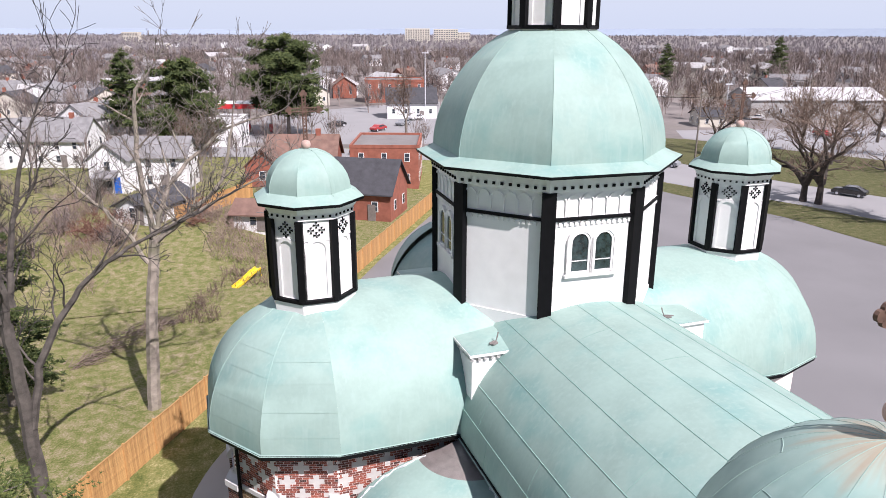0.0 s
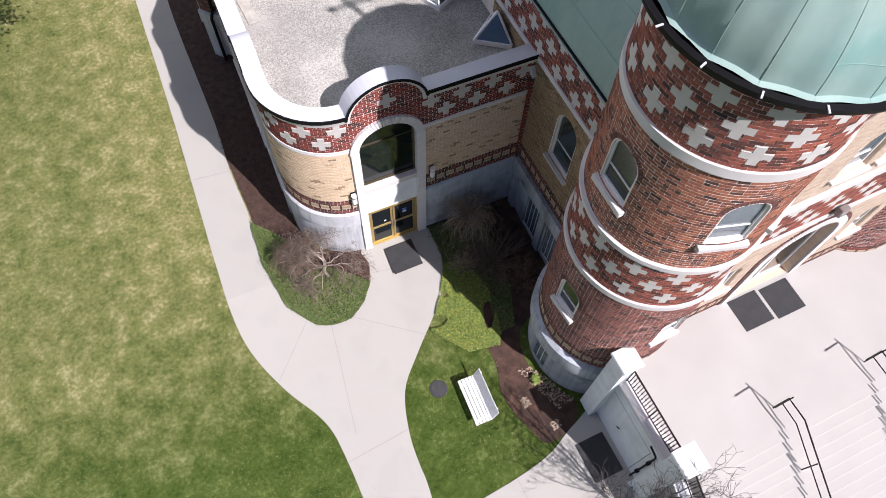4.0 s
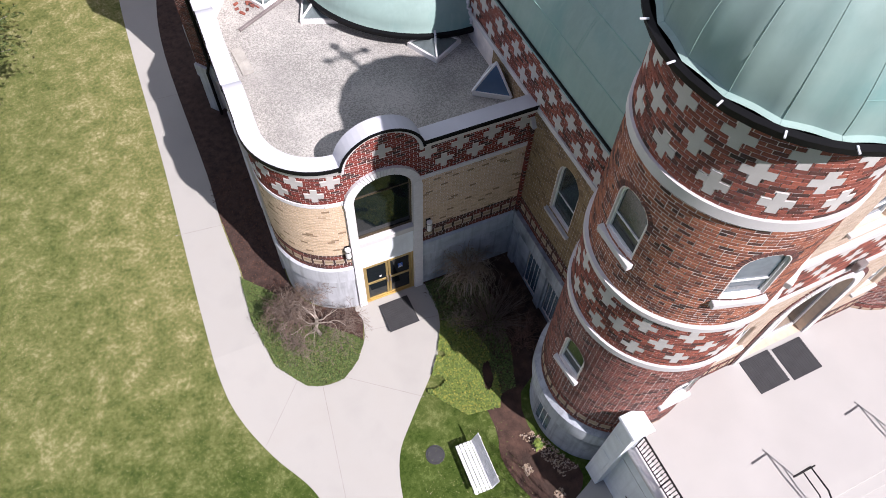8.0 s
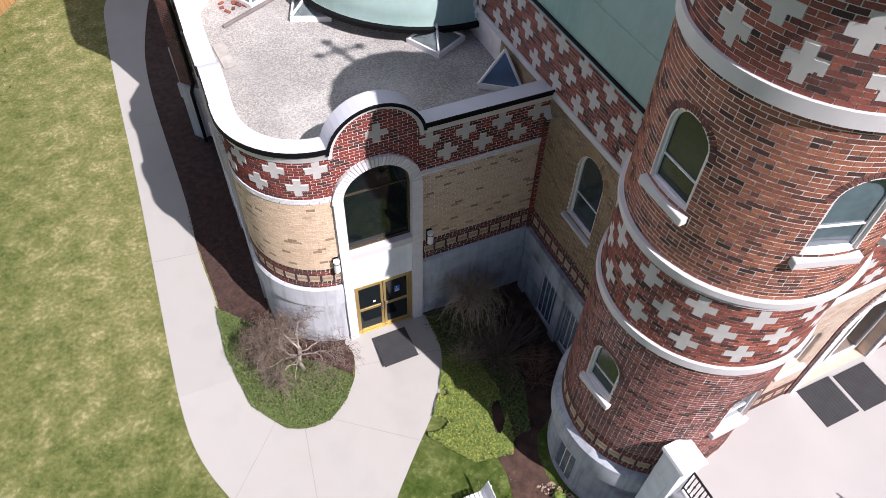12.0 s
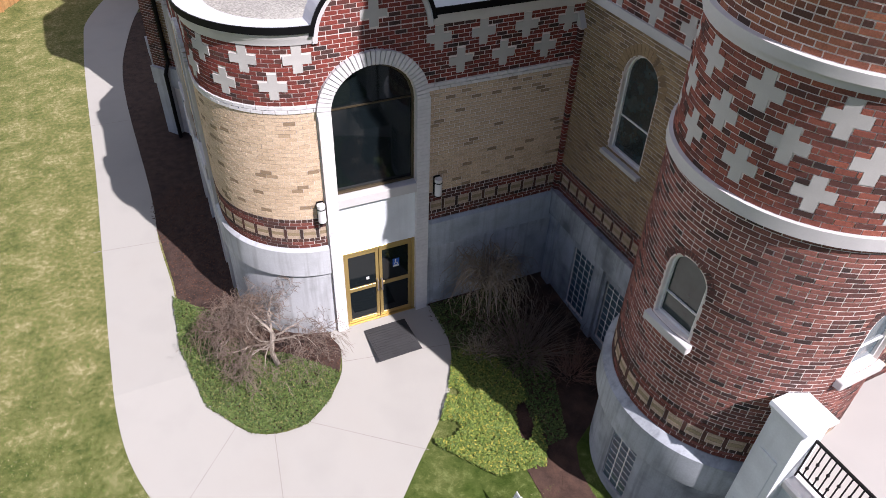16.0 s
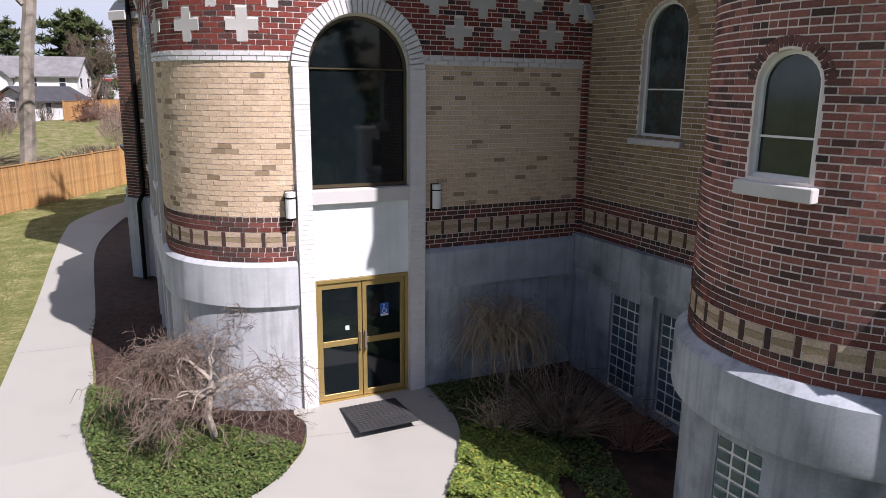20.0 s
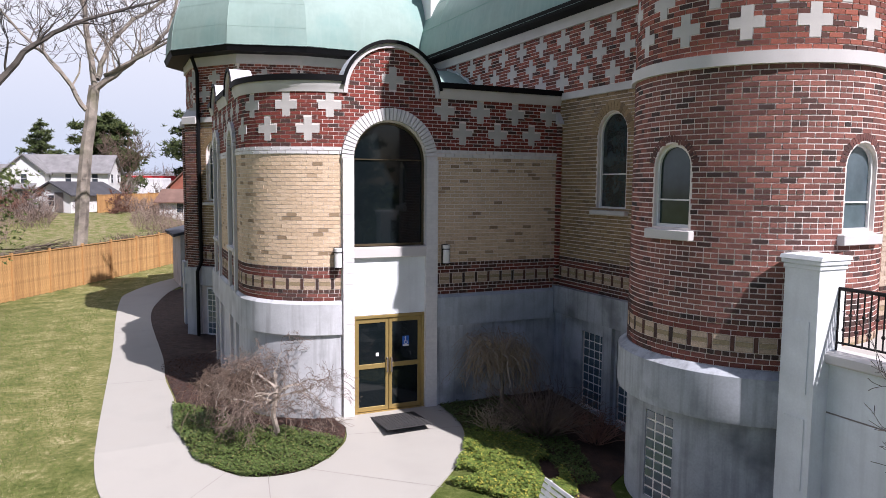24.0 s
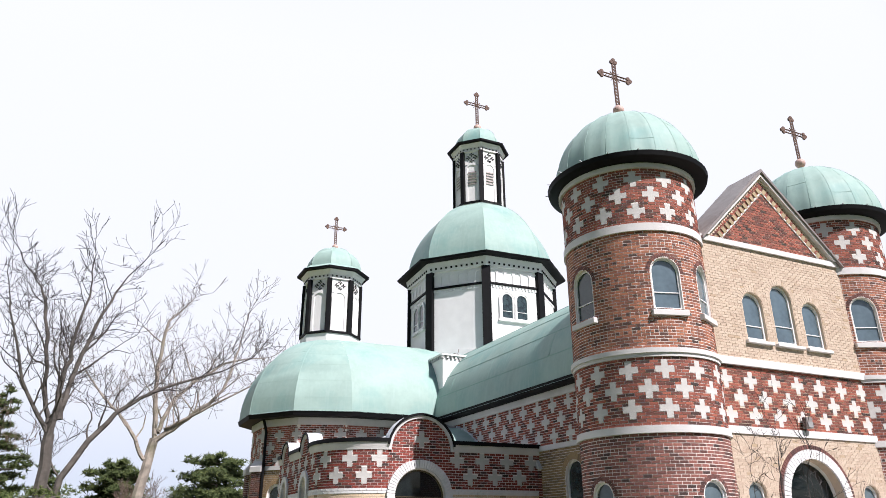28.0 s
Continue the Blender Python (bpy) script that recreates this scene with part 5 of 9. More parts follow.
def hump_spans(za, zb):
    out = []
    for s, r, z in [MID] + HUMPS:
        h = (za + zb) / 2 - z
        if 0 <= h < r - 0.04:
            w = math.sqrt((r - 0.05) ** 2 - h * h)
            out.append((s - w, s + w))
    return out


bricks(WL, lay(hump_spans, 7.3, 8.3, [cross_hole(s, z) for s, z in marks], BRICK_LONG, BRICK_HIGH), M_RED, wall)
near = lambda s, z: s > sx0 + 1.15 and z > 4.35  # noqa: E731
bricks(WL, lay(full, 3.41, 5.87, [door_hole] + side_holes, BRICK_LONG, BRICK_HIGH, gap=0.011), M_BUFF, wall, M_BUFF1, near)
bricks(WL, [(a, b, c, d, False) for a, b, c, d, _ in lay(full, 5.87, 6.03, [door_hole] + side_holes, 0.23, 0.08)], M_WHITEB, wall, proud=0.03)
for a, b in ((0.0, sx0 - 1.17), (sx0 + 1.13, WE)):
    deco_band(WL, a, b, 2.65, wall)
# right of the door, ledge and base take the shade-toned concrete
for a, b, top, low in ((0.0, sx0 - 1.17, M_CONC, M_CONC), (sx0 + 1.13, WE, M_LEDGE, M_BASE_SHADE)):
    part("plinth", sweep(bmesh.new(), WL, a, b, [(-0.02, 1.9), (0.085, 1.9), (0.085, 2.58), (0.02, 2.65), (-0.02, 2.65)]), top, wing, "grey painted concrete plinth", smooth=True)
    part("base", sweep(bmesh.new(), WL, a, b, band(-0.02, 0.012, -0.8, 1.905)), low, wing, "stained concrete base, shade put into its tone" if a else "grey concrete base", smooth=True)
# white brick surround of the door and the tall window
for c in (-1.02, 0.975):
    w = 0.125 if c < 0 else 0.145
    rows = [(sx0 + c - w, sx0 + c + w, 0.0815 * i + 0.0022, 0.0815 * (i + 1) - 0.0022, False) for i in range(-5, 71)]
    bm = bmesh.new()
    sweep(bm, WL, sx0 + c - w + 0.004, sx0 + c + w - 0.004, band(-0.02, 0.0935, -0.5, 5.79))
    part("pilaster", bm, M_WHITE, wing)
    bricks(WL, rows, M_WHITEB, wall, proud=0.1)
voussoirs(WL, sx0 + DOOR_X, DOOR_H, 5.79, wall, M_WHITEB, 0.265, 35, proud=0.1)
for s, h, a, b in side_windows:
    voussoirs(WL, s, h, b, wall, M_WHITEB, 0.2, 21, proud=0.08)
    for e in (-1, 1):
        bm = bmesh.new()
        sweep(bm, WL, s + e * (h + 0.1) - 0.1, s + e * (h + 0.1) + 0.1, band(-0.02, 0.08, -0.5, b))
        part("pilaster", bm, M_STONE, wing)
    arched_window(wing, WL.place(s, 0), h, a, b, M_GLASS, frame=0.06, deep=0.16, bars=(0.75,))
# tall window, its sill and the white panel under it
tall = arched_window(wing, WL.place(sx0 + DOOR_X, 0), DOOR_H, 3.84, 5.75, M_GLASS, M_BRONZE, 0.05, 0.12, 0, 0, (0.70,))
bm = bmesh.new()
box(bm, -DOOR_H - 0.02, DOOR_H + 0.02, -0.1, 0.2, 3.58, 3.82, bevel=0.015)
part("sill", bm, M_STONE, tall)
bm = bmesh.new()
box(bm, -DOOR_H - 0.01, DOOR_H + 0.01, 0.0, 0.3, 2.27, 3.57)
part("spandrel", bm, M_PIER, wing, "smooth white painted panel over the door", m=WL.place(sx0 + DOOR_X, 0))
# gold double door
door = new("door")
door.parent, door.matrix_basis = wing, WL.place(sx0 + DOOR_X, 0)
tagged(door, "gold-framed glazed double entrance door, closed")
bm = bmesh.new()
for a, b in ((-0.865, -0.80), (0.80, 0.865)):
    box(bm, a, b, 0.0, 0.14, 0.0, 2.26, bevel=0.006)
box(bm, -0.80, 0.80, 0.0, 0.14, 2.19, 2.26, bevel=0.006), box(bm, -0.865, 0.865, -0.03, 0.2, -0.06, 0.02)
part("door_frame", bm, M_GOLD, door)
for side in (-1, 1):
    a, b = (-0.795, -0.008) if side < 0 else (0.008, 0.795)
    bm = bmesh.new()
    for p in ((a, a + 0.075, 0.03, 2.18), (b - 0.075, b, 0.03, 2.18), (a + 0.075, b - 0.075, 0.03, 0.13), (a + 0.075, b - 0.075, 2.08, 2.18), (a + 0.075, b - 0.075, 1.02, 1.13)):
        box(bm, p[0], p[1], 0.035, 0.085, p[2], p[3], bevel=0.005)
    part("door_leaf", bm, M_GOLD, door)
    bm = bmesh.new()
    box(bm, a + 0.07, b - 0.07, 0.055, 0.065, 0.12, 1.03), box(bm, a + 0.07, b - 0.07, 0.055, 0.065, 1.12, 2.09)
    part("glass", bm, M_GLASS, door)
    x = -0.05 if side < 0 else 0.05
    bm = bmesh.new()
    tube(bm, [(x, 0.035, 0.92), (x, -0.03, 0.92), (x, -0.03, 1.25), (x, 0.035, 1.25)], 0.014, 8)
    part("door_handle", bm, M_FLASH, door)
bm = bmesh.new()
box(bm, 0.34, 0.50, 0.047, 0.053, 1.48, 1.72)
part("sign", bm, M_BLUE, door, "blue and white wheelchair access sticker")
bm = bmesh.new()
bmesh.ops.create_cone(bm, cap_ends=True, segments=10, radius1=0.015, radius2=0.015, depth=0.006, matrix=pose(0.41, 0.044, 1.69, 90))
tube(bm, [(0.41, 0.044, 1.67), (0.415, 0.044, 1.6), (0.455, 0.044, 1.6), (0.465, 0.044, 1.55)], 0.008, 5)
tube(bm, [(0.42 + 0.04 * math.cos(a), 0.044, 1.575 + 0.04 * math.sin(a)) for a in [math.pi * (0.6 + 1.3 * i / 10) for i in range(11)]], 0.006, 5)
box(bm, 0.35, 0.49, 0.043, 0.047, 1.482, 1.52)
part("pictogram", bm, M_WHITE, door)
bm = bmesh.new()
box(bm, -0.31, -0.24, 0.047, 0.053, 1.30, 1.38)
part("sticker", bm, M_WHITE, door)


def wall_lamp(x, d):
    lamp = thing("wall_lamp", WL.place(sx0 + x, 3.38, d), "white cylinder wall lamp in a black cage beside the tall window", "lamp", "wall lamps beside the door")
    bm = bmesh.new()
    bmesh.ops.create_cone(bm, cap_ends=True, segments=18, radius1=0.085, radius2=0.085, depth=0.44, matrix=Matrix.Translation((0, -0.12, 0.23)))
    part("diffuser", bm, M_WHITE, lamp, smooth=False)
    bm = bmesh.new()
    for z in (0.02, 0.36):
        lathe(bm, [(0.086, z - 0.01), (0.092, z - 0.01), (0.092, z + 0.01), (0.086, z + 0.01), (0.086, z - 0.01)], 18, c=(0, -0.12))
    for a in (0.0, math.pi):
        tube(bm, [(0.09 * math.cos(a), -0.12, 0.02), (0.09 * math.cos(a), -0.12, 0.36)], 0.006, 4)
    part("cage", bm, M_BLACK, lamp)
    bm = bmesh.new()
    box(bm, -0.07, 0.07, -0.05, 0.0, 0.0, 0.46)
    part("back_plate", bm, M_BLACK, lamp)


wall_lamp(1.32, 0.01)
wall_lamp(-1.26, 0.01)

# parapet: stone course, coping and black edge
edges = [(0, HUMPS[0][0] - 0.62), (HUMPS[0][0] + 0.62, HUMPS[1][0] - 0.62), (HUMPS[1][0] + 0.62, MID[0] - 1.14), (MID[0] + 1.14, WE)]
for name, prof, mt in (("stone_course", [(-0.02, 7.2), (0.03, 7.2), (0.05, 7.3), (0.08, 7.36), (0.08, 7.44), (-0.02, 7.44)], M_STONE), ("coping", [(-0.42, 7.44), (0.1, 7.44), (0.1, 7.53), (-0.42, 7.49)], M_COPING), ("edge", band(0.1, 0.125, 7.43, 7.56), M_BLACK)):
    for a, b in edges:
        part(name, sweep(bmesh.new(), WL, a, b, prof), mt, wing, smooth=True)


def arch_ring(r0, r1, y0, y1, a0=0.0, a1=180.0, n=20):
    bm = bmesh.new()
    pts = [[bm.verts.new((r * math.cos(radians(a0 + (a1 - a0) * i / n)), y, r * math.sin(radians(a0 + (a1 - a0) * i / n)))) for r, y in ((r0, y0), (r1, y0), (r1, y1), (r0, y1))] for i in range(n + 1)]
    for p, q in zip(pts, pts[1:]):
        for k in range(4):
            bm.faces.new((p[k], p[(k + 1) % 4], q[(k + 1) % 4], q[k]))
    bm.faces.new(pts[0]), bm.faces.new(pts[-1])
    return fixed(bm)


for s, r, z in [MID] + HUMPS:
    m = WL.place(s, z)
    part("hump_course", arch_ring(r - 0.09, r + 0.005, -0.06, 0.02, 0, 180), M_STONE, wing, m=m)
    part("hump_coping", arch_ring(r - 0.02, r + 0.06, -0.085, 0.42, 8, 172), M_COPING, wing, m=m)
    part("hump_edge", arch_ring(r - 0.0, r + 0.075, -0.115, -0.085, 8, 172), M_BLACK, wing, m=m)
# corner pilaster strip at the nave wall
bm = bmesh.new()
box(bm, 4.38, 4.51, -0.11, 0.0, 2.65, 6.75)
part("corner_strip", bm, M_MORTAR, wing)
bm = bmesh.new()
for i in range(48):
    z = 2.66 + BRICK_HIGH * i
    box(bm, 4.37, 4.52, -0.125 + 0.012 * (i % 2), 0.0, z, z + BRICK_HIGH - 0.018)
part("strip_bricks", bm, M_RED, wing, kind="stuff")
bm = bmesh.new()
prism(bm, [(-0.2, 6.75), (0.0, 6.75), (0.0, 7.05)], 4.33, 4.55, "x")
part("strip_cap", fixed(bm), M_STONE, wing)
# flat gravel roof
bm = bmesh.new()
prism(bm, [WL.p(s, -0.3, 0)[:2] for s in WL.stops(0.0, WE - 0.05)] + [(4.35, 9.0), (-1.4, 9.5)], 6.3, 6.52)
part("flat_roof", fixed(bm), M_GRAVEL, wing, "flat roof of pale grey gravel")


def skylight(x, y, turn, size, high, glass=M_SKYP, lift=0.0):
    s = thing("skylight", pose(x, y, 6.52 + lift, 0, 0, turn), "pyramid skylight with white frame on the gravel roof", "skylight", "pyramid skylights")
    bm = bmesh.new()
    h = size / 2
    for a, b, c, d in ((-h, h, -h, -h + 0.1), (-h, h, h - 0.1, h), (-h, -h + 0.1, -h + 0.1, h - 0.1), (h - 0.1, h, -h + 0.1, h - 0.1)):
        box(bm, a, b, c, d, -0.05 - lift, 0.16)
    for ex, ey in ((-1, -1), (1, -1), (1, 1), (-1, 1)):
        tube(bm, [(ex * (h - 0.05), ey * (h - 0.05), 0.17), (0, 0, high)], 0.04, 4)
    part("frame", bm, M_WHITE, s)
    c = [(-h + 0.05, -h + 0.05), (h - 0.05, -h + 0.05), (h - 0.05, h - 0.05), (-h + 0.05, h - 0.05)]
    for i in range(4):
        bm = bmesh.new()
        vs = [bm.verts.new((*c[i], 0.15)), bm.verts.new((*c[(i + 1) % 4], 0.15)), bm.verts.new((0, 0, high - 0.02))]
        f = bm.faces.new(vs)
        bmesh.ops.solidify(bm, geom=[f], thickness=0.01)
        part("pane", bm, glass, s)


def corner_skylight(a, b, c, tip, curb):
    """A three-sided glass pyramid that leans on the nave wall: curb, hips and panes."""
    t = thing("skylight", pose(0, 0, 6.52), "three-sided skylight with white frame against the wall, sky reflection painted blue", "skylight", "pyramid skylights")
    low = [Vector((*p, curb)) for p in (a, b, c)]
    tip = Vector(tip)
    bm = bmesh.new()
    prism(bm, [tuple(p[:2]) for p in low], -0.03, curb)
    for p, q in zip(low, low[1:] + low[:1]):
        tube(bm, [p, q], 0.045, 4)
        tube(bm, [p, tip], 0.04, 4)
    part("frame", fixed(bm), M_WHITE, t)
    for p, q in zip(low, low[1:] + low[:1]):
        bm = bmesh.new()
        f = bm.faces.new([bm.verts.new(v + Vector((0, 0, 0.01))) for v in (p, q, tip)])
        bmesh.ops.solidify(bm, geom=[f], thickness=0.01)
        part("pane", bm, M_SKYL, t)


corner_skylight((3.42, 1.78), (4.36, 1.16), (4.34, 2.5), (4.12, 1.82, 0.98), 0.16)
skylight(3.22, 4.1, 28, 1.15, 0.6)
skylight(0.5, 6.79, -20, 1.15, 0.6)
skylight(-0.83, 8.4, 29, 1.42, 0.8)

# low lean-to behind the transept
lean = thing("lean_to_shed", pose(-3.1, 22.3, -0.1, 0, 0, 3), "low grey lean-to with a dark sloping roof behind the transept", "shed")
bm = bmesh.new()
prism(bm, [(0.0, 0.0), (3.6, 0.0), (3.6, 3.5), (0.0, 2.68)], 0.0, 3.4, "y")
part("wall", fixed(bm), M_CONC, lean)
bm = bmesh.new()
prism(bm, [(-0.35, 2.62), (3.7, 3.54), (3.7, 3.66), (-0.35, 2.76)], -0.3, 3.7, "y")
part("roof", fixed(bm), M_ROOFING, lean, "dark blue-grey felt roof")
bm = bmesh.new()
box(bm, 0.5, 1.4, -0.05, 0.02, 0.0, 2.05)
part("door", bm, M_FLASH, lean)

# loose things on the gravel roof
rnd = random.Random(12)
for i in range(16):
    x, y = -1.55 + rnd.gauss(0, 0.22), 7.75 + rnd.gauss(0, 0.28)
    chip = thing("broken_brick", pose(x, y, 6.545, rnd.uniform(-8, 8), rnd.uniform(-8, 8), rnd.uniform(0, 180)), "broken red-brown brick lying on the gravel roof", "brick", "broken bricks on the roof")
    bm = bmesh.new()
    w = rnd.uniform(0.04, 0.1)
    box(bm, -w, w, -0.045, 0.045, -0.028, 0.03, bevel=0.012)
    part("lump", bm, M_RUST1, chip)
plank = thing("loose_board", pose(-2.3, 5.5, 6.545, 0, 0, 4), "pale flat board lying on the gravel roof", "board")
bm = bmesh.new()
box(bm, -0.17, 0.17, -0.55, 0.5, -0.02, 0.02, bevel=0.006)
part("plank", bm, M_GREYPLANK, plank)
bm = bmesh.new()
box(bm, -0.17, 0.17, 0.51, 0.62, -0.02, 0.012, bevel=0.006)
part("offcut", bm, M_GREYPLANK, plank)
edge = thing("roof_curb", pose(-1.08, 7.35, 6.52, 0, 0, 29), "low weathered curb strip on the gravel roof", "curb")
bm = bmesh.new()
box(bm, -1.1, 0.9, -0.05, 0.05, 0.0, 0.09, bevel=0.01)
part("strip", bm, M_FLASH, edge)


def roof_hook(x, y, z, turn):
    h = thing("roof_hook", pose(x, y, z, 0, 0, turn), "small bent metal hook on the copper roof", "hook", "roof hooks")
    bm = bmesh.new()
    tube(bm, [(-0.22, 0, 0.02), (0.1, 0, 0.03), (0.16, 0, 0.16), (0.2, 0, 0.3)], 0.022, 6)
    box(bm, -0.14, 0.1, -0.09, 0.09, -0.04, 0.015)
    part("iron", bm, M_FLASH, h)


for x, y, z, a in ((5.1, 8.1, 12.62, 30), (8.9, 4.2, 13.24, 50), (1.1, 12.7, 12.7, 10), (11.2, 7.6, 13.0, 160)):
    roof_hook(x, y, z, a)

flood = thing("flood_lamp", CH @ pose(4.34, -1.56, 7.61), "small brown box floodlight over the front door", "lamp")
bm = bmesh.new()
box(bm, -0.13, 0.13, -0.16, 0.0, -0.16, 0.16, bevel=0.02)
part("housing", bm, M_FLASH, flood)
bm = bmesh.new()
box(bm, -0.1, 0.1, -0.175, -0.16, -0.14, 0.02)
part("lens", bm, M_PANEGLASS, flood)


# ---- ground, paths and beds ----
def ground_z(x, y):
    z = -0.02 - 0.5 * (1 - math.exp(min(y, 0.0) / 5.0))
    z -= 0.16 * (1 - math.exp(min(x + 2.5, 0.0) / 3.0))
    return z


def grid_sheet(name, xs, ys, lift, material, keep=None):
    verts, faces, at = [], [], {}
    for i, x in enumerate(xs):
        for j, y in enumerate(ys):
            at[i, j] = len(verts)
            verts.append((x, y, ground_z(x, y) + lift))
    for i in range(len(xs) - 1):
        for j in range(len(ys) - 1):
            faces.append((at[i, j], at[i + 1, j], at[i + 1, j + 1], at[i, j + 1]))
    return raw(name, verts, faces, material, None)


def lawn_mat(name, tones, lusher=0.0):
    m = bpy.data.materials.new(name)
    m.use_nodes = True
    n, l = m.node_tree.nodes, m.node_tree.links
    b = n["Principled BSDF"]
    b.inputs["Roughness"].default_value, b.inputs["Specular IOR Level"].default_value = 0.95, 0.15
    at = n.new("ShaderNodeTexCoord").outputs["Object"]
    layers = []
    for scale, detail in ((1.5, 7.0), (8.0, 8.0), (60.0, 5.0)):
        t = n.new("ShaderNodeTexNoise")
        t.inputs["Scale"].default_value, t.inputs["Detail"].default_value = scale, detail
        l.new(at, t.inputs["Vector"])
        layers.append(t.outputs["Fac"])
    add = n.new("ShaderNodeMath")
    add.operation = "MULTIPLY_ADD"
    l.new(layers[1], add.inputs[0])
    add.inputs[1].default_value = 1.0
    l.new(layers[0], add.inputs[2])
    more = n.new("ShaderNodeMath")
    more.operation = "MULTIPLY_ADD"
    l.new(layers[2], more.inputs[0])
    more.inputs[1].default_value = 1.3
    l.new(add.outputs[0], more.inputs[2])
    ramp = n.new("ShaderNodeValToRGB")
    el = ramp.color_ramp.elements
    while len(el) < len(tones):
        el.new(0.5)
    for e, (spot, tone) in zip(el, tones):
        e.position, e.color = spot, (*tone, 1)
    scale = n.new("ShaderNodeMapRange")
    l.new(more.outputs[0], scale.inputs[0])
    scale.inputs[1].default_value, scale.inputs[2].default_value = 0.88, 2.42
    l.new(scale.outputs[0], ramp.inputs[0])
    xyz = n.new("ShaderNodeSeparateXYZ")
    l.new(at, xyz.inputs[0])
    edge = n.new("ShaderNodeMath")
    edge.operation = "MULTIPLY_ADD"
    l.new(layers[0], edge.inputs[0])
    edge.inputs[1].default_value = 3.0
    l.new(xyz.outputs[0], edge.inputs[2])
    lush = n.new("ShaderNodeMapRange")
    l.new(edge.outputs[0], lush.inputs[0])
    lush.inputs[1].default_value, lush.inputs[2].default_value, lush.inputs[3].default_value, lush.inputs[4].default_value = -8.6, -6.2, lusher * 0.5, 0.0
    green = n.new("ShaderNodeMix")
    green.data_type, green.blend_type = "RGBA", "MULTIPLY"
    south = n.new("ShaderNodeMath")
    south.operation = "MULTIPLY_ADD"
    l.new(layers[0], south.inputs[0])
    south.inputs[1].default_value = 5.0
    l.new(xyz.outputs[1], south.inputs[2])
    # tint grows to a darker green towards the south
    south_tint = n.new("ShaderNodeMapRange")
    l.new(south.outputs[0], south_tint.inputs[0])
    south_tint.inputs[1].default_value, south_tint.inputs[2].default_value, south_tint.inputs[3].default_value, south_tint.inputs[4].default_value = -2.8, 4.5, lusher * 1.45, 0.0
    most = n.new("ShaderNodeMath")
    most.operation = "MAXIMUM"
    l.new(lush.outputs[0], most.inputs[0])
    l.new(south_tint.outputs[0], most.inputs[1])
    l.new(most.outputs[0], green.inputs[0])
    l.new(ramp.outputs[0], green.inputs[6])
    green.inputs[7].default_value = (0.30, 0.46, 0.22, 1)
    l.new(green.outputs[2], b.inputs["Base Color"])
    bp = n.new("ShaderNodeBump")
    bp.inputs["Strength"].default_value, bp.inputs["Distance"].default_value = 0.7, 0.03
    l.new(layers[2], bp.inputs["Height"])
    l.new(bp.outputs[0], b.inputs["Normal"])
    return m


M_LAWN = lawn_mat("spring_lawn", [(0.28, (0.082, 0.108, 0.03)), (0.45, (0.162, 0.170, 0.054)), (0.62, (0.24, 0.225, 0.092)), (0.72, (0.42, 0.37, 0.205))], 0.68)
M_YARD = lawn_mat("rough_garden_grass", [(0.31, (0.085, 0.105, 0.028)), (0.46, (0.15, 0.165, 0.05)), (0.58, (0.225, 0.195, 0.105)), (0.72, (0.33, 0.265, 0.19))])
# verge tones lowered so the colour holds the trees' shade
M_VERGE = lawn_mat("shade_toned_verge_grass", [(0.32, (0.05, 0.062, 0.022)), (0.48, (0.085, 0.092, 0.036)), (0.62, (0.13, 0.115, 0.06)), (0.75, (0.19, 0.155, 0.105))])
xs = [-4000, -1500, -500, -150, -60] + [-30 + 1.0 * i for i in range(46)] + [25, 60, 150, 500, 1500, 4000]
ys = [-4000, -1500, -500, -150, -60] + [-30 + 1.0 * i for i in range(75)] + [70, 120, 250, 500, 1500, 4000]
ground = tagged(grid_sheet("ground", xs, ys, 0, M_LAWN), "patchy green and straw-coloured spring lawn", "lawn", kind="structure")


def slab(name, outline, lift, material, label, category="path", kind="structure", parent=None, deep=0.1, cell=0.5):
    """A slab that follows the ground, cut from a closed outline in plan."""
    bm = bmesh.new()
    vs = [bm.verts.new((x, y, 0)) for x, y in outline]
    edges = [bm.edges.new((vs[i], vs[(i + 1) % len(vs)])) for i in range(len(vs))]
    bmesh.ops.triangle_fill(bm, use_beauty=True, edges=edges)
    for axis, lo, hi in ((0, min(p[0] for p in outline), max(p[0] for p in outline)), (1, min(p[1] for p in outline), max(p[1] for p in outline))):
        k = math.ceil(lo / cell)
        while k * cell < hi:
            co, no = [0, 0, 0], [0, 0, 0]
            co[axis], no[axis] = k * cell, 1
            bmesh.ops.bisect_plane(bm, geom=bm.verts[:] + bm.edges[:] + bm.faces[:], plane_co=co, plane_no=no, dist=1e-4)
            k += 1
    made = bmesh.ops.extrude_face_region(bm, geom=bm.faces[:])
    for v in made["geom"]:
        if isinstance(v, bmesh.types.BMVert):
            v.co.z = -deep
    for v in bm.verts:
        v.co.z += ground_z(v.co.x, v.co.y) + lift
    fixed(bm)
    me = bpy.data.meshes.new(name)
    bm.to_mesh(me)
    bm.free()
    me.materials.append(material)
    ob = tagged(new(name, me), label, category, kind=kind)
    ob.parent = parent
    return ob


def smooth_loop(pts, n=6):
    """A closed Catmull-Rom loop through pts."""
    out, k = [], len(pts)
    for i in range(k):
        p = [Vector(pts[(i + j - 1) % k]) for j in range(4)]
        for s in range(n):
            t = s / n
            q = 0.5 * (2 * p[1] + (p[2] - p[0]) * t + (2 * p[0] - 5 * p[1] + 4 * p[2] - p[3]) * t * t + (3 * p[1] - p[0] - 3 * p[2] + p[3]) * t ** 3)
            out.append((q.x, q.y))
    return out


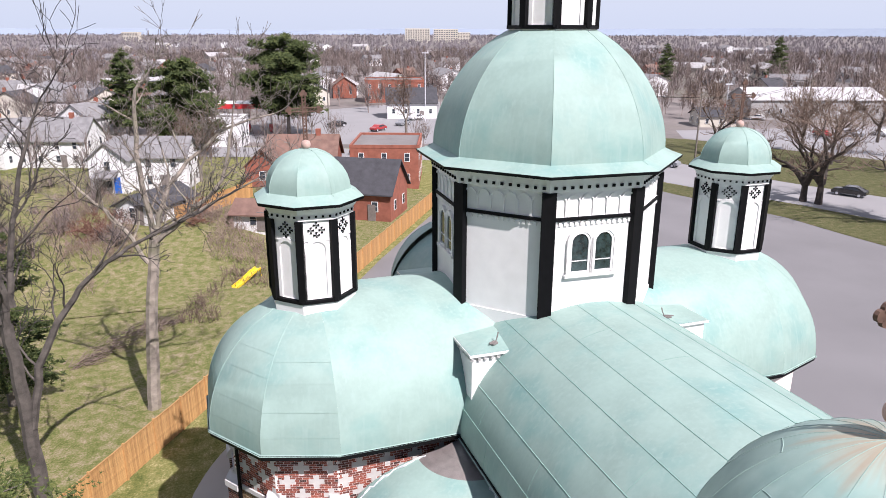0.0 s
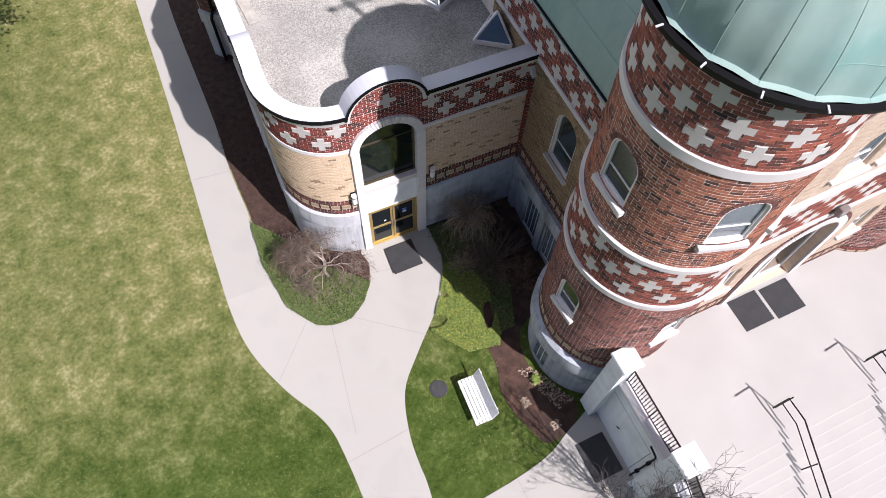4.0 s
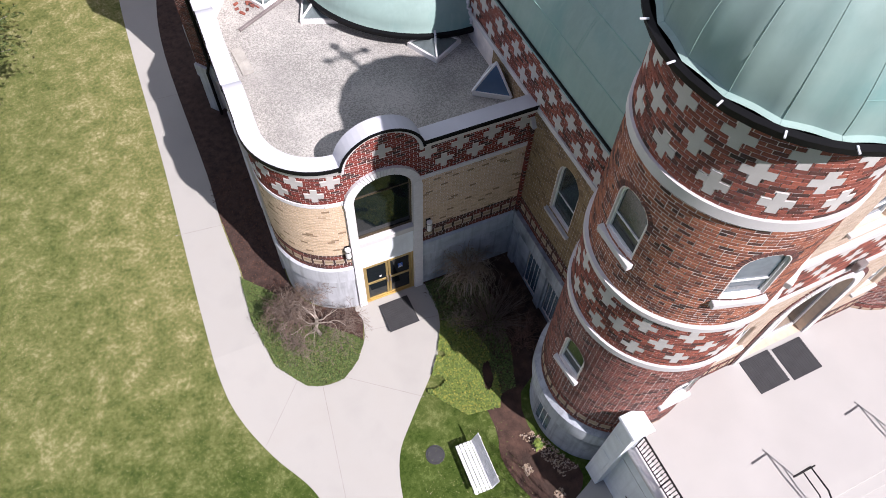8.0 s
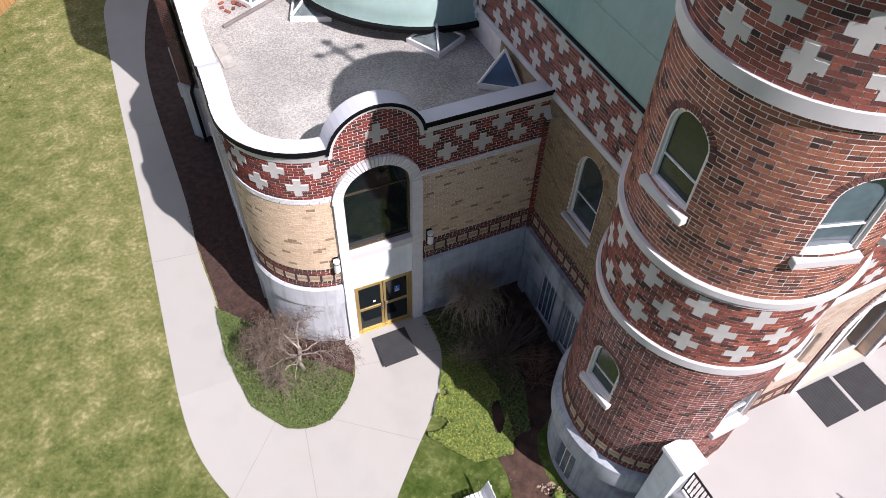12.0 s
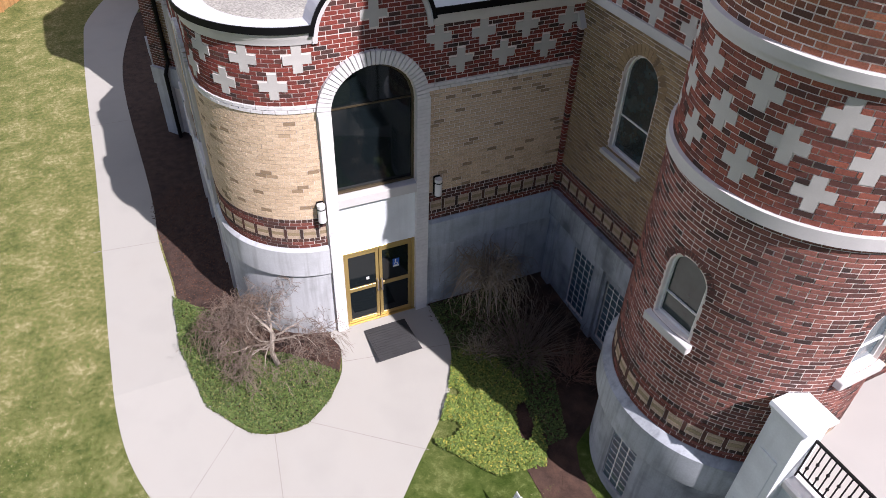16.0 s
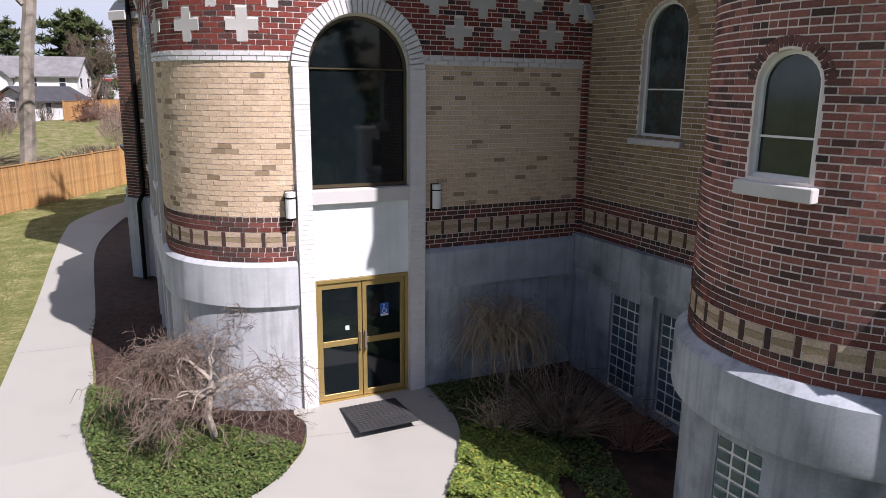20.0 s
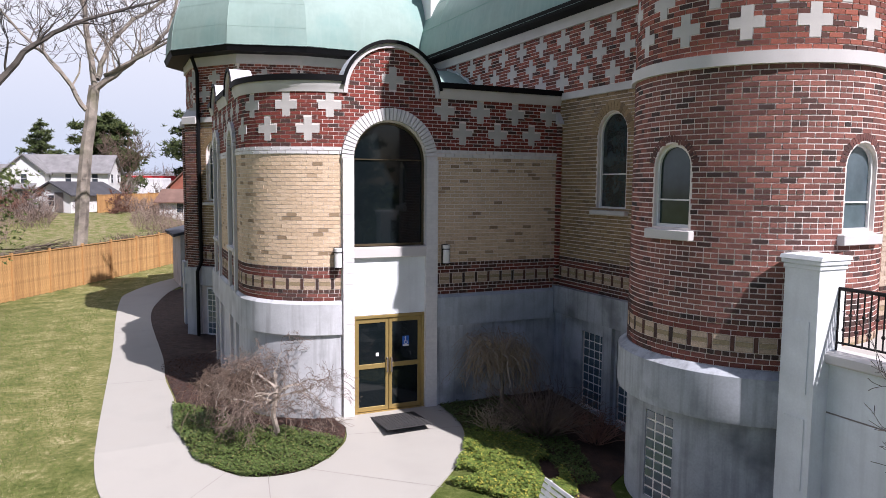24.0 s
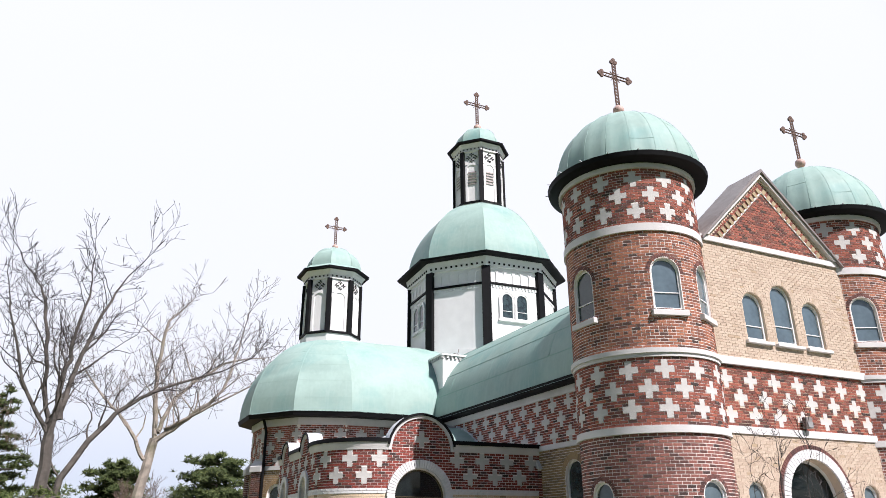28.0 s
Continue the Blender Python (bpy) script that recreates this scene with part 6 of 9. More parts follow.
PATH_EDGE = [(-5.6, 21.5), (-4.0, 25.0), (-1.5, 27.5), (-0.8, 26.2), (-3.2, 22.5), (-4.3, 18.5), (-4.75, 14.5), (-4.6, 7.5), (-4.65, 5.0), (-4.55, 3.0), (-4.6, 0.8), (-4.3, -0.9), (-3.6, -2.0), (-2.5, -2.2), (-1.55, -1.4), (-1.25, -0.6), (-1.2, 0.02), (0.95, 0.02), (1.25, -0.5), (1.15, -1.5), (0.55, -2.7), (-0.9, -4.2), (-1.75, -5.2), (-2.15, -6.6), (-2.2, -8.0), (-2.1, -9.2), (-0.5, -9.2), (1.5, -8.9), (2.9, -8.3), (3.9, -8.2), (3.9, -11.0), (1.9, -10.6), (-0.5, -10.8), (-2.1, -11.0), (-2.0, -14.0), (-3.9, -14.0), (-4.1, -9.5), (-4.25, -6.4), (-4.5, -5.1), (-5.3, -3.7), (-5.92, -2.2), (-6.16, -0.8), (-6.17, 1.5), (-6.12, 4.0), (-6.02, 9.0), (-6.0, 15.0), (-5.9, 19.0)]
slab("pavement", smooth_loop(PATH_EDGE, 5), 0.03, M_PATH, "pale concrete footpath round the lawn", "path")
BED = [(-4.58, 7.0), (-3.1, 7.2), (-3.1, 2.0), (-2.6, 0.6), (-1.3, -0.05), (-1.25, -0.55), (-1.6, -1.35), (-2.5, -2.14), (-3.55, -1.95), (-4.25, -0.9), (-4.55, 0.8), (-4.5, 3.0), (-4.6, 5.0)]
slab("mulch_bed", smooth_loop(BED, 4), 0.02, M_MULCH, "planting bed of red-brown bark mulch by the wall", "flower bed")
slab("mulch_strip", [(-4.95, 6.6), (-3.0, 6.6), (-2.0, 9.2), (-2.5, 13.0), (-3.0, 16.0), (-3.0, 22.0), (-3.9, 21.0), (-4.7, 17.5), (-5.05, 14.4)], 0.018, M_MULCH, "strip of dark mulch between path and church wall", "flower bed")
BED2 = [(1.2, 0.0), (4.55, 0.0), (4.5, -3.6), (2.6, -4.8), (2.4, -6.4), (3.2, -7.6), (2.85, -8.3), (1.8, -8.55), (1.45, -7.9), (1.2, -7.2), (1.12, -6.4), (1.35, -5.5), (1.25, -3.6), (1.0, -2.4), (1.28, -1.4)]
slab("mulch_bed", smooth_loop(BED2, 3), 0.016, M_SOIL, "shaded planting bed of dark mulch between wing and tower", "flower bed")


def joint(a, b):
    bm = bmesh.new()
    n = 8
    d = (Vector(b) - Vector(a)).normalized()
    s = Vector((-d.y, d.x)) * 0.008
    rows = []
    for i in range(n + 1):
        p = Vector(a).lerp(Vector(b), i / n)
        rows.append([bm.verts.new((q.x, q.y, ground_z(q.x, q.y) + 0.0335)) for q in (p + s, p - s)])
    for p, q in zip(rows, rows[1:]):
        bm.faces.new((p[0], p[1], q[1], q[0]))
    return bm


M_JOINT = mat("path_joint", (0.315, 0.295, 0.27), 0.95, vary=0.15)
joints = tagged(new("path_joints"), "dark contraction joints in the concrete path", "joint", kind="structure")
for a, b in (((-1.3, -0.95), (1.2, -1.35)), ((-2.45, -2.2), (-0.35, -3.75)), ((-3.2, -2.15), (-3.7, -5.9)), ((-3.9, -1.7), (-5.4, -3.3)), ((-2.15, -6.4), (-4.2, -6.6)), ((-4.6, 5.0), (-6.3, 5.2)), ((-4.75, 12.0), (-6.0, 12.1)), ((-2.1, -9.2), (-4.05, -9.0)), ((0.4, -9.1), (0.5, -10.7))):
    part("joint", joint(a, b), M_JOINT, joints)


# ---- terrace before the front doors ----
TZ = 2.83
terrace = thing("terrace", CH, "raised pale concrete terrace with piers, parapet and wide front steps", "terrace")
bm = bmesh.new()
box(bm, -0.75, 2 * AXIS + 0.75, -5.35, -1.5, -1.0, TZ)
part("terrace_floor", bm, M_TERR, terrace, "pale concrete terrace floor")
steps = 18
for i in range(steps):
    bm = bmesh.new()
    box(bm, -0.45, 2 * AXIS + 0.45, -5.35 - 0.3 * (i + 1), -5.35 - 0.3 * i + 0.02, -1.0, TZ - 0.175 * (i + 1), bevel=0.012)
    part("step", bm, M_TERR, terrace)


def pier(x, y, w, z1, z0=-1.0):
    bm = bmesh.new()
    h = w / 2
    box(bm, x - h, x + h, y - h, y + h, z0, z1 - 0.2)
    for z, g in ((z1 - 0.2, 0.02), (z1 - 0.13, 0.045)):
        box(bm, x - h - g, x + h + g, y - h - g, y + h + g, z, z + 0.07, bevel=0.01)
    prism(bm, [(x - h - 0.06, z1 - 0.06), (x + h + 0.06, z1 - 0.06), (x + h + 0.03, z1), (x - h - 0.03, z1)], y - h - 0.06, y + h + 0.06, "y")
    post = part("pier", fixed(bm), M_PIER, terrace, "white painted concrete pier with a moulded cap")
    for q in (0.35, 0.62):
        bm = bmesh.new()
        box(bm, x - h - 0.015, x - h, y - h * 0.6, y + h * 0.6, z0 + (z1 - z0) * q, z0 + (z1 - z0) * (q + 0.2))
        part("raised_panel", bm, M_PIER, post)


pier(-1.03, -2.1, 0.56, 4.28)
pier(-0.95, -5.0, 0.62, 4.2)
pier(-0.95, -10.4, 0.55, 1.35)
for sx in (2 * AXIS + 0.95,):
    pier(sx, -5.0, 0.62, 4.2), pier(sx, -2.05, 0.62, 4.28), pier(sx, -10.4, 0.55, 1.35)
bm = bmesh.new()
box(bm, -1.0, -0.76, -4.9, -2.0, -1.0, TZ - 0.06)
part("side_wall", bm, M_PIER, terrace, "white painted concrete side wall")
bm = bmesh.new()
box(bm, -1.1, -0.68, -4.75, -2.3, TZ - 0.1, TZ + 0.08, bevel=0.035)
part("curb", bm, M_STONE, terrace)
for sx in (-0.95, 2 * AXIS + 0.95):
    bm = bmesh.new()
    prism(bm, [(-5.2, -1.0), (-5.2, TZ - 0.02), (-10.4, -0.12), (-10.4, -1.0)], sx - 0.2, sx + 0.2, "x")
    part("cheek_wall", fixed(bm), M_CONC, terrace)
cellar = new("cellar_door")
cellar.parent = terrace
tagged(cellar, "white painted double cellar door under the terrace, closed")
for a, b in ((-3.33, -2.35), (-4.32, -3.34)):
    bm = bmesh.new()
    box(bm, -1.008, -0.99, a, b, -0.45, 2.0, bevel=0.004)
    part("door_leaf", bm, M_PIER, cellar)
bm = bmesh.new()
tube(bm, [(-1.008, -3.26, 0.80), (-1.06, -3.26, 0.80), (-1.06, -3.16, 0.79)], 0.014, 6)
part("door_handle", bm, M_IRON, cellar)
bm = bmesh.new()
for a, b, c, d in ((-4.345, -4.323, -0.5, 2.025), (-2.347, -2.325, -0.5, 2.025), (-4.345, -2.325, 2.003, 2.025)):
    box(bm, -1.003, -0.99, a, b, c, d)
part("door_gap", bm, M_FLASH, cellar)
bm = bmesh.new()
tube(bm, [(-1.12, -4.2, 2.62), (-1.13, -4.4, 2.6), (-1.1, -4.52, 2.45), (-1.07, -4.53, 2.2), (-1.07, -4.53, -0.4)], 0.03, 8)
part("downpipe", bm, M_BLACK, terrace, "black downpipe beside the cellar door")
for z in (0.35, 1.6):
    bm = bmesh.new()
    box(bm, -1.13, -1.0, -4.59, -4.47, z, z + 0.035)
    part("pipe_clip", bm, M_BLACK, terrace)


def railing(parent, a, b, lo, hi, tall, n, name="railing"):
    """An iron rail between two points, with balusters and collars."""
    r = new(name)
    r.parent = parent
    a, b = Vector((*a, lo)), Vector((*b, hi))
    up = Vector((0, 0, 1))
    bm = bmesh.new()
    tube(bm, [a + up * tall, b + up * tall], 0.028, 8), tube(bm, [a + up * 0.12, b + up * 0.12], 0.018, 6)
    part("rail", bm, M_IRON, r)
    for i in range(n + 1):
        p = a.lerp(b, i / n)
        bm = bmesh.new()
        thick = 0.022 if i in (0, n // 2, n) else 0.012
        tube(bm, [p + up * (0.0 if thick > 0.02 else 0.12), p + up * tall], thick, 6)
        if thick < 0.02:
            bmesh.ops.create_uvsphere(bm, u_segments=6, v_segments=4, radius=0.03, matrix=Matrix.Translation(p + up * tall * (0.35 if i % 2 else 0.6)))
        part("baluster", bm, M_IRON, r)


railing(terrace, (-0.87, -4.68), (-0.87, -2.38), TZ + 0.08, TZ + 0.08, 0.9, 24)
railing(terrace, (2 * AXIS + 0.87, -4.68), (2 * AXIS + 0.87, -2.38), TZ + 0.08, TZ + 0.08, 0.9, 24)
railing(terrace, (-0.87, -5.35), (-0.87, -10.1), TZ, 0.0, 0.92, 36)
for x in (2.55, 5.75):
    r = new("handrail")
    r.parent = terrace
    for dx in (0.0,):
        bm = bmesh.new()
        top = [(x - 0.55, -4.78, TZ + 0.9), (x, -4.75, TZ + 0.92), (x + 0.02, -5.4, TZ + 0.92), (x + 0.02, -10.4, TZ - 2.92 + 0.92)]
        tube(bm, top, 0.024, 8), tube(bm, [(x + 0.02, -4.78, TZ + 0.45), (x + 0.02, -5.4, TZ + 0.45), (x + 0.02, -10.4, TZ - 2.92 + 0.45)], 0.018, 6)
        part("rail", bm, M_IRON, r)
        for y, z in ((-4.78, TZ + 0.2), (-6.5, TZ - 0.7), (-8.5, TZ - 1.85), (-10.3, TZ - 2.9)):
            bm = bmesh.new()
            tube(bm, [(x + 0.01, y, z - 0.2), (x + 0.01, y, z + 0.9)], 0.02, 6)
            part("post", bm, M_IRON, r)


def door_mat(m, wide, deep, label):
    t = thing("door_mat", m, label, "door mat", "rubber door mats")
    bm = bmesh.new()
    box(bm, -wide / 2, wide / 2, -deep / 2, deep / 2, 0.0, 0.012)
    k = 0
    part("backing", bm, M_RUBBER, t)
    bm = bmesh.new()
    n = round(wide / 0.085)
    for i in range(n):
        for j in range(round(deep / 0.085)):
            x, y = -wide / 2 + 0.085 * i + 0.01, -deep / 2 + 0.085 * j + 0.01
            box(bm, x, x + 0.066, y, y + 0.066, 0.012, 0.02)
    part("tread", bm, M_RUBBER, t, kind="stuff")


door_mat(pose(-0.05, -0.82, 0.015, -3.5, 0, 1), 1.05, 1.1, "black rubber tread mat before the gold door")
for x, y in ((3.69, -2.09), (4.81, -2.15)):
    door_mat(CH @ pose(x, y, TZ + 0.001), 1.0, 1.02, "black rubber tread mat before the front door")
door_mat(pose(3.05, -9.55, ground_z(3.0, -9.5) + 0.034, 0, 0, 2), 1.0, 1.3, "black rubber tread mat on the path by the cellar door")


# ---- bench and manhole on the lawn ----
def bench(m):
    b = thing("garden_bench", m, "white slatted garden bench on the lawn, facing the path", "bench")
    wide = 1.55
    seat = [(-0.02, 0.40), (0.1, 0.415), (0.22, 0.41), (0.34, 0.40), (0.46, 0.395)]
    back = [(0.49, 0.46), (0.52, 0.545), (0.55, 0.63), (0.58, 0.715), (0.61, 0.80), (0.64, 0.885)]
    for y, z in seat:
        bm = bmesh.new()
        box(bm, -wide / 2, wide / 2, y - 0.05, y + 0.05, z - 0.014, z + 0.014, bevel=0.006)
        part("seat_slat", bm, M_WHITEWOOD, b)
    for y, z in back:
        bm = bmesh.new()
        box(bm, -wide / 2, wide / 2, -0.033, 0.033, -0.012, 0.012, bevel=0.006, m=pose(0, y, z, 70))
        part("back_slat", bm, M_WHITEWOOD, b)
    for x in (-0.62, 0.62):
        bm = bmesh.new()
        tube(bm, [(x, 0.66, 0.92), (x, 0.5, 0.42), (x, 0.4, 0.36), (x, -0.04, 0.38)], 0.028, 6)
        tube(bm, [(x, 0.42, 0.36), (x, 0.56, 0.16), (x, 0.6, 0.0)], 0.028, 6)
        tube(bm, [(x, 0.02, 0.37), (x, 0.1, 0.2), (x, -0.02, 0.0)], 0.028, 6)
        part("leg", bm, M_WHITEWOOD, b)
    return b


bench(pose(-0.06, -6.45, ground_z(0.2, -6.4) + 0.005, 0, 0, -91))
hole = thing("manhole_cover", pose(-0.73, -5.57, ground_z(-0.73, -5.57) + 0.012), "round grey iron manhole cover set in the lawn", "manhole")
bm = bmesh.new()
bmesh.ops.create_cone(bm, cap_ends=True, segments=28, radius1=0.25, radius2=0.24, depth=0.03)
part("lid", bm, M_RUBBER, hole)
bm = bmesh.new()
lathe(bm, [(0.25, -0.02), (0.3, -0.02), (0.29, 0.02), (0.25, 0.02), (0.25, -0.02)], 28)
part("ring", bm, M_RUBBER, hole)


# ---- fences ----
def fence(a, b, tall, pitch, material, label, single, bays=14):
    """A board fence from a to b: posts, rails and a run of boards for each bay."""
    f = thing("fence", pose(0, 0, 0), label, "fence")
    a, b = Vector(a), Vector(b)
    n = max(1, round((b - a).length / pitch))
    d = (b - a).normalized()
    plank = bpy.data.meshes.new("board")
    bm = bmesh.new()
    wide = (b - a).length / n / max(4, round((b - a).length / n / 0.14))
    box(bm, -wide / 2 + 0.004, wide / 2 - 0.004, -0.02, 0.0, 0.02, tall)
    bm.to_mesh(plank)
    bm.free()
    plank.materials.append(single)
    turn = math.degrees(math.atan2(d.y, d.x))
    for i in range(n + 1):
        p = a.lerp(b, i / n)
        z = ground_z(p.x, p.y)
        bm = bmesh.new()
        box(bm, -0.05, 0.05, -0.09, 0.03, -0.1, tall + 0.12, bevel=0.008)
        part("post", bm, material, f, m=pose(p.x, p.y, z, 0, 0, turn))
        if i == n:
            break
        q = a.lerp(b, (i + 0.5) / n)
        bay = (b - a).length / n
        if i < bays:
            for j in range(round(bay / wide)):
                c = a.lerp(b, (i + (j + 0.5) * wide / bay) / n)
                ob = new("board", plank)
                ob.parent, ob.matrix_basis = f, pose(c.x, c.y, z + 0.015 * math.sin(j * 2.1 + i), 0, 0.4 * math.sin(j * 3.3), turn)
            k = 0
        else:
            k = max(3, round(bay / 0.4))
        bm = bmesh.new()
        for j in range(k):
            x = -bay / 2 + bay * j / k
            box(bm, x + 0.004, x + bay / k - 0.004, -0.02, 0.0, 0.02, tall + 0.02 * math.sin(j * 2.1 + i))
        if k:
            part("board_run", bm, material, f, kind="stuff", m=pose(q.x, q.y, z, 0, 0, turn))
        for name, y0, y1, z0, z1 in (("cap_rail", -0.06, 0.02, tall, tall + 0.04), ("rail", 0.0, 0.05, tall * 0.2, tall * 0.2 + 0.08)):
            bm = bmesh.new()
            box(bm, -bay / 2, bay / 2, y0, y1, z0, z1)
            part(name, bm, material, f, m=pose(q.x, q.y, z, 0, 0, turn))
    return f


fence((-11.6, 19.4), (25.0, 78.8), 2.05, 2.45, M_CEDAR, "long new cedar board fence along the lawn", M_CEDAR1)
fence((-24.0, 18.2), (-11.8, 19.3), 1.35, 2.4, M_GREYWOOD, "old weathered grey board fence", M_GREYWOOD1, 4)

slab("garden_ground", [(-11.9, 20.6), (-9.0, 25.2), (0.0, 39.8), (12.0, 59.3), (24.6, 79.6), (20.0, 104.0), (-4.0, 100.0), (-30.0, 108.0), (-58.0, 112.0), (-58.0, 22.0), (-24.0, 20.2)], 0.06, M_YARD, "rough patchy grass and bare earth of the neighbouring gardens", "lawn", deep=0.02, cell=4.0)


# ---- plants ----
def grow(rnd, p, d, length, r, depth, lines, spread=0.55, lift=0.12, ratio=0.74, kids=(2, 3), bend=0.16):
    """Branches of a bare tree as lines of [(points, radii, depth), ...]."""
    pts, radii = [Vector(p)], [r]
    n = 4 if depth > 1 else 3
    for i in range(n):
        d = (d + Vector((rnd.gauss(0, bend), rnd.gauss(0, bend), rnd.gauss(0, bend) + lift * 0.4))).normalized()
        pts.append(pts[-1] + d * (length / n))
        radii.append(r * (1 - 0.34 * (i + 1) / n))
    lines.append((pts, radii, depth))
    if depth == 0:
        return
    for k in range(rnd.randint(*kids)):
        a = rnd.uniform(0, 2 * math.pi)
        side = d.orthogonal().normalized()
        side = side * math.cos(a) + d.cross(side) * math.sin(a)
        out = (d + side * rnd.uniform(spread * 0.6, spread * 1.5) + Vector((0, 0, lift))).normalized()
        grow(rnd, pts[-1] if k < 2 else pts[-2], out, length * ratio * rnd.uniform(0.8, 1.15), radii[-1] * rnd.uniform(0.6, 0.8), depth - 1, lines, spread, lift, ratio, kids, bend)
    if depth > 1:
        for i in (1, 2, 3):
            if rnd.random() < 0.6:
                a = rnd.uniform(0, 2 * math.pi)
                out = (Vector((math.cos(a), math.sin(a), rnd.uniform(0.1, 0.7)))).normalized()
                grow(rnd, pts[i], out, length * 0.5, radii[i] * 0.35, min(depth - 1, 2), lines, spread, lift, ratio, kids, bend)


def limb_mesh(lines, least=0.0, most=9.0, floor=0.006):
    verts, faces = [], []
    for pts, radii, _ in lines:
        if not least <= radii[0] < most:
            continue
        n = 7 if radii[0] > 0.1 else (5 if radii[0] > 0.04 else 3)
        last, base = None, len(verts)
        for i, p in enumerate(pts):
            d = (pts[min(i + 1, len(pts) - 1)] - pts[max(i - 1, 0)]).normalized()
            side = d.orthogonal().normalized() if last is None else (last - d * last.dot(d)).normalized()
            last, up, r = side, d.cross(side), max(radii[i], floor)
            verts += [tuple(p + (side * math.cos(2 * math.pi * k / n) + up * math.sin(2 * math.pi * k / n)) * r) for k in range(n)]
            if i:
                b = base + n * (i - 1)
                faces += [(b + k, b + (k + 1) % n, b + n + (k + 1) % n, b + n + k) for k in range(n)]
    return verts, faces


def bare_tree(m, seed, trunk, r, depth, label, spread=0.5, lift=0.16, ratio=0.76, lean=(0, 0), first=None, floor=0.008, split=0.09, name="bare_tree", bark=None, twig=None, kids=(2, 3)):
    rnd = random.Random(seed)
    t = thing(name, m, label, "tree")
    lines = []
    d = Vector((lean[0], lean[1], 1)).normalized()
    pts = [Vector((0, 0, -0.3))] + [Vector((lean[0] * trunk * k, lean[1] * trunk * k, trunk * k)) for k in (0.33, 0.66, 1.0)]
    lines.append((pts, [r * 1.25, r, r * 0.92, r * 0.85], depth + 1))
    for k, (a, tilt, size) in enumerate(first or [(0.3, 0.35, 1.0), (2.2, 0.5, 0.9), (4.2, 0.45, 0.95)]):
        out = Vector((math.cos(a) * tilt, math.sin(a) * tilt, 1)).normalized()
        grow(rnd, pts[-1], out, trunk * 0.62 * size, r * 0.62 * size, depth, lines, spread, lift, ratio, kids)
    v, f = limb_mesh(lines, split, 9, floor)
    raw("trunk", v, f, bark or M_BARK, t)
    v, f = limb_mesh(lines, 0, split, floor)
    raw("crown", v, f, twig or M_TWIG, t, "leafless crown of fine grey twigs", "stuff")
    return t


M_TREETWIG = mat("dark_twig", (0.055, 0.047, 0.044), 0.9, vary=0.25, scale=4, fine=30, bump=0.1)
M_TREEBARK = mat("grey_brown_bark", (0.095, 0.083, 0.073), 0.95, vary=0.35, scale=2.5, fine=22, bump=0.7)
M_ASHBARK = mat("ash_grey_bark", (0.30, 0.26, 0.22), 0.95, vary=0.3, scale=2.5, fine=22, bump=0.6, stain=(0.14, 0.15, 0.07), stain_scale=1.2, stain_amount=0.5)
M_ASHTWIG = mat("ash_grey_twig", (0.185, 0.16, 0.14), 0.9, vary=0.25, scale=4, fine=30, bump=0.1)



def limbed_tree(base, limbs, seed, label, bark, twig, shoots=9, reach=2.6, floor=0.013, wobble=0.05):
    """A tall leafless tree: a trunk and main limbs as bent lines [(points, r0, r1), ...], with branches growing from them."""
    rnd = random.Random(seed)
    t = thing("bare_tree", pose(*base), label, "tree")
    lines = []
    for k, (way, r0, r1) in enumerate(limbs):
        pts = [Vector(p) for p in way]
        fine, n = [], 5
        for i in range(len(pts) - 1):
            a, b, c, d = pts[max(i - 1, 0)], pts[i], pts[i + 1], pts[min(i + 2, len(pts) - 1)]
            for j in range(n):
                u = j / n
                q = 0.5 * (2 * b + (c - a) * u + (2 * a - 5 * b + 4 * c - d) * u * u + (3 * b - a - 3 * c + d) * u ** 3)
                fine.append(q + Vector((rnd.gauss(0, wobble), rnd.gauss(0, wobble), 0)) * (1 if k else 0.5))
        fine.append(pts[-1])
        m = len(fine) - 1
        lines.append((fine, [r0 + (r1 - r0) * i / m for i in range(m + 1)], 9))
        if k == 0:
            continue
        for j in range(shoots):
            i = 2 + int((m - 2) * (j + rnd.random()) / shoots)
            a = rnd.uniform(0, 6.28)
            along = (fine[min(i + 1, m)] - fine[max(i - 1, 0)]).normalized()
            out = (along * 0.7 + Vector((math.cos(a), math.sin(a), rnd.uniform(0.2, 0.8))) * 0.8).normalized()
            r = r0 + (r1 - r0) * i / m
            grow(rnd, fine[min(i, m)], out, reach * rnd.uniform(0.6, 1.0) * (1 - 0.35 * i / m), min(r * 0.5, 0.06), 3, lines, 0.5, 0.12, 0.72, (2, 2))
        grow(rnd, fine[-1], (fine[-1] - fine[-3]).normalized(), reach * 0.8, r1 * 0.9, 3, lines, 0.45, 0.14, 0.75, (2, 3))
    v, f = limb_mesh(lines, 0.05, 9, floor)
    raw("trunk", v, f, bark, t)
    v, f = limb_mesh(lines, 0, 0.05, floor)
    raw("crown", v, f, twig, t, "leafless crown of fine grey twigs", "stuff")
    return t


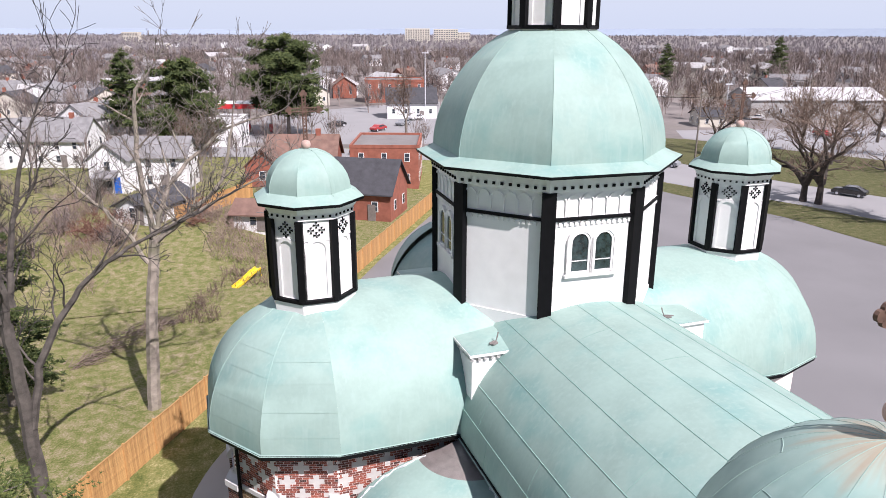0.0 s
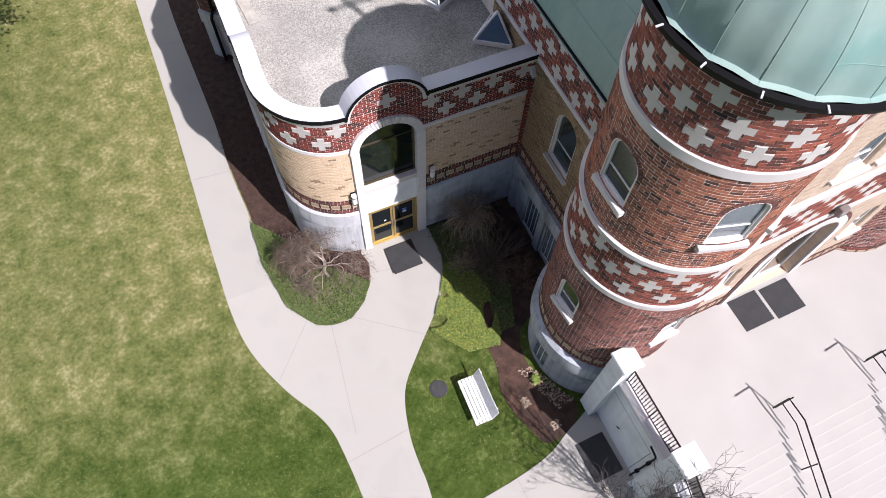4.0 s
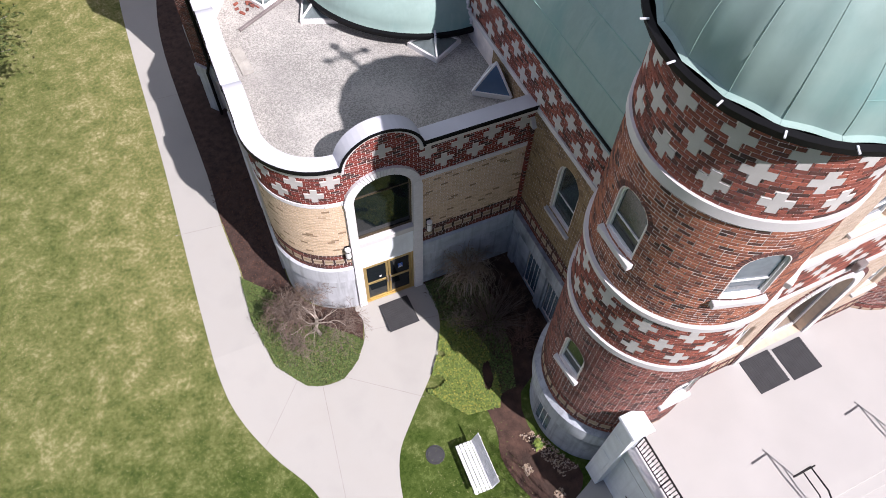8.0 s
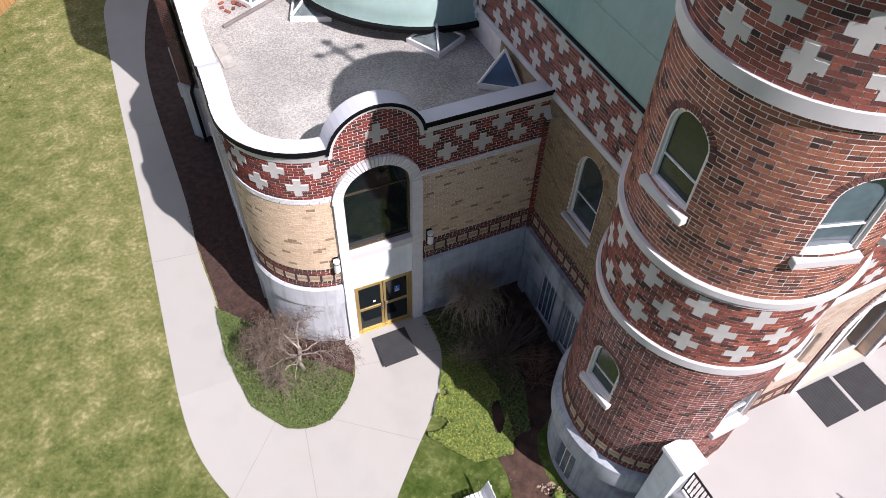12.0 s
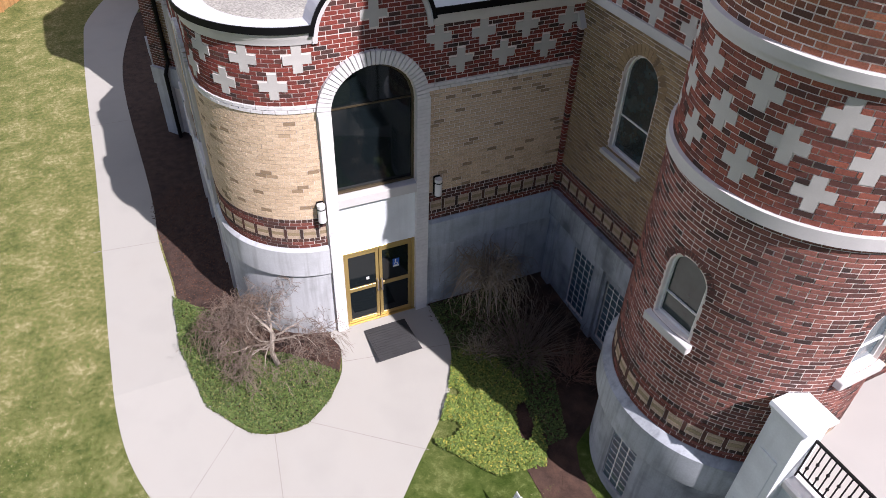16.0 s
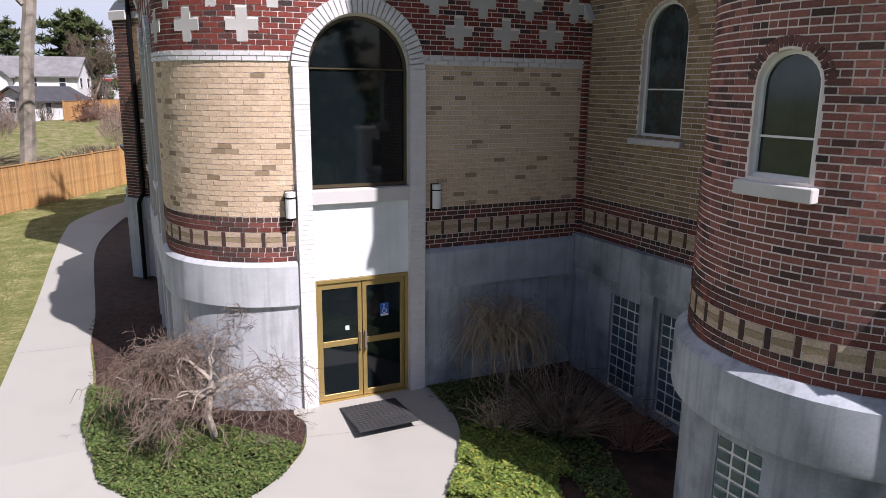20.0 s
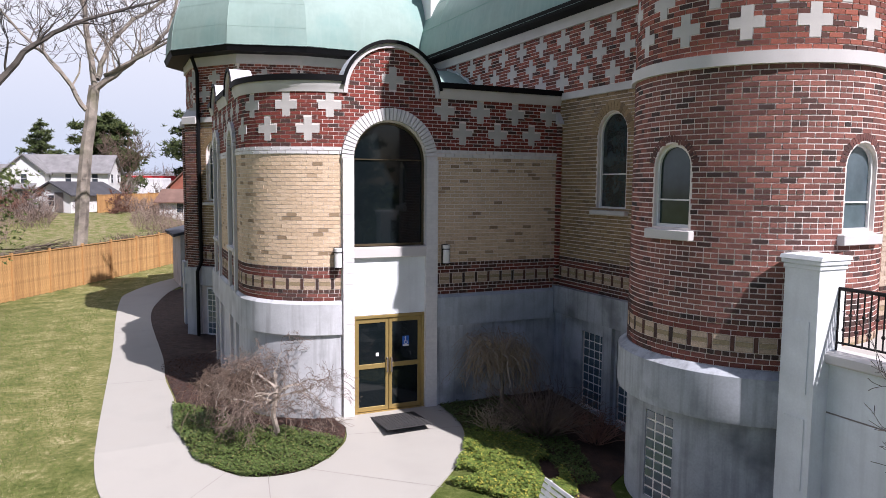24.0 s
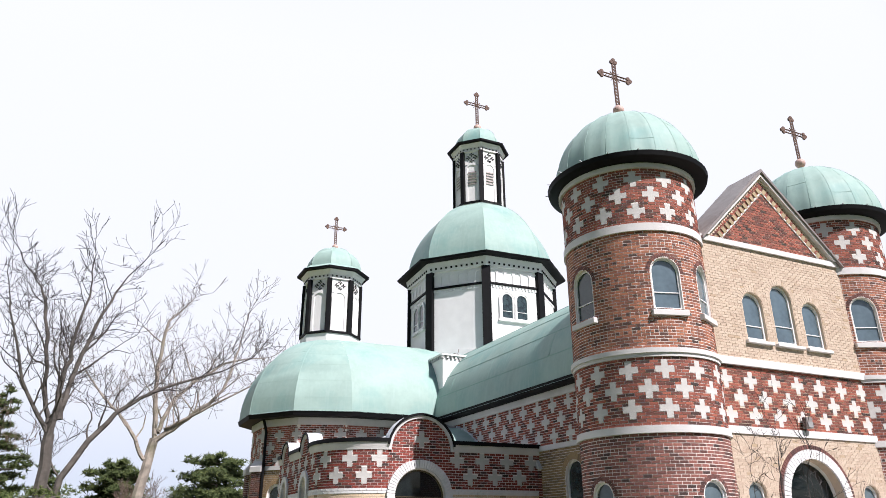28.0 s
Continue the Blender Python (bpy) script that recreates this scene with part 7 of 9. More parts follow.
limbed_tree((3.0, -11.5, -0.6), [
    ([(0, 0, -0.2), (0.01, 0, 0.8), (0, 0.02, 1.6)], 0.07, 0.055),
    ([(0, 0.02, 1.5), (0.03, 0.05, 3.2), (0.0, 0.1, 5.0), (0.05, 0.1, 6.6)], 0.04, 0.009),
    ([(0, 0, 1.55), (0.22, -0.1, 3.0), (0.32, -0.15, 4.6), (0.4, -0.2, 6.2)], 0.032, 0.008),
    ([(0, 0, 1.5), (-0.2, 0.15, 3.0), (-0.34, 0.2, 4.4), (-0.5, 0.3, 5.9)], 0.03, 0.008),
    ([(0, 0, 1.2), (-0.3, 0.3, 1.75), (-0.75, 0.75, 2.35), (-1.05, 1.05, 3.1)], 0.02, 0.006),
    ([(0, 0, 1.3), (-0.5, 0.0, 1.9), (-1.0, 0.1, 2.6), (-1.3, 0.1, 3.5)], 0.02, 0.006),
    ([(0, 0, 1.2), (0.3, -0.4, 1.9), (0.6, -0.8, 2.6), (0.8, -1.1, 3.6)], 0.02, 0.006),
    ([(0, 0, 1.7), (0.1, -0.45, 2.5), (-0.1, -0.75, 3.6), (-0.1, -0.9, 4.7)], 0.02, 0.006)],
    31, "young upright leafless tree beside the terrace steps", M_DARKBARK, M_TREETWIG, 8, 0.75, 0.0038, 0.012)
limbed_tree((-8.2, 31.0, -0.3), [
    ([(0, 0, -0.2), (0.4, 0, 5.0), (1.2, 0, 11.0)], 0.42, 0.3),
    ([(1.2, 0, 10.8), (3.1, -0.6, 12.4), (5.2, -0.9, 14.4), (6.1, -1.0, 18.0)], 0.2, 0.05),
    ([(1.3, 0, 11.4), (2.4, 0.8, 14.0), (5.4, 1.6, 16.8), (8.6, 2.2, 17.7)], 0.17, 0.04),
    ([(1.8, -0.2, 11.6), (4.4, -1.4, 13.1), (7.2, -2.4, 14.7)], 0.12, 0.04),
    ([(1.2, 0, 11.0), (0.8, 0.3, 15.2), (1.0, 0.4, 19.0), (1.6, 0.5, 20.0)], 0.19, 0.05),
    ([(0.7, 0, 9.6), (-0.7, 0.6, 12.0), (-2.4, 1.0, 13.8), (-4.2, 1.4, 16.0)], 0.15, 0.04)],
    5, "tall leafless tree with pale forked trunk behind the fence", M_ASHBARK, M_ASHTWIG)
limbed_tree((-12.4, 22.0, -0.3), [
    ([(0, 0, -0.2), (-0.1, 0, 5.0), (-0.2, 0, 10.0)], 0.4, 0.27),
    ([(-0.2, 0, 9.9), (0.0, -0.3, 12.8), (0.1, -0.4, 14.9), (0.5, -0.4, 18.2)], 0.2, 0.05),
    ([(0.1, 0, 10.8), (0.5, 0.5, 13.9), (1.3, 0.8, 17.0), (2.1, 1.0, 19.2)], 0.17, 0.045),
    ([(-0.3, 0, 10.0), (-0.9, 0.4, 12.8), (-1.7, 0.6, 17.2), (-2.4, 0.8, 18.6)], 0.15, 0.045),
    ([(-0.3, 0, 10.1), (-1.9, -0.5, 12.7), (-3.3, -0.8, 17.0)], 0.13, 0.04),
    ([(0.0, 0, 4.8), (1.1, 0.2, 8.5), (2.9, 0.5, 11.3), (5.1, 0.8, 12.9), (8.4, 1.2, 14.3)], 0.21, 0.05)],
    11, "tall dark leafless tree with several upright limbs behind the fence", M_TREEBARK, M_TREETWIG)
bare_tree(pose(-20.5, 37.0, -0.3), 23, 6.0, 0.36, 6, "leafless garden tree on the neighbouring lawn", 0.45, 0.15, 0.76, (-0.1, 0), None, 0.013)


def weeping(m, seed, high, wide, count, material, label, trunk=0.075, depth=5, side=5):
    """A low weeping tree: a crooked stem and many arching, hanging twigs."""
    rnd = random.Random(seed)
    t = thing("weeping_shrub", m, label, "shrub")
    lines = [([Vector((0, 0, -0.1)), Vector((0.03, 0.02, high * 0.3)), Vector((-0.04, 0.03, high * 0.62))], [trunk, trunk * 0.85, trunk * 0.75], 3)]
    v, f = limb_mesh(lines)
    raw("stem", v, f, M_BARK, t)
    lines, thick = [], []
    limbs = []
    for k in range(6):
        a = k * 1.05 + rnd.uniform(-0.3, 0.3)
        grow(rnd, Vector((-0.04, 0.03, high * 0.55)), Vector((math.cos(a) * 0.9, math.sin(a) * 0.9, 0.75)).normalized(), wide * 0.42, trunk * 0.42, depth, limbs, 0.75, -0.12, 0.72, (2, 3), 0.34)
    thick += [q for q in limbs if q[1][0] > 0.011]
    lines += [q for q in limbs if q[1][0] <= 0.011]
    for i in range(count):
        a = rnd.uniform(0, 2 * math.pi)
        reach, top = wide * rnd.uniform(0.45, 1.0), high * rnd.uniform(0.72, 1.0)
        end = high * rnd.uniform(0.02, 0.45)
        c, s = math.cos(a), math.sin(a)
        start = Vector((-0.04, 0.03, high * rnd.uniform(0.45, 0.62)))
        pts, wander = [], Vector((0, 0, 0))
        for k in range(8):
            u = k / 7
            z = start.z + (top - start.z) * math.sin(min(u * 1.9, math.pi / 2)) - (top - end) * max(0, u - 0.45) ** 1.7 * 2.0
            pts.append(start + Vector((c * reach * u ** 0.8 + rnd.gauss(0, 0.035), s * reach * u ** 0.8 + rnd.gauss(0, 0.035), z - start.z + rnd.gauss(0, 0.02))) + wander)
            wander = wander + Vector((rnd.gauss(0, 0.07), rnd.gauss(0, 0.07), rnd.gauss(0, 0.05)))
        big = i % 9 == 0
        (thick if big else lines).append((pts, [(0.026 if big else 0.009) * (1 - 0.8 * k / 7) for k in range(8)], 1))
        for j in range(side):
            p = pts[rnd.randint(2, 7)]
            b = rnd.uniform(0, 6.28)
            q = [p]
            for k in range(3):
                q.append(q[-1] + Vector((math.cos(b) * 0.1, math.sin(b) * 0.1, -0.06 - 0.06 * k + rnd.gauss(0, 0.05))))
            lines.append((q, [0.006, 0.005, 0.004, 0.003], 0))
    v, f = limb_mesh(thick, floor=0.004)
    raw("limb_mass", v, f, M_PALEBARK, t, kind="stuff")
    v, f = limb_mesh(lines, floor=0.0035)
    raw("twig_mass", v, f, material, t, kind="stuff")


M_PALEBARK = mat("pale_bark", (0.36, 0.31, 0.26), 0.9, vary=0.25, scale=5, fine=30, bump=0.3)
M_STRAWTWIG = mat("straw_twig", (0.34, 0.27, 0.19), 0.9, vary=0.25, scale=4, fine=30, bump=0.1)
M_TWIG_S = mat("soft_brown_twig", (0.20, 0.15, 0.12), 0.9, vary=0.25, scale=4, fine=30, bump=0.1)


def spreading(m, seed, high, wide, material, label):
    """A small spreading tree: a crooked stem, pale wandering limbs and a wide, airy crown of arching twigs."""
    rnd = random.Random(seed)
    t = thing("spreading_shrub", m, label, "shrub")
    top = Vector((0.05, 0.08, high * 0.45))
    v, f = limb_mesh([([Vector((0.1, -0.05, -0.15)), Vector((-0.04, 0.0, high * 0.22)), top], [0.07, 0.056, 0.045], 3)])
    raw("stem", v, f, M_PALEBARK, t)
    lines = []
    for k in range(8):
        a = k * 0.785 + rnd.uniform(-0.25, 0.25)
        rise = rnd.uniform(0.25, 0.9)
        grow(rnd, top - Vector((0, 0, rnd.uniform(0, high * 0.14))), Vector((math.cos(a), math.sin(a), rise)).normalized(), wide * 0.36, 0.03, 5, lines, 0.7, -0.05, 0.78, (2, 3), 0.3)
    bent = []
    for pts, radii, depth in lines:
        # twigs sink with their distance from the stem
        q = [Vector((p.x, p.y, max(0.1, min(p.z, high * 1.02) - 0.2 * max(0.0, math.hypot(p.x, p.y) - wide * 0.4) ** 1.5))) for p in pts]
        bent.append((q, radii, depth))
    v, f = limb_mesh(bent, 0.0085, 9, 0.006)
    raw("limb_mass", v, f, M_PALEBARK, t, kind="stuff")
    v, f = limb_mesh(bent, 0, 0.0085, 0.0033)
    raw("twig_mass", v, f, material, t, kind="stuff")


spreading(pose(-2.75, -0.5, -0.1), 3, 2.3, 1.65, M_TWIG_S, "leafless spreading shrub with pale grey-brown twigs in the ivy bed")
weeping(pose(-3.35, 0.15, -0.1), 8, 1.5, 1.05, 90, M_TWIG, "low leafless shrub with brown hanging twigs in the ivy")
weeping(pose(2.45, -0.85, -0.05), 17, 2.0, 1.15, 210, M_STRAWTWIG, "leafless weeping shrub with straw-coloured twigs by the wall", 0.05, 2, 2)


def cane_bush(m, seed, high, wide, count, material, label):
    rnd = random.Random(seed)
    t = thing("bush", m, label, "shrub")
    lines = []
    for i in range(count):
        a, w = rnd.uniform(0, 6.28), wide * math.sqrt(rnd.random())
        p = Vector((math.cos(a) * w * 0.3, math.sin(a) * w * 0.3, -0.05))
        d = Vector((math.cos(a) * w * 0.9, math.sin(a) * w * 0.9, high * rnd.uniform(0.5, 1.0)))
        pts = [p + d * u + Vector((rnd.gauss(0, 0.03), rnd.gauss(0, 0.03), -0.25 * high * u * u * w / wide)) for u in (0, 0.3, 0.6, 0.85, 1.0)]
        lines.append((pts, [0.008, 0.007, 0.006, 0.004, 0.003], 0))
        for j in range(3):
            q = pts[rnd.randint(1, 3)]
            e = Vector((rnd.gauss(0, 0.15), rnd.gauss(0, 0.15), rnd.uniform(0.05, 0.2)))
            lines.append(([q, q + e * 0.6, q + e], [0.004, 0.0035, 0.003], 0))
    v, f = limb_mesh(lines, floor=0.003)
    raw("cane_mass", v, f, material, t, kind="stuff")


cane_bush(pose(2.75, -2.2, -0.1), 4, 1.2, 1.3, 240, M_TWIG, "dry leafless bush of thin brown canes in the shade")
cane_bush(pose(1.75, -1.9, -0.1), 9, 0.7, 0.6, 60, M_STRAWTWIG, "small dry bush of straw-coloured stems")
cane_bush(pose(3.4, -3.2, -0.1), 14, 0.8, 0.7, 70, M_TWIG_R, "dry leafless bush of reddish canes in the shade")


def leaves(name, outline, count, size, high, material, label, seed, gaps=0.0):
    """Ground cover of many small leaves over an outline in plan."""
    rnd = random.Random(seed)
    verts, faces = [], []
    x0, x1 = min(p[0] for p in outline), max(p[0] for p in outline)
    y0, y1 = min(p[1] for p in outline), max(p[1] for p in outline)

    def inside(x, y):
        hit = False
        for (xa, ya), (xb, yb) in zip(outline, outline[1:] + outline[:1]):
            if (ya > y) != (yb > y) and x < (xb - xa) * (y - ya) / (yb - ya) + xa:
                hit = not hit
        return hit

    while count > 0:
        x, y = rnd.uniform(x0, x1), rnd.uniform(y0, y1)
        if not inside(x, y) or (gaps and noise.noise(Vector((x * 1.3, y * 1.3, seed))) > 0.45 - gaps):
            count -= 0.3
            continue
        count -= 1
        top = high * (0.55 + 0.45 * noise.noise(Vector((x * 2.2, y * 2.2, 3.0))))
        c = Vector((x, y, ground_z(x, y) + 0.02 + top * rnd.random() ** 0.6))
        a = rnd.uniform(0, 6.28)
        u = Vector((math.cos(a), math.sin(a), rnd.uniform(-0.5, 0.6))).normalized() * size * rnd.uniform(0.6, 1.3)
        w = Vector((-math.sin(a), math.cos(a), rnd.uniform(-0.5, 0.5))).normalized() * size * rnd.uniform(0.35, 0.6)
        k = len(verts)
        verts += [tuple(c - u), tuple(c + w), tuple(c + u), tuple(c - w)]
        faces.append((k, k + 1, k + 2, k + 3))
    ob = raw(name, verts, faces, material, None)
    return tagged(ob, label, "ground cover", kind="stuff")


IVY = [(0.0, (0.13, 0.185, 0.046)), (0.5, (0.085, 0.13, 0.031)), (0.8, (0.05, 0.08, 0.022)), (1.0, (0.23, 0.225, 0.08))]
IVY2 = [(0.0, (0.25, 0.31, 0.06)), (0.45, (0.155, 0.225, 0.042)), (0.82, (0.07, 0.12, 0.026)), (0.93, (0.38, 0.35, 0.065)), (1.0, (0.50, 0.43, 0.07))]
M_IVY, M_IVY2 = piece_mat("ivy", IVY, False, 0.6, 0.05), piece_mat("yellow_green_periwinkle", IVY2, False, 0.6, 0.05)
leaves("ivy", [(-4.6, 2.6), (-3.6, 1.4), (-3.2, 0.2), (-2.0, -0.7), (-1.45, -1.25), (-1.9, -1.85), (-2.5, -2.25), (-3.15, -2.22), (-3.65, -2.02), (-4.4, -1.0), (-4.68, 0.8)], 30000, 0.034, 0.2, M_IVY, "dense dark green ivy covering the bed", 6)
leaves("periwinkle", [(1.15, -1.6), (2.0, -1.7), (2.2, -3.2), (2.0, -4.6), (1.75, -5.0), (0.7, -4.85), (-0.2, -3.7), (0.6, -2.6)], 20000, 0.034, 0.22, M_IVY2, "yellow-green leafy ground cover beside the path", 7, 0.12)
# darker ivy tones put this side's shade into the leaf colour
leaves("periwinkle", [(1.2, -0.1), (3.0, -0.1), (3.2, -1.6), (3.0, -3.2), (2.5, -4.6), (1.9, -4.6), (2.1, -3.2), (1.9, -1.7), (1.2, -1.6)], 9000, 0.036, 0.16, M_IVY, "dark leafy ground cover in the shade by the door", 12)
leaves("periwinkle", [(0.2, -10.9), (2.4, -10.8), (3.6, -11.2), (3.4, -13.0), (0.5, -12.5)], 5000, 0.05, 0.2, M_IVY, "dark leafy ground cover under the young tree", 13)
M_DRY = piece_mat("dry_leaf", [(0.0, (0.42, 0.33, 0.24)), (0.5, (0.30, 0.21, 0.14)), (1.0, (0.5, 0.43, 0.36))], False, 0.9, 0.05)
leaves("dry_leaves", [(1.9, -6.0), (2.4, -6.1), (3.2, -7.6), (2.6, -7.7)], 420, 0.045, 0.06, M_DRY, "dry pale leaves on the mulch by the tower", 18)
M_CHIP = piece_mat("bark_chip", [(0.0, (0.125, 0.062, 0.04)), (0.5, (0.075, 0.038, 0.027)), (1.0, (0.045, 0.027, 0.021))], False, 0.95, 0.3)
leaves("bark_chips", smooth_loop(BED, 3), 7000, 0.035, 0.03, M_CHIP, "loose red-brown bark chips", 20)
# chips here take the shade-toned soil colour
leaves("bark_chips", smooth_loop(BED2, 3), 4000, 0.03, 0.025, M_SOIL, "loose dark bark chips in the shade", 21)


def grass(name, x0, x1, y0, y1, count, seed, keep):
    rnd = random.Random(seed)
    verts, faces = [], []
    while count > 0:
        x, y = rnd.uniform(x0, x1), rnd.uniform(y0, y1)
        count -= 1
        if not keep(x, y):
            continue
        z, a, h = ground_z(x, y), rnd.uniform(0, 6.28), rnd.uniform(0.025, 0.06)
        k, w = len(verts), rnd.uniform(0.008, 0.018)
        c, s = math.cos(a), math.sin(a)
        verts += [(x - c * w, y - s * w, z - 0.005), (x + c * w, y + s * w, z - 0.005), (x + rnd.gauss(0, 0.03), y + rnd.gauss(0, 0.03), z + h)]
        faces.append((k, k + 1, k + 2))
    return tagged(raw(name, verts, faces, M_BLADE, None), "short blades of spring grass, green and straw", "grass", kind="stuff")


M_BLADE = piece_mat("grass_blade", [(0.0, (0.09, 0.15, 0.025)), (0.5, (0.16, 0.20, 0.05)), (0.8, (0.25, 0.245, 0.105)), (1.0, (0.35, 0.315, 0.17))], False, 0.9, 0.05)
in_path = [(-6.6, -20), (-6.3, 20)]


def on_lawn(x, y):
    if x < -6.6 or (y < -1 and x < -6.6 - (y + 1) * 0.55):
        return True
    return -1.4 < x < 1.7 and -8.6 < y < -5.3 and x > -1.8 - (y + 5.3) * 0.05


grass("grass", -16.0, 1.8, -9.0, 18.0, 75000, 2, on_lawn)


def pine(m, seed, high, wide, label, clumps, bare=0.18, size=0.3, material=None, broad=False):
    """An evergreen with whorls of limbs and tufts of needles, ragged in outline."""
    rnd = random.Random(seed)
    t = thing("pine_tree", m, label, "tree")
    v, f = limb_mesh([([Vector((0, 0, -0.3)), Vector((0.1, 0, high * 0.5)), Vector((0, 0.1, high * 0.97))], [high * 0.022, high * 0.016, high * 0.003], 3)])
    raw("trunk", v, f, M_BARK, t)
    lines, verts, faces = [], [], []
    limbs = []
    for i in range(46):
        u = bare + (1 - bare) * (i + rnd.random()) / 46
        a = i * 2.4 + rnd.uniform(-0.4, 0.4)
        reach = wide * (1 - u) ** 0.62 * rnd.uniform(0.6, 1.1) + 0.06 * wide
        if broad:
            k = (u - bare) / (1 - bare)
            reach = wide * math.sqrt(max(0.02, 1 - ((k - 0.4) / 0.62) ** 2)) * rnd.uniform(0.65, 1.08)
        start = Vector((0, 0, u * high))
        tip = start + Vector((math.cos(a) * reach, math.sin(a) * reach, reach * rnd.uniform(-0.12, 0.22)))
        lines.append(([start, start.lerp(tip, 0.5) - Vector((0, 0, 0.05 * reach)), tip], [high * 0.006, high * 0.004, high * 0.0015], 0))
        limbs.append((start, tip, reach))
    v, f = limb_mesh(lines)
    raw("limb_mass", v, f, M_BARK, t, kind="stuff")
    total = sum(r for *_, r in limbs)
    for start, tip, reach in limbs:
        for k in range(int(clumps * reach / total)):
            c = start.lerp(tip, rnd.uniform(0.25, 1.05)) + Vector((rnd.gauss(0, 0.13 * reach), rnd.gauss(0, 0.13 * reach), rnd.gauss(0.03, 0.06) * reach))
            for j in range(7):
                d = Vector((rnd.gauss(0, 1), rnd.gauss(0, 1), rnd.gauss(0.4, 0.6))).normalized() * size * rnd.uniform(0.6, 1.2)
                w = d.orthogonal().normalized() * size * 0.16
                b = len(verts)
                verts += [tuple(c - w), tuple(c + w), tuple(c + d)]
                faces.append((b, b + 1, b + 2))
    raw("crown", verts, faces, material or M_NEEDLE, t, "ragged crown of dark green needles", "stuff")


M_NEEDLE2 = piece_mat("young_pine_needle", [(0.0, (0.085, 0.115, 0.028)), (0.6, (0.055, 0.08, 0.022)), (1.0, (0.14, 0.165, 0.045))], False, 0.8, 0.05)
M_NEEDLE = piece_mat("pine_needle", [(0.0, (0.065, 0.09, 0.024)), (0.6, (0.042, 0.062, 0.02)), (1.0, (0.11, 0.13, 0.04))], False, 0.8, 0.05)
pine(pose(-12.3, 14.3, -0.4), 41, 6.8, 3.2, "bushy pine tree at the edge of the lawn", 4200, 0.4, 0.16, M_NEEDLE2, True)
pine(pose(-16.6, 34.0, -0.4), 43, 14.5, 3.4, "tall dark spruce behind the old fence", 2600, 0.1, 0.35)


# clipped ball and tufts round the bench
ball = thing("box_ball", pose(0.3, -7.0, ground_z(0.3, -7.0)), "small clipped dark green ball bush beside the bench", "shrub")
rnd = random.Random(64)
verts, faces = [], []
for i in range(900):
    d = Vector((rnd.gauss(0, 1), rnd.gauss(0, 1), rnd.gauss(0, 1))).normalized()
    c = d * 0.2 * rnd.uniform(0.8, 1.06) + Vector((0, 0, 0.2))
    u, w = d.orthogonal().normalized() * 0.026, Vector((rnd.gauss(0, 1), rnd.gauss(0, 1), rnd.gauss(0, 1))).normalized() * 0.022
    k = len(verts)
    verts += [tuple(c - u), tuple(c + w), tuple(c + u), tuple(c - w)]
    faces.append((k, k + 1, k + 2, k + 3))
raw("leaf_mass", verts, faces, M_IVY, ball, kind="stuff")
leaves("leaf_tuft", [(2.2, -6.45), (2.4, -6.4), (2.42, -6.65), (2.22, -6.7)], 160, 0.07, 0.35, M_IVY2, "small green leafy plant at the foot of the tower", 16)
leaves("pale_stones", [(1.55, -6.95), (1.8, -6.9), (1.85, -7.2), (1.6, -7.25)], 90, 0.04, 0.05, M_DRY, "pale dry leaves and pebbles on the mulch", 22)
leaves("pale_stones", [(2.1, -7.98), (2.4, -7.95), (2.45, -8.2), (2.15, -8.25)], 90, 0.04, 0.05, M_DRY, "pale dry leaves and pebbles on the mulch", 23)


# ---- car park, roads and the town behind ----
def flat(name, outline, z, material, label, category):
    bm = bmesh.new()
    vs = [bm.verts.new((x, y, z)) for x, y in outline]
    bm.faces.new(vs)
    bmesh.ops.triangulate(bm, faces=bm.faces[:])
    bmesh.ops.recalc_face_normals(bm, faces=bm.faces[:])
    if bm.faces and list(bm.faces)[0].normal.z < 0:
        bmesh.ops.reverse_faces(bm, faces=bm.faces[:])
    me = bpy.data.meshes.new(name)
    bm.to_mesh(me)
    bm.free()
    me.materials.append(material)
    return tagged(new(name, me), label, category, kind="structure")


flat("car_park", [(13.5, -12), (54, -23), (67, 15), (65.9, 38), (64.5, 49), (63.8, 57.6), (58.2, 73), (57, 78), (40, 92), (31, 90), (25.5, 77.5), (11.8, 56.0), (2.5, 40.0), (-1.0, 33.5), (0.5, 28.0), (13.0, 20.0)], 0.012, M_ASPH, "wide grey asphalt car park round the church", "car park")
flat("road", [(58.5, 88.5), (63.5, 76.2), (70.4, 62.8), (76.3, 46.3), (88, 22.2), (104, 31), (88.7, 55.8), (79.8, 75), (74, 93), (52, 133), (38, 130)], 0.03, M_ROAD, "grey asphalt street beyond the car park", "road")
flat("street", [(-60, 151), (-6, 124.5), (24.5, 113), (46, 103), (58.5, 90), (66, 100), (48, 115), (27, 124), (-4, 136), (-58, 162)], 0.035, M_ROAD, "grey asphalt side street between houses", "road")
flat("forecourt", [(-2, 142), (30, 128), (58, 128), (96, 160), (100, 200), (60, 215), (10, 190)], 0.02, M_ROAD, "pale asphalt forecourt of the filling station", "forecourt")
M_SIDING = mat("white_siding", (0.74, 0.74, 0.75), 0.7, vary=0.06, scale=0.6, fine=8, bump=0.05)
M_CREAM = mat("cream_siding", (0.58, 0.54, 0.47), 0.75, vary=0.08, scale=0.6, fine=8, bump=0.05)
M_FARBRICK = mat("far_red_brick", (0.30, 0.105, 0.07), 0.9, vary=0.2, scale=1.2, fine=14, bump=0.1)
M_ROOFG = mat("grey_shingles", (0.23, 0.225, 0.23), 0.95, vary=0.2, scale=1.2, fine=14, bump=0.2)
M_ROOFD = mat("dark_shingles", (0.062, 0.062, 0.07), 0.95, vary=0.2, scale=1.2, fine=14, bump=0.2)
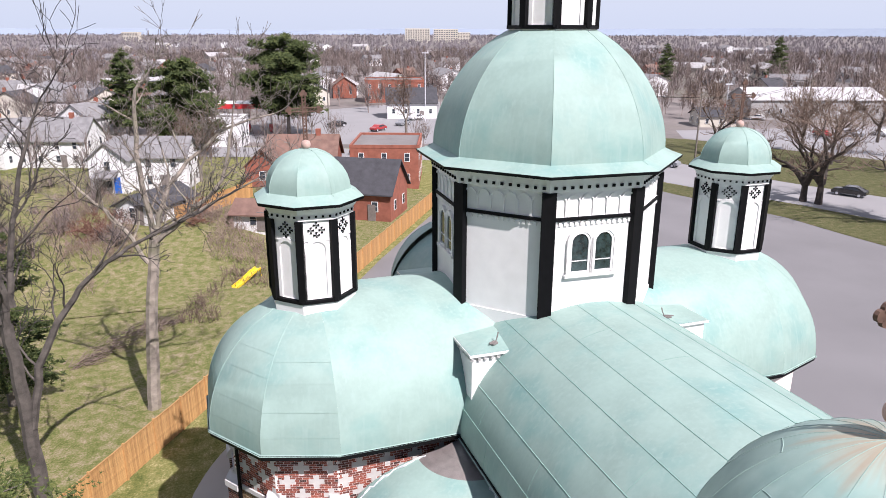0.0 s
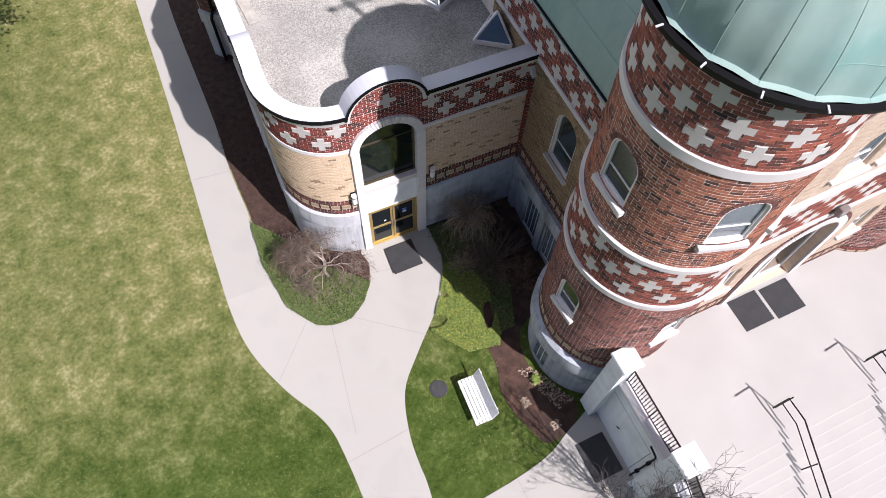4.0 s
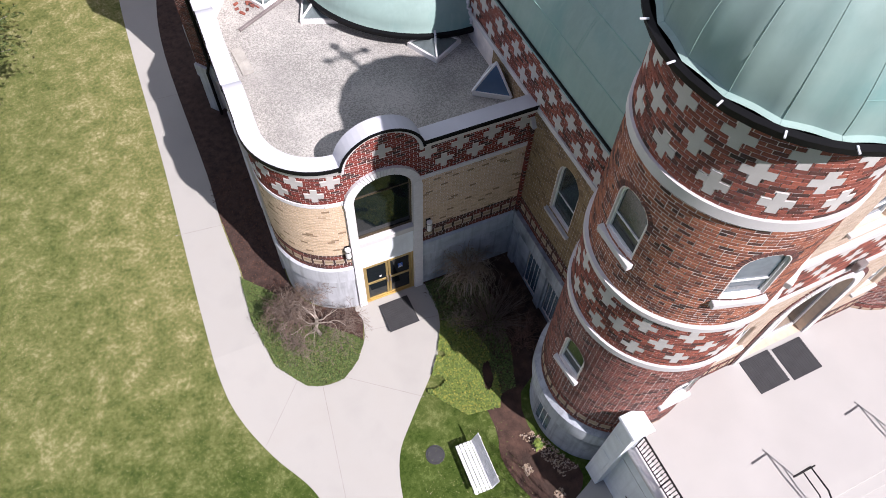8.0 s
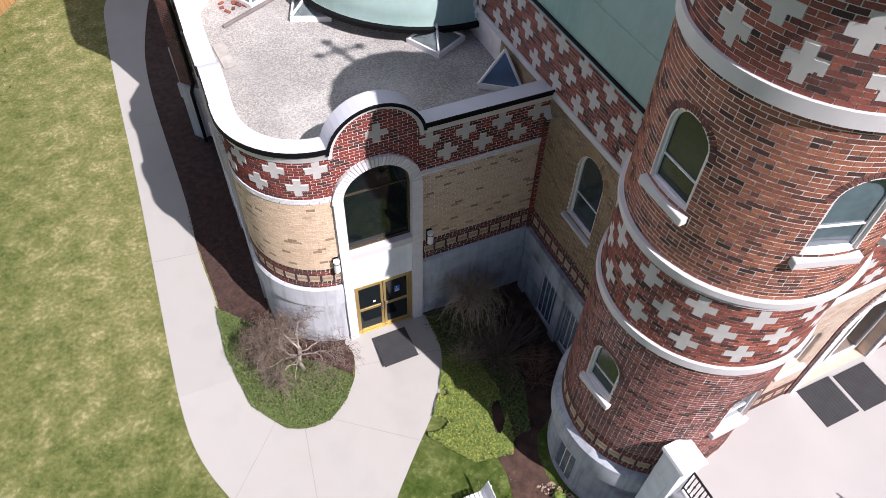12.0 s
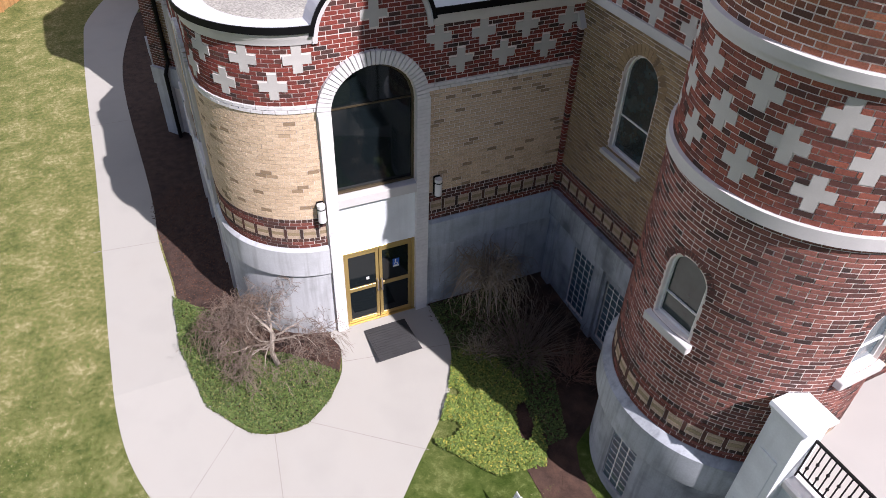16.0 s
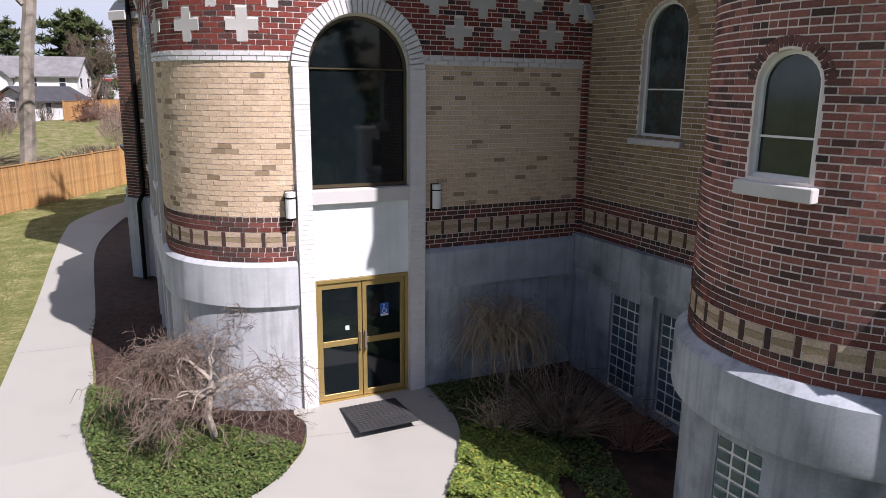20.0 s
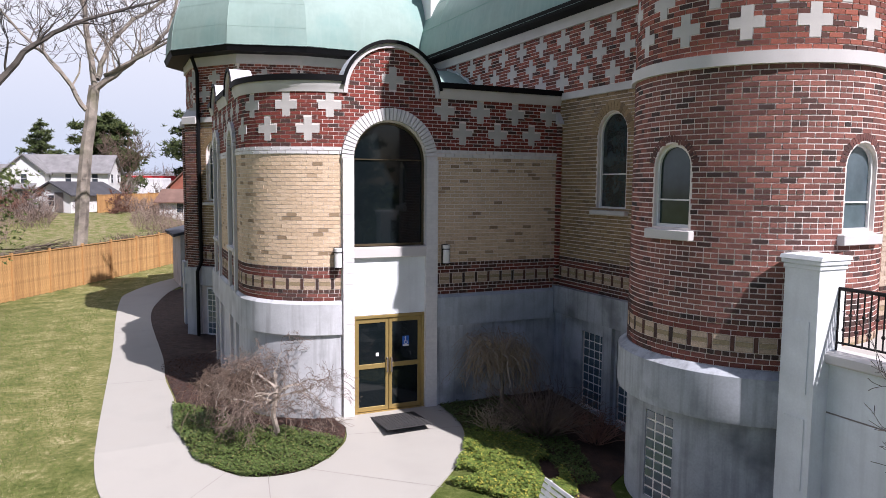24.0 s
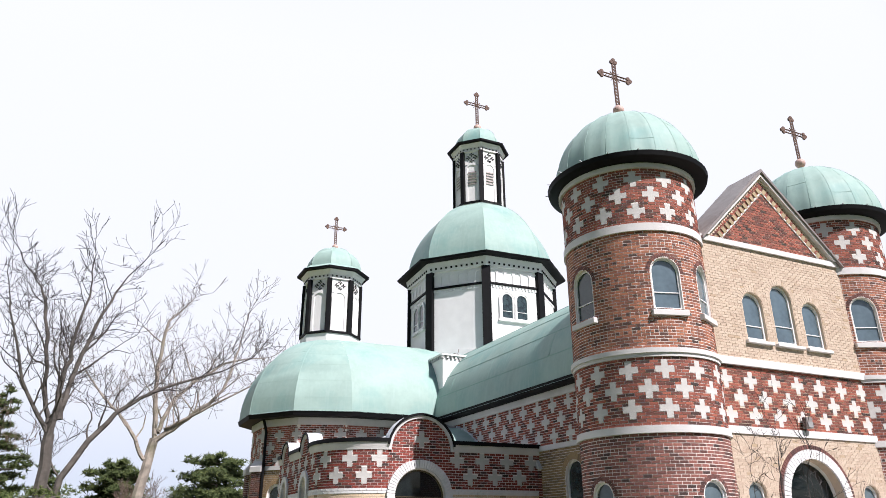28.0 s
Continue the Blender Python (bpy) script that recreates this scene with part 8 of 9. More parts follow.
M_ROOFB = mat("brown_shingles", (0.20, 0.12, 0.095), 0.95, vary=0.2, scale=1.2, fine=14, bump=0.2)
M_FLATROOF = mat("flat_felt_roof", (0.20, 0.185, 0.18), 0.95, vary=0.15, scale=0.3, fine=5, bump=0.1)
M_SCHOOL = mat("pale_grey_render", (0.36, 0.35, 0.345), 0.85, vary=0.12, scale=0.3, fine=6, bump=0.1)
M_ROOFPALE = mat("pale_flat_roof", (0.47, 0.465, 0.47), 0.9, vary=0.12, scale=0.4, fine=6, bump=0.1)
M_REDSIGN = mat("red_canopy", (0.55, 0.03, 0.035), 0.5, vary=0.05, scale=0.5, fine=5, bump=0)
M_PANE = mat("house_glass", (0.05, 0.06, 0.075), 0.1, vary=0.2, scale=1, fine=4, bump=0)
M_CAR = [mat("car_paint_black", (0.02, 0.02, 0.022), 0.25, vary=0.05, coat=0.5), mat("car_paint_grey", (0.25, 0.26, 0.28), 0.3, vary=0.05, coat=0.5), mat("car_paint_red", (0.35, 0.03, 0.03), 0.3, vary=0.05, coat=0.5), mat("car_paint_white", (0.7, 0.7, 0.7), 0.3, vary=0.03, coat=0.5)]
M_YELLOW = mat("yellow_plastic", (0.72, 0.52, 0.03), 0.45, vary=0.08, scale=3, fine=20, bump=0.02)


def house(m, w, d, h, rise, wall, roof, label, storeys=2, across=False, chimney=True, porch=False, name="house", flat_roof=False, door_paint=None):
    """A house with its ridge along x (or across it): walls, gables, roof slabs, windows and a door."""
    t = thing(name, m, label, "house")
    bm = bmesh.new()
    x, y = w / 2, d / 2
    if flat_roof:
        box(bm, -x, x, -y, y, -0.5, h)
        part("wall", bm, wall, t)
        bm = bmesh.new()
        box(bm, -x + 0.25, x - 0.25, -y + 0.25, y - 0.25, h, h + 0.03)
        part("roof", bm, roof, t)
        bm = bmesh.new()
        for a, b, c, e in ((-x - 0.04, x + 0.04, -y - 0.04, -y + 0.25), (-x - 0.04, x + 0.04, y - 0.25, y + 0.04), (-x - 0.04, -x + 0.25, -y + 0.25, y - 0.25), (x - 0.25, x + 0.04, -y + 0.25, y - 0.25)):
            box(bm, a, b, c, e, h - 0.1, h + 0.35)
        part("parapet", bm, wall, t)
    else:
        if across:
            prism(bm, [(-x, -0.5), (x, -0.5), (x, h), (0, h + rise), (-x, h)], -y, y, "y")
        else:
            prism(bm, [(-y, -0.5), (y, -0.5), (y, h), (0, h + rise), (-y, h)], -x, x, "x")
        part("wall", fixed(bm), wall, t)
        half, run = (x, y) if across else (y, x)
        for e in (-1, 1):
            k = (half + 0.45) / half
            bm = bmesh.new()
            prism(bm, [(e * half * k, h + rise - rise * k), (0, h + rise), (0, h + rise + 0.16), (e * half * k, h + rise - rise * k + 0.16)], -run - 0.4, run + 0.4, "y" if across else "x")
            part("roof", fixed(bm), roof, t)
    step = h / storeys
    for sgn, span, deep, turn in ((-1, w, y, 0), (1, w, y, 180), (-1, d, x, -90), (1, d, x, 90)):
        n = max(1, round(span / 3.2))
        for s in range(storeys):
            for i in range(n):
                u = -span / 2 + span * (i + 0.5) / n
                win = new("window")
                win.parent = t
                win.matrix_basis = Matrix.Rotation(radians(turn), 4, "Z") @ Matrix.Translation((u, -deep, s * step + step * 0.35))
                bm = bmesh.new()
                box(bm, -0.42, 0.42, -0.06, 0.02, -0.08, 1.2)
                part("frame", bm, M_WHITE, win)
                bm = bmesh.new()
                box(bm, -0.34, 0.34, -0.075, -0.05, 0.0, 0.55), box(bm, -0.34, 0.34, -0.075, -0.05, 0.6, 1.12)
                part("pane", bm, M_PANE, win)
    bm = bmesh.new()
    box(bm, w * 0.2 - 0.5, w * 0.2 + 0.5, -y - 0.09, -y + 0.02, 0.0, 2.1)
    part("door", bm, door_paint or M_FLASH, t)
    if chimney and not flat_roof:
        bm = bmesh.new()
        box(bm, w * 0.22 - 0.35, w * 0.22 + 0.35, -0.3, 0.3, h, h + rise + 0.9)
        part("chimney", bm, M_FARBRICK, t)
    if porch:
        bm = bmesh.new()
        prism(bm, [(-y - 2.2, 2.3), (-y, 2.9), (-y, 3.05), (-y - 2.2, 2.42)], -w * 0.3, w * 0.3, "x")
        for px in (-w * 0.28, w * 0.28):
            box(bm, px - 0.07, px + 0.07, -y - 2.1, -y - 1.96, 0, 2.35)
        part("porch", fixed(bm), roof, t)
    return t


def rise(x, y):
    """Height of the gardens behind the long fence, which lie on a low rise."""
    ease = lambda a, b, v: (lambda u: u * u * (3 - 2 * u))(min(1.0, max(0.0, (v - a) / (b - a))))  # noqa: E731
    off = ((y - 19.4) * 36.6 - (x + 11.6) * 59.4) / 69.8
    return 1.9 * ease(50, 70, y) * (1 - ease(104, 112, y)) * ease(8, 19, off) * ease(-58, -40, x)


xs, ys = [-60 + 2 * i for i in range(46)], [48 + 2 * i for i in range(34)]
verts = [(x, y, rise(x, y) - 0.04) for y in ys for x in xs]
faces = [(j * 46 + i, j * 46 + i + 1, (j + 1) * 46 + i + 1, (j + 1) * 46 + i) for j in range(33) for i in range(45)]
knoll = tagged(raw("garden_ground", verts, faces, M_YARD, None), "low rise of rough grass under the neighbouring gardens", "ground", kind="structure")
knoll.data.shade_smooth()
G0 = -0.02
house(pose(-11.6, 90.6, rise(-11.6, 90.6), 0, 0, -14), 9.6, 5.85, 4.57, 2.06, M_SIDING, M_ROOFG, "white two-storey house with a grey shingle roof", chimney=False)
house(pose(-16.3, 90.9, rise(-16.3, 90.9), 0, 0, -14), 4.76, 7.5, 4.48, 2.01, M_SIDING, M_ROOFG, "white gabled wing of the two-storey house, with a blue door", across=True, chimney=False, porch=True, name="house_wing", door_paint=M_BLUE)
house(pose(-29.6, 125.2, G0, 0, 0, -18), 12, 8, 4.6, 3.2, M_SIDING, M_ROOFG, "white house with steep grey roof among bare trees")
house(pose(-30.1, 162.2, G0, 0, 0, 60), 11, 8, 4.2, 2.8, M_SIDING, M_ROOFG, "white house with steep grey roof across the street")
house(pose(-41.2, 127.9, G0, 0, 0, -25), 12, 9, 4.8, 3.0, M_SIDING, M_ROOFG, "white house with a pale grey roof among bare trees", porch=True)
house(pose(-42.5, 102.9, G0, 0, 0, 65), 11, 8, 4.6, 2.8, M_SIDING, M_ROOFG, "white house with a grey roof behind bare trees")
house(pose(2.8, 88.7, rise(2.8, 88.7), 0, 0, -14), 4.57, 6.4, 2.84, 2.29, M_FARBRICK, M_ROOFB, "gabled wing of the red brick house", 1, across=True, chimney=False, name="house_wing")
house(pose(8.5, 91.9, rise(8.5, 91.9), 0, 0, -16), 9.6, 9.15, 2.74, 3.2, M_FARBRICK, M_ROOFB, "red brick house with a wide brown roof", 1)
house(pose(14.3, 74.5, G0, 0, 0, -31), 8.0, 7.0, 3.7, 3.3, M_FARBRICK, M_ROOFD, "red brick house with a dark gabled roof by the fence", 1, chimney=False)
house(pose(21.5, 94.6, G0, 0, 0, -18), 10.0, 13.0, 6.1, 0, M_FARBRICK, M_FLATROOF, "two-storey red brick building with a flat roof", flat_roof=True)
house(pose(0.5, 67.6, rise(0.5, 67.6), 0, 0, -24), 4.57, 3.84, 1.92, 1.1, M_SIDING, M_ROOFB, "small white garage behind a board fence", 1, chimney=False, name="garage")
house(pose(-10.5, 73.1, rise(-10.5, 73.1), 0, 0, -36), 4.57, 7.68, 1.92, 1.19, M_SIDING, M_ROOFD, "white shed with a dark gabled roof", 1, across=True, chimney=False, name="shed")
house(pose(-1.8, 138.0, G0, 0, 0, -18), 7.5, 6, 5.6, 0, M_SIDING, M_FLATROOF, "plain white flat-roofed building beside the filling station", 1, flat_roof=True, name="workshop")
house(pose(46.6, 175.3, G0, 0, 0, -12), 13, 10, 4.2, 3.4, M_SIDING, M_ROOFD, "white shop with a dark hipped roof", 1, chimney=False, name="shop")
house(pose(52.8, 220.5, G0, 0, 0, -12), 19, 13, 6.9, 0, M_FARBRICK, M_FLATROOF, "two-storey red brick block with a flat roof", flat_roof=True, name="brick_block")
house(pose(149.4, 146.1, G0, 0, 0, -17), 35, 16, 5.2, 2.6, M_SCHOOL, M_ROOFPALE, "long white school building with a low pale roof", 1, chimney=False, name="school")
house(pose(114.1, 136.7, G0, 0, 0, -18), 10, 8, 2.7, 1.7, M_CREAM, M_ROOFD, "low house with a dark roof beside the school", 1)
house(pose(20.0, 232.6, G0, 0, 0, 10), 12, 9, 4.8, 3.4, M_CREAM, M_ROOFG, "pale house with steep grey roof behind the pines")
fence((-8.4, 68.9), (0.3, 80.3), 3.9, 3.0, M_CEDAR, "brown board fence between back gardens", M_CEDAR1, 0)

# filling station
station = thing("filling_station", pose(3.6, 158.1, G0, 0, 0, -14), "filling station with a flat red canopy on white posts", "filling station")
bm = bmesh.new()
box(bm, -8.5, 8.5, -4, 4, 5.5, 6.5)
part("canopy", bm, M_REDSIGN, station, "bright red canopy fascia")
bm = bmesh.new()
box(bm, -8.4, 8.4, -3.9, 3.9, 6.5, 6.55)
part("canopy_top", bm, M_WHITE, station)
for x in (-5, 0, 5):
    bm = bmesh.new()
    box(bm, x - 0.2, x + 0.2, -0.2, 0.2, 0, 5.5)
    part("post", bm, M_WHITE, station)
    bm = bmesh.new()
    box(bm, x - 0.4, x + 0.4, -1.4, -0.8, 0, 1.7, bevel=0.05)
    part("pump", bm, M_REDSIGN, station)

# far blocks of flats
for k, (x, y, w, h) in enumerate(((368, 1338, 46, 26), (420, 1325, 46, 25), (455, 1330, 30, 19), (-150, 1500, 30, 18))):
    t = thing("apartment_block", pose(x, y, 0, 0, 0, -17), "far pale high-rise block of flats on the horizon", "apartment block", "far blocks of flats")
    bm = bmesh.new()
    box(bm, -w / 2, w / 2, -9, 9, -2, h)
    part("wall", bm, M_CREAM, t)
    for j in range(7):
        bm = bmesh.new()
        for i in range(10):
            box(bm, -w / 2 + w * (i + 0.2) / 10, -w / 2 + w * (i + 0.8) / 10, -9.2, -8.9, h * (j + 0.3) / 7.4, h * (j + 0.75) / 7.4)
        part("window_row", bm, M_PANE, t)


def car(m, paint, label):
    t = thing("car", m, label, "car", "cars in the street")
    prof = [(-2.2, 0.35), (-2.25, 0.75), (-2.0, 0.92), (-1.1, 0.98), (-0.5, 1.42), (0.9, 1.45), (1.7, 1.0), (2.2, 0.92), (2.25, 0.4)]
    bm = bmesh.new()
    prism(bm, prof, -0.88, 0.88, "y")
    bmesh.ops.bevel(bm, geom=bm.edges[:], offset=0.06, segments=2, affect="EDGES")
    part("body", fixed(bm), paint, t)
    for e in (-1, 1):
        bm = bmesh.new()
        prism(bm, [(-0.95, 1.0), (-0.45, 1.36), (0.8, 1.38), (1.4, 1.02)], e * 0.885 - 0.01, e * 0.885 + 0.01, "y")
        part("side_glass", fixed(bm), M_PANE, t)
        for x in (-1.4, 1.4):
            bm = bmesh.new()
            bmesh.ops.create_cone(bm, cap_ends=True, segments=18, radius1=0.33, radius2=0.33, depth=0.2, matrix=pose(x, e * 0.82, 0.33, 90))
            wheel = part("wheel", bm, M_RUBBER, t)
            bm = bmesh.new()
            bmesh.ops.create_cone(bm, cap_ends=True, segments=12, radius1=0.2, radius2=0.2, depth=0.22, matrix=pose(x, e * 0.82, 0.33, 90))
            part("rim", bm, M_COPING, wheel)


for x, y, a, k in ((81.5, 64.8, -60, 0), (22, 119, -20, 0), (32, 150, 40, 2), (40, 158, 40, 1), (46, 168, 30, 3), (24, 160, 20, 0), (70, 92, -62, 1), (132, 143, -40, 3)):
    car(pose(x, y, 0.04, 0, 0, a), M_CAR[k], ("black", "grey", "red", "white")[k] + " saloon car on the street")


def pole(x, y, h, arm, label):
    t = thing("utility_pole", pose(x, y, G0), label, "pole", "street poles")
    bm = bmesh.new()
    tube(bm, [(0, 0, 0), (0, 0, h)], [0.17, 0.1], 8)
    part("post", bm, M_BARK if arm else M_COPING, t)
    bm = bmesh.new()
    if arm:
        box(bm, -1.2, 1.2, -0.06, 0.06, h - 0.9, h - 0.75), box(bm, -0.9, 0.9, -0.06, 0.06, h - 1.9, h - 1.76)
    else:
        box(bm, -0.8, 0.8, -0.2, 0.2, h - 0.15, h + 0.1)
    part("crossarm", bm, M_BARK if arm else M_COPING, t)


for x, y, h, arm in ((47.4, 164.2, 17, 0), (97.0, 112.0, 12, 0), (24.0, 173.5, 13, 1), (77.5, 94.5, 12, 1), (120, 114, 13, 1), (132, 149, 14, 1), (-9, 138.8, 12, 1)):
    pole(x, y, h, arm, "wooden utility pole with crossarms by the road" if arm else "tall grey light mast by the road")
cable = thing("power_cables", pose(0, 0, 0), "thin black power cables sagging between the poles", "cable")
for off in (-1.0, 1.0):
    for a, b in (((77.5, 94.5, 11.2), (120, 114, 12.2)), ((120, 114, 12.2), (132, 149, 13.2)), ((24, 173.5, 12.2), (77.5, 94.5, 11.2))):
        bm = bmesh.new()
        pts = [Vector(a).lerp(Vector(b), i / 10) + Vector((off, 0, G0 - 1.2 * math.sin(math.pi * i / 10))) for i in range(11)]
        tube(bm, pts, 0.035, 4)
        part("cable", bm, M_BLACK, cable)

# garden things behind the fence
slide = thing("garden_slide", pose(-1.7, 52.7, -0.2, 0, 0, 231), "yellow plastic garden slide lying in the brush", "slide")
bm = bmesh.new()
pts = [(-1.8, 0, 0.9), (-0.8, 0, 0.75), (0.4, 0, 0.4), (1.8, 0, 0.15)]
for p, q in zip(pts, pts[1:]):
    for y0, y1, up in ((-0.3, 0.3, 0.0), (-0.34, -0.28, 0.16), (0.28, 0.34, 0.16)):
        prism(bm, [(p[0], p[2]), (q[0], q[2]), (q[0], q[2] + 0.06 + up), (p[0], p[2] + 0.06 + up)], y0, y1, "y")
part("chute", fixed(bm), M_YELLOW, slide)
bm = bmesh.new()
tube(bm, [(-1.75, 0.25, 0.9), (-1.9, 0.3, 0.0)], 0.04, 6), tube(bm, [(-1.75, -0.25, 0.9), (-1.9, -0.3, 0.0)], 0.04, 6)
part("leg", bm, M_YELLOW, slide)
heap = thing("brush_pile", pose(-11.1, 41.4, -0.2, 0, 0, 49), "long heap of cut grey-brown branches on the lawn", "branches")
rnd = random.Random(51)
lines = []
for i in range(420):
    u, a = rnd.uniform(-4.6, 4.6), rnd.gauss(0, 0.4)
    high = 0.9 * (1 - (u / 5.0) ** 2) * rnd.random()
    p, d = Vector((u, rnd.gauss(0, 0.45), 0.05 + high)), Vector((math.cos(a), math.sin(a), rnd.gauss(0.05, 0.2))) * rnd.uniform(0.7, 1.9)
    r = 0.014 if i % 5 else 0.035
    lines.append(([p, p + d * 0.5 + Vector((0, 0, rnd.gauss(0, 0.08))), p + d], [r, r * 0.8, r * 0.4], 0))
v, f = limb_mesh(lines, floor=0.008)
raw("stick_mass", v, f, M_TWIG_S, heap, kind="stuff")


def thicket(name, outline, count, high, material, label, seed):
    """Tangled leafless brush over a piece of ground: canes that fork and arch over."""
    rnd = random.Random(seed)
    xs, ys = [p[0] for p in outline], [p[1] for p in outline]
    lines = []
    while len(lines) < count * 6:
        x, y = rnd.uniform(min(xs), max(xs)), rnd.uniform(min(ys), max(ys))
        inside = False
        for (ax, ay), (bx, by) in zip(outline, outline[1:] + outline[:1]):
            if (ay > y) != (by > y) and x < ax + (y - ay) / (by - ay) * (bx - ax):
                inside = not inside
        if not inside or noise.noise(Vector((x * 0.22, y * 0.22, seed))) < -0.12:
            continue
        tall = high * rnd.uniform(0.45, 1.0) * (1 + 0.5 * noise.noise(Vector((x * 0.15, y * 0.15, 7.0))))
        a, lean = rnd.uniform(0, 6.28), rnd.uniform(0.1, 0.7)
        p, d = Vector((x, y, rise(x, y) - 0.2)), Vector((math.cos(a) * lean, math.sin(a) * lean, 1)) * tall
        pts = [p + d * u + Vector((rnd.gauss(0, 0.05), rnd.gauss(0, 0.05), -0.3 * lean * tall * u * u)) for u in (0, 0.35, 0.7, 1.0)]
        lines.append((pts, [0.022, 0.018, 0.014, 0.01], 0))
        for _ in range(5):
            q = pts[rnd.randint(1, 2)]
            e = Vector((rnd.gauss(0, 0.3), rnd.gauss(0, 0.3), rnd.uniform(0.1, 0.6))) * tall * 0.4
            lines.append(([q, q + e * 0.6, q + e], [0.012, 0.011, 0.01], 0))
    v, f = limb_mesh(lines, floor=0.01)
    tagged(raw(name, v, f, material, None), label, "brush", kind="stuff")


M_BRUSH = mat("pinkish_brush", (0.33, 0.245, 0.205), 0.9, vary=0.35, scale=0.5, fine=20, bump=0.1)
M_BRUSH_D = mat("dark_brush", (0.20, 0.14, 0.115), 0.9, vary=0.35, scale=0.5, fine=20, bump=0.1)
thicket("brush", [(-7.0, 72.5), (-3.6, 74.0), (3.6, 70.2), (9.0, 66.0), (3.4, 55.4), (-5.6, 59.0)], 900, 2.0, M_BRUSH, "pinkish-brown leafless brush behind the cedar fence", 5)
thicket("brush", [(-22.0, 88.0), (-15.0, 82.0), (-12.8, 76.0), (-12.0, 60.0), (-15.0, 52.0), (-19.0, 62.0), (-24.0, 74.0)], 900, 2.2, M_BRUSH, "pale brown leafless brush between the gardens", 6)
thicket("brush", [(-3.0, 56.0), (2.6, 54.0), (-4.5, 43.5), (-8.0, 44.5)], 300, 1.5, M_BRUSH_D, "dark tangled brush along the cedar fence", 8)
pine(pose(11.5, 148.4, G0), 71, 20.8, 9.0, "large dark green pine towering over the houses", 4200, 0.2, 1.0, None, True)
pine(pose(-8.8, 127.7, G0), 73, 17.0, 6.4, "broad dark green pine among bare trees", 3600, 0.12, 0.95, None, True)
pine(pose(-22.0, 159.5, G0), 74, 18.0, 6.0, "dark green spruce behind the white house", 1500, 0.1, 0.9)
pine(pose(248.1, 266.9, G0), 75, 20.0, 6.0, "dark conical spruce on the horizon", 900, 0.1, 1.1)
pine(pose(183.3, 260.1, G0), 76, 17.0, 5.0, "dark conical spruce beyond the school", 900, 0.1, 1.0)
for x, y, seed, h in ((73.3, 62.0, 81, 3.0), (75.8, 51.7, 83, 3.2), (72.6, 64.0, 85, 2.6), (74.8, 49.6, 87, 3.0)):
    bare_tree(pose(x, y, -0.2), seed, h, 0.46, 6, "broad leafless tree with forked trunk beside the road", 0.5, 0.12, 0.82, (0.05, 0.05), [(0.4, 0.6, 1.9), (2.6, 0.7, 1.8), (4.4, 0.6, 1.9)], 0.02, bark=M_DARKBARK, kids=(2, 2))
bare_tree(pose(33.0, 128.0, -0.2), 91, 5.0, 0.3, 5, "leafless street tree before the brick building", 0.45, 0.15, 0.8, (0, 0), None, 0.02)
bare_tree(pose(-6.0, 92.0, -0.2), 93, 4.0, 0.25, 5, "leafless garden tree beside the shed", 0.45, 0.15, 0.8, (0, 0), None, 0.02)


def woods(name, count, r0, r1, a0, a1, seed, tall, material, label, twigs=26, skip=True):
    """Far leafless trees as fans of thin twigs on short trunks."""
    rnd = random.Random(seed)
    verts, faces = [], []
    block = [(-14, 100, 10), (3.3, 96, 8), (10, 100, 10), (14, 74, 9), (21.5, 95, 12), (-2, 138, 9), (47, 175, 12), (149, 146, 26), (122, 109, 24), (114, 137, 10), (53, 220, 14), (1, 158, 12), (-29.6, 125, 9), (-41, 128, 8), (1, 75, 5), (-11, 81, 6), (-6, 92, 6)]
    for _ in range(count):
        r = math.sqrt(rnd.uniform(r0 * r0, r1 * r1)) if r1 < 700 else r0 * (r1 / r0) ** rnd.random()
        a = radians(rnd.uniform(a0, a1))
        x, y = -3.5 + r * math.sin(a), -11.3 + r * math.cos(a)
        if skip and (any(math.hypot(x - bx, y - by) < br for bx, by, br in block) or (x > 0.2 * y and r < 125) or (x > 30 and x < 112 and y < 150 and y > 160 - x) or (20 < x < 100 and 120 < y < 185)):
            continue
        h = tall * rnd.uniform(0.55, 1.15)
        w = h * rnd.uniform(0.3, 0.5)
        k = len(verts)
        verts += [(x - 0.15, y, -0.3), (x + 0.15, y, -0.3), (x, y, h * 0.7)]
        faces.append((k, k + 1, k + 2))
        size = max(0.05, r * 0.00045)
        for j in range(twigs):
            b, u = rnd.uniform(0, 6.28), rnd.random()
            z0 = h * (0.2 + 0.35 * u)
            rad = w * math.sqrt(rnd.random())
            tip = (x + math.cos(b) * rad, y + math.sin(b) * rad, h * (1.0 - 0.42 * (rad / w) ** 2) * rnd.uniform(0.7, 1.0))
            c, s = math.cos(b + 1.57) * size, math.sin(b + 1.57) * size
            q = (x + math.cos(b) * rad * 0.25, y + math.sin(b) * rad * 0.25, z0)
            k = len(verts)
            verts += [(q[0] - c, q[1] - s, q[2]), (q[0] + c, q[1] + s, q[2]), tip]
            faces.append((k, k + 1, k + 2))
            for e in (0.5, 0.72):
                o = [q[i] + (tip[i] - q[i]) * e for i in range(3)]
                g = (o[0] + rnd.gauss(0, w * 0.28), o[1] + rnd.gauss(0, w * 0.28), o[2] + rnd.uniform(0.08, 0.25) * h)
                k = len(verts)
                verts += [(o[0] - c * 0.7, o[1] - s * 0.7, o[2]), (o[0] + c * 0.7, o[1] + s * 0.7, o[2]), g]
                faces.append((k, k + 1, k + 2))
    return tagged(raw(name, verts, faces, material, None), label, "woods", kind="stuff")


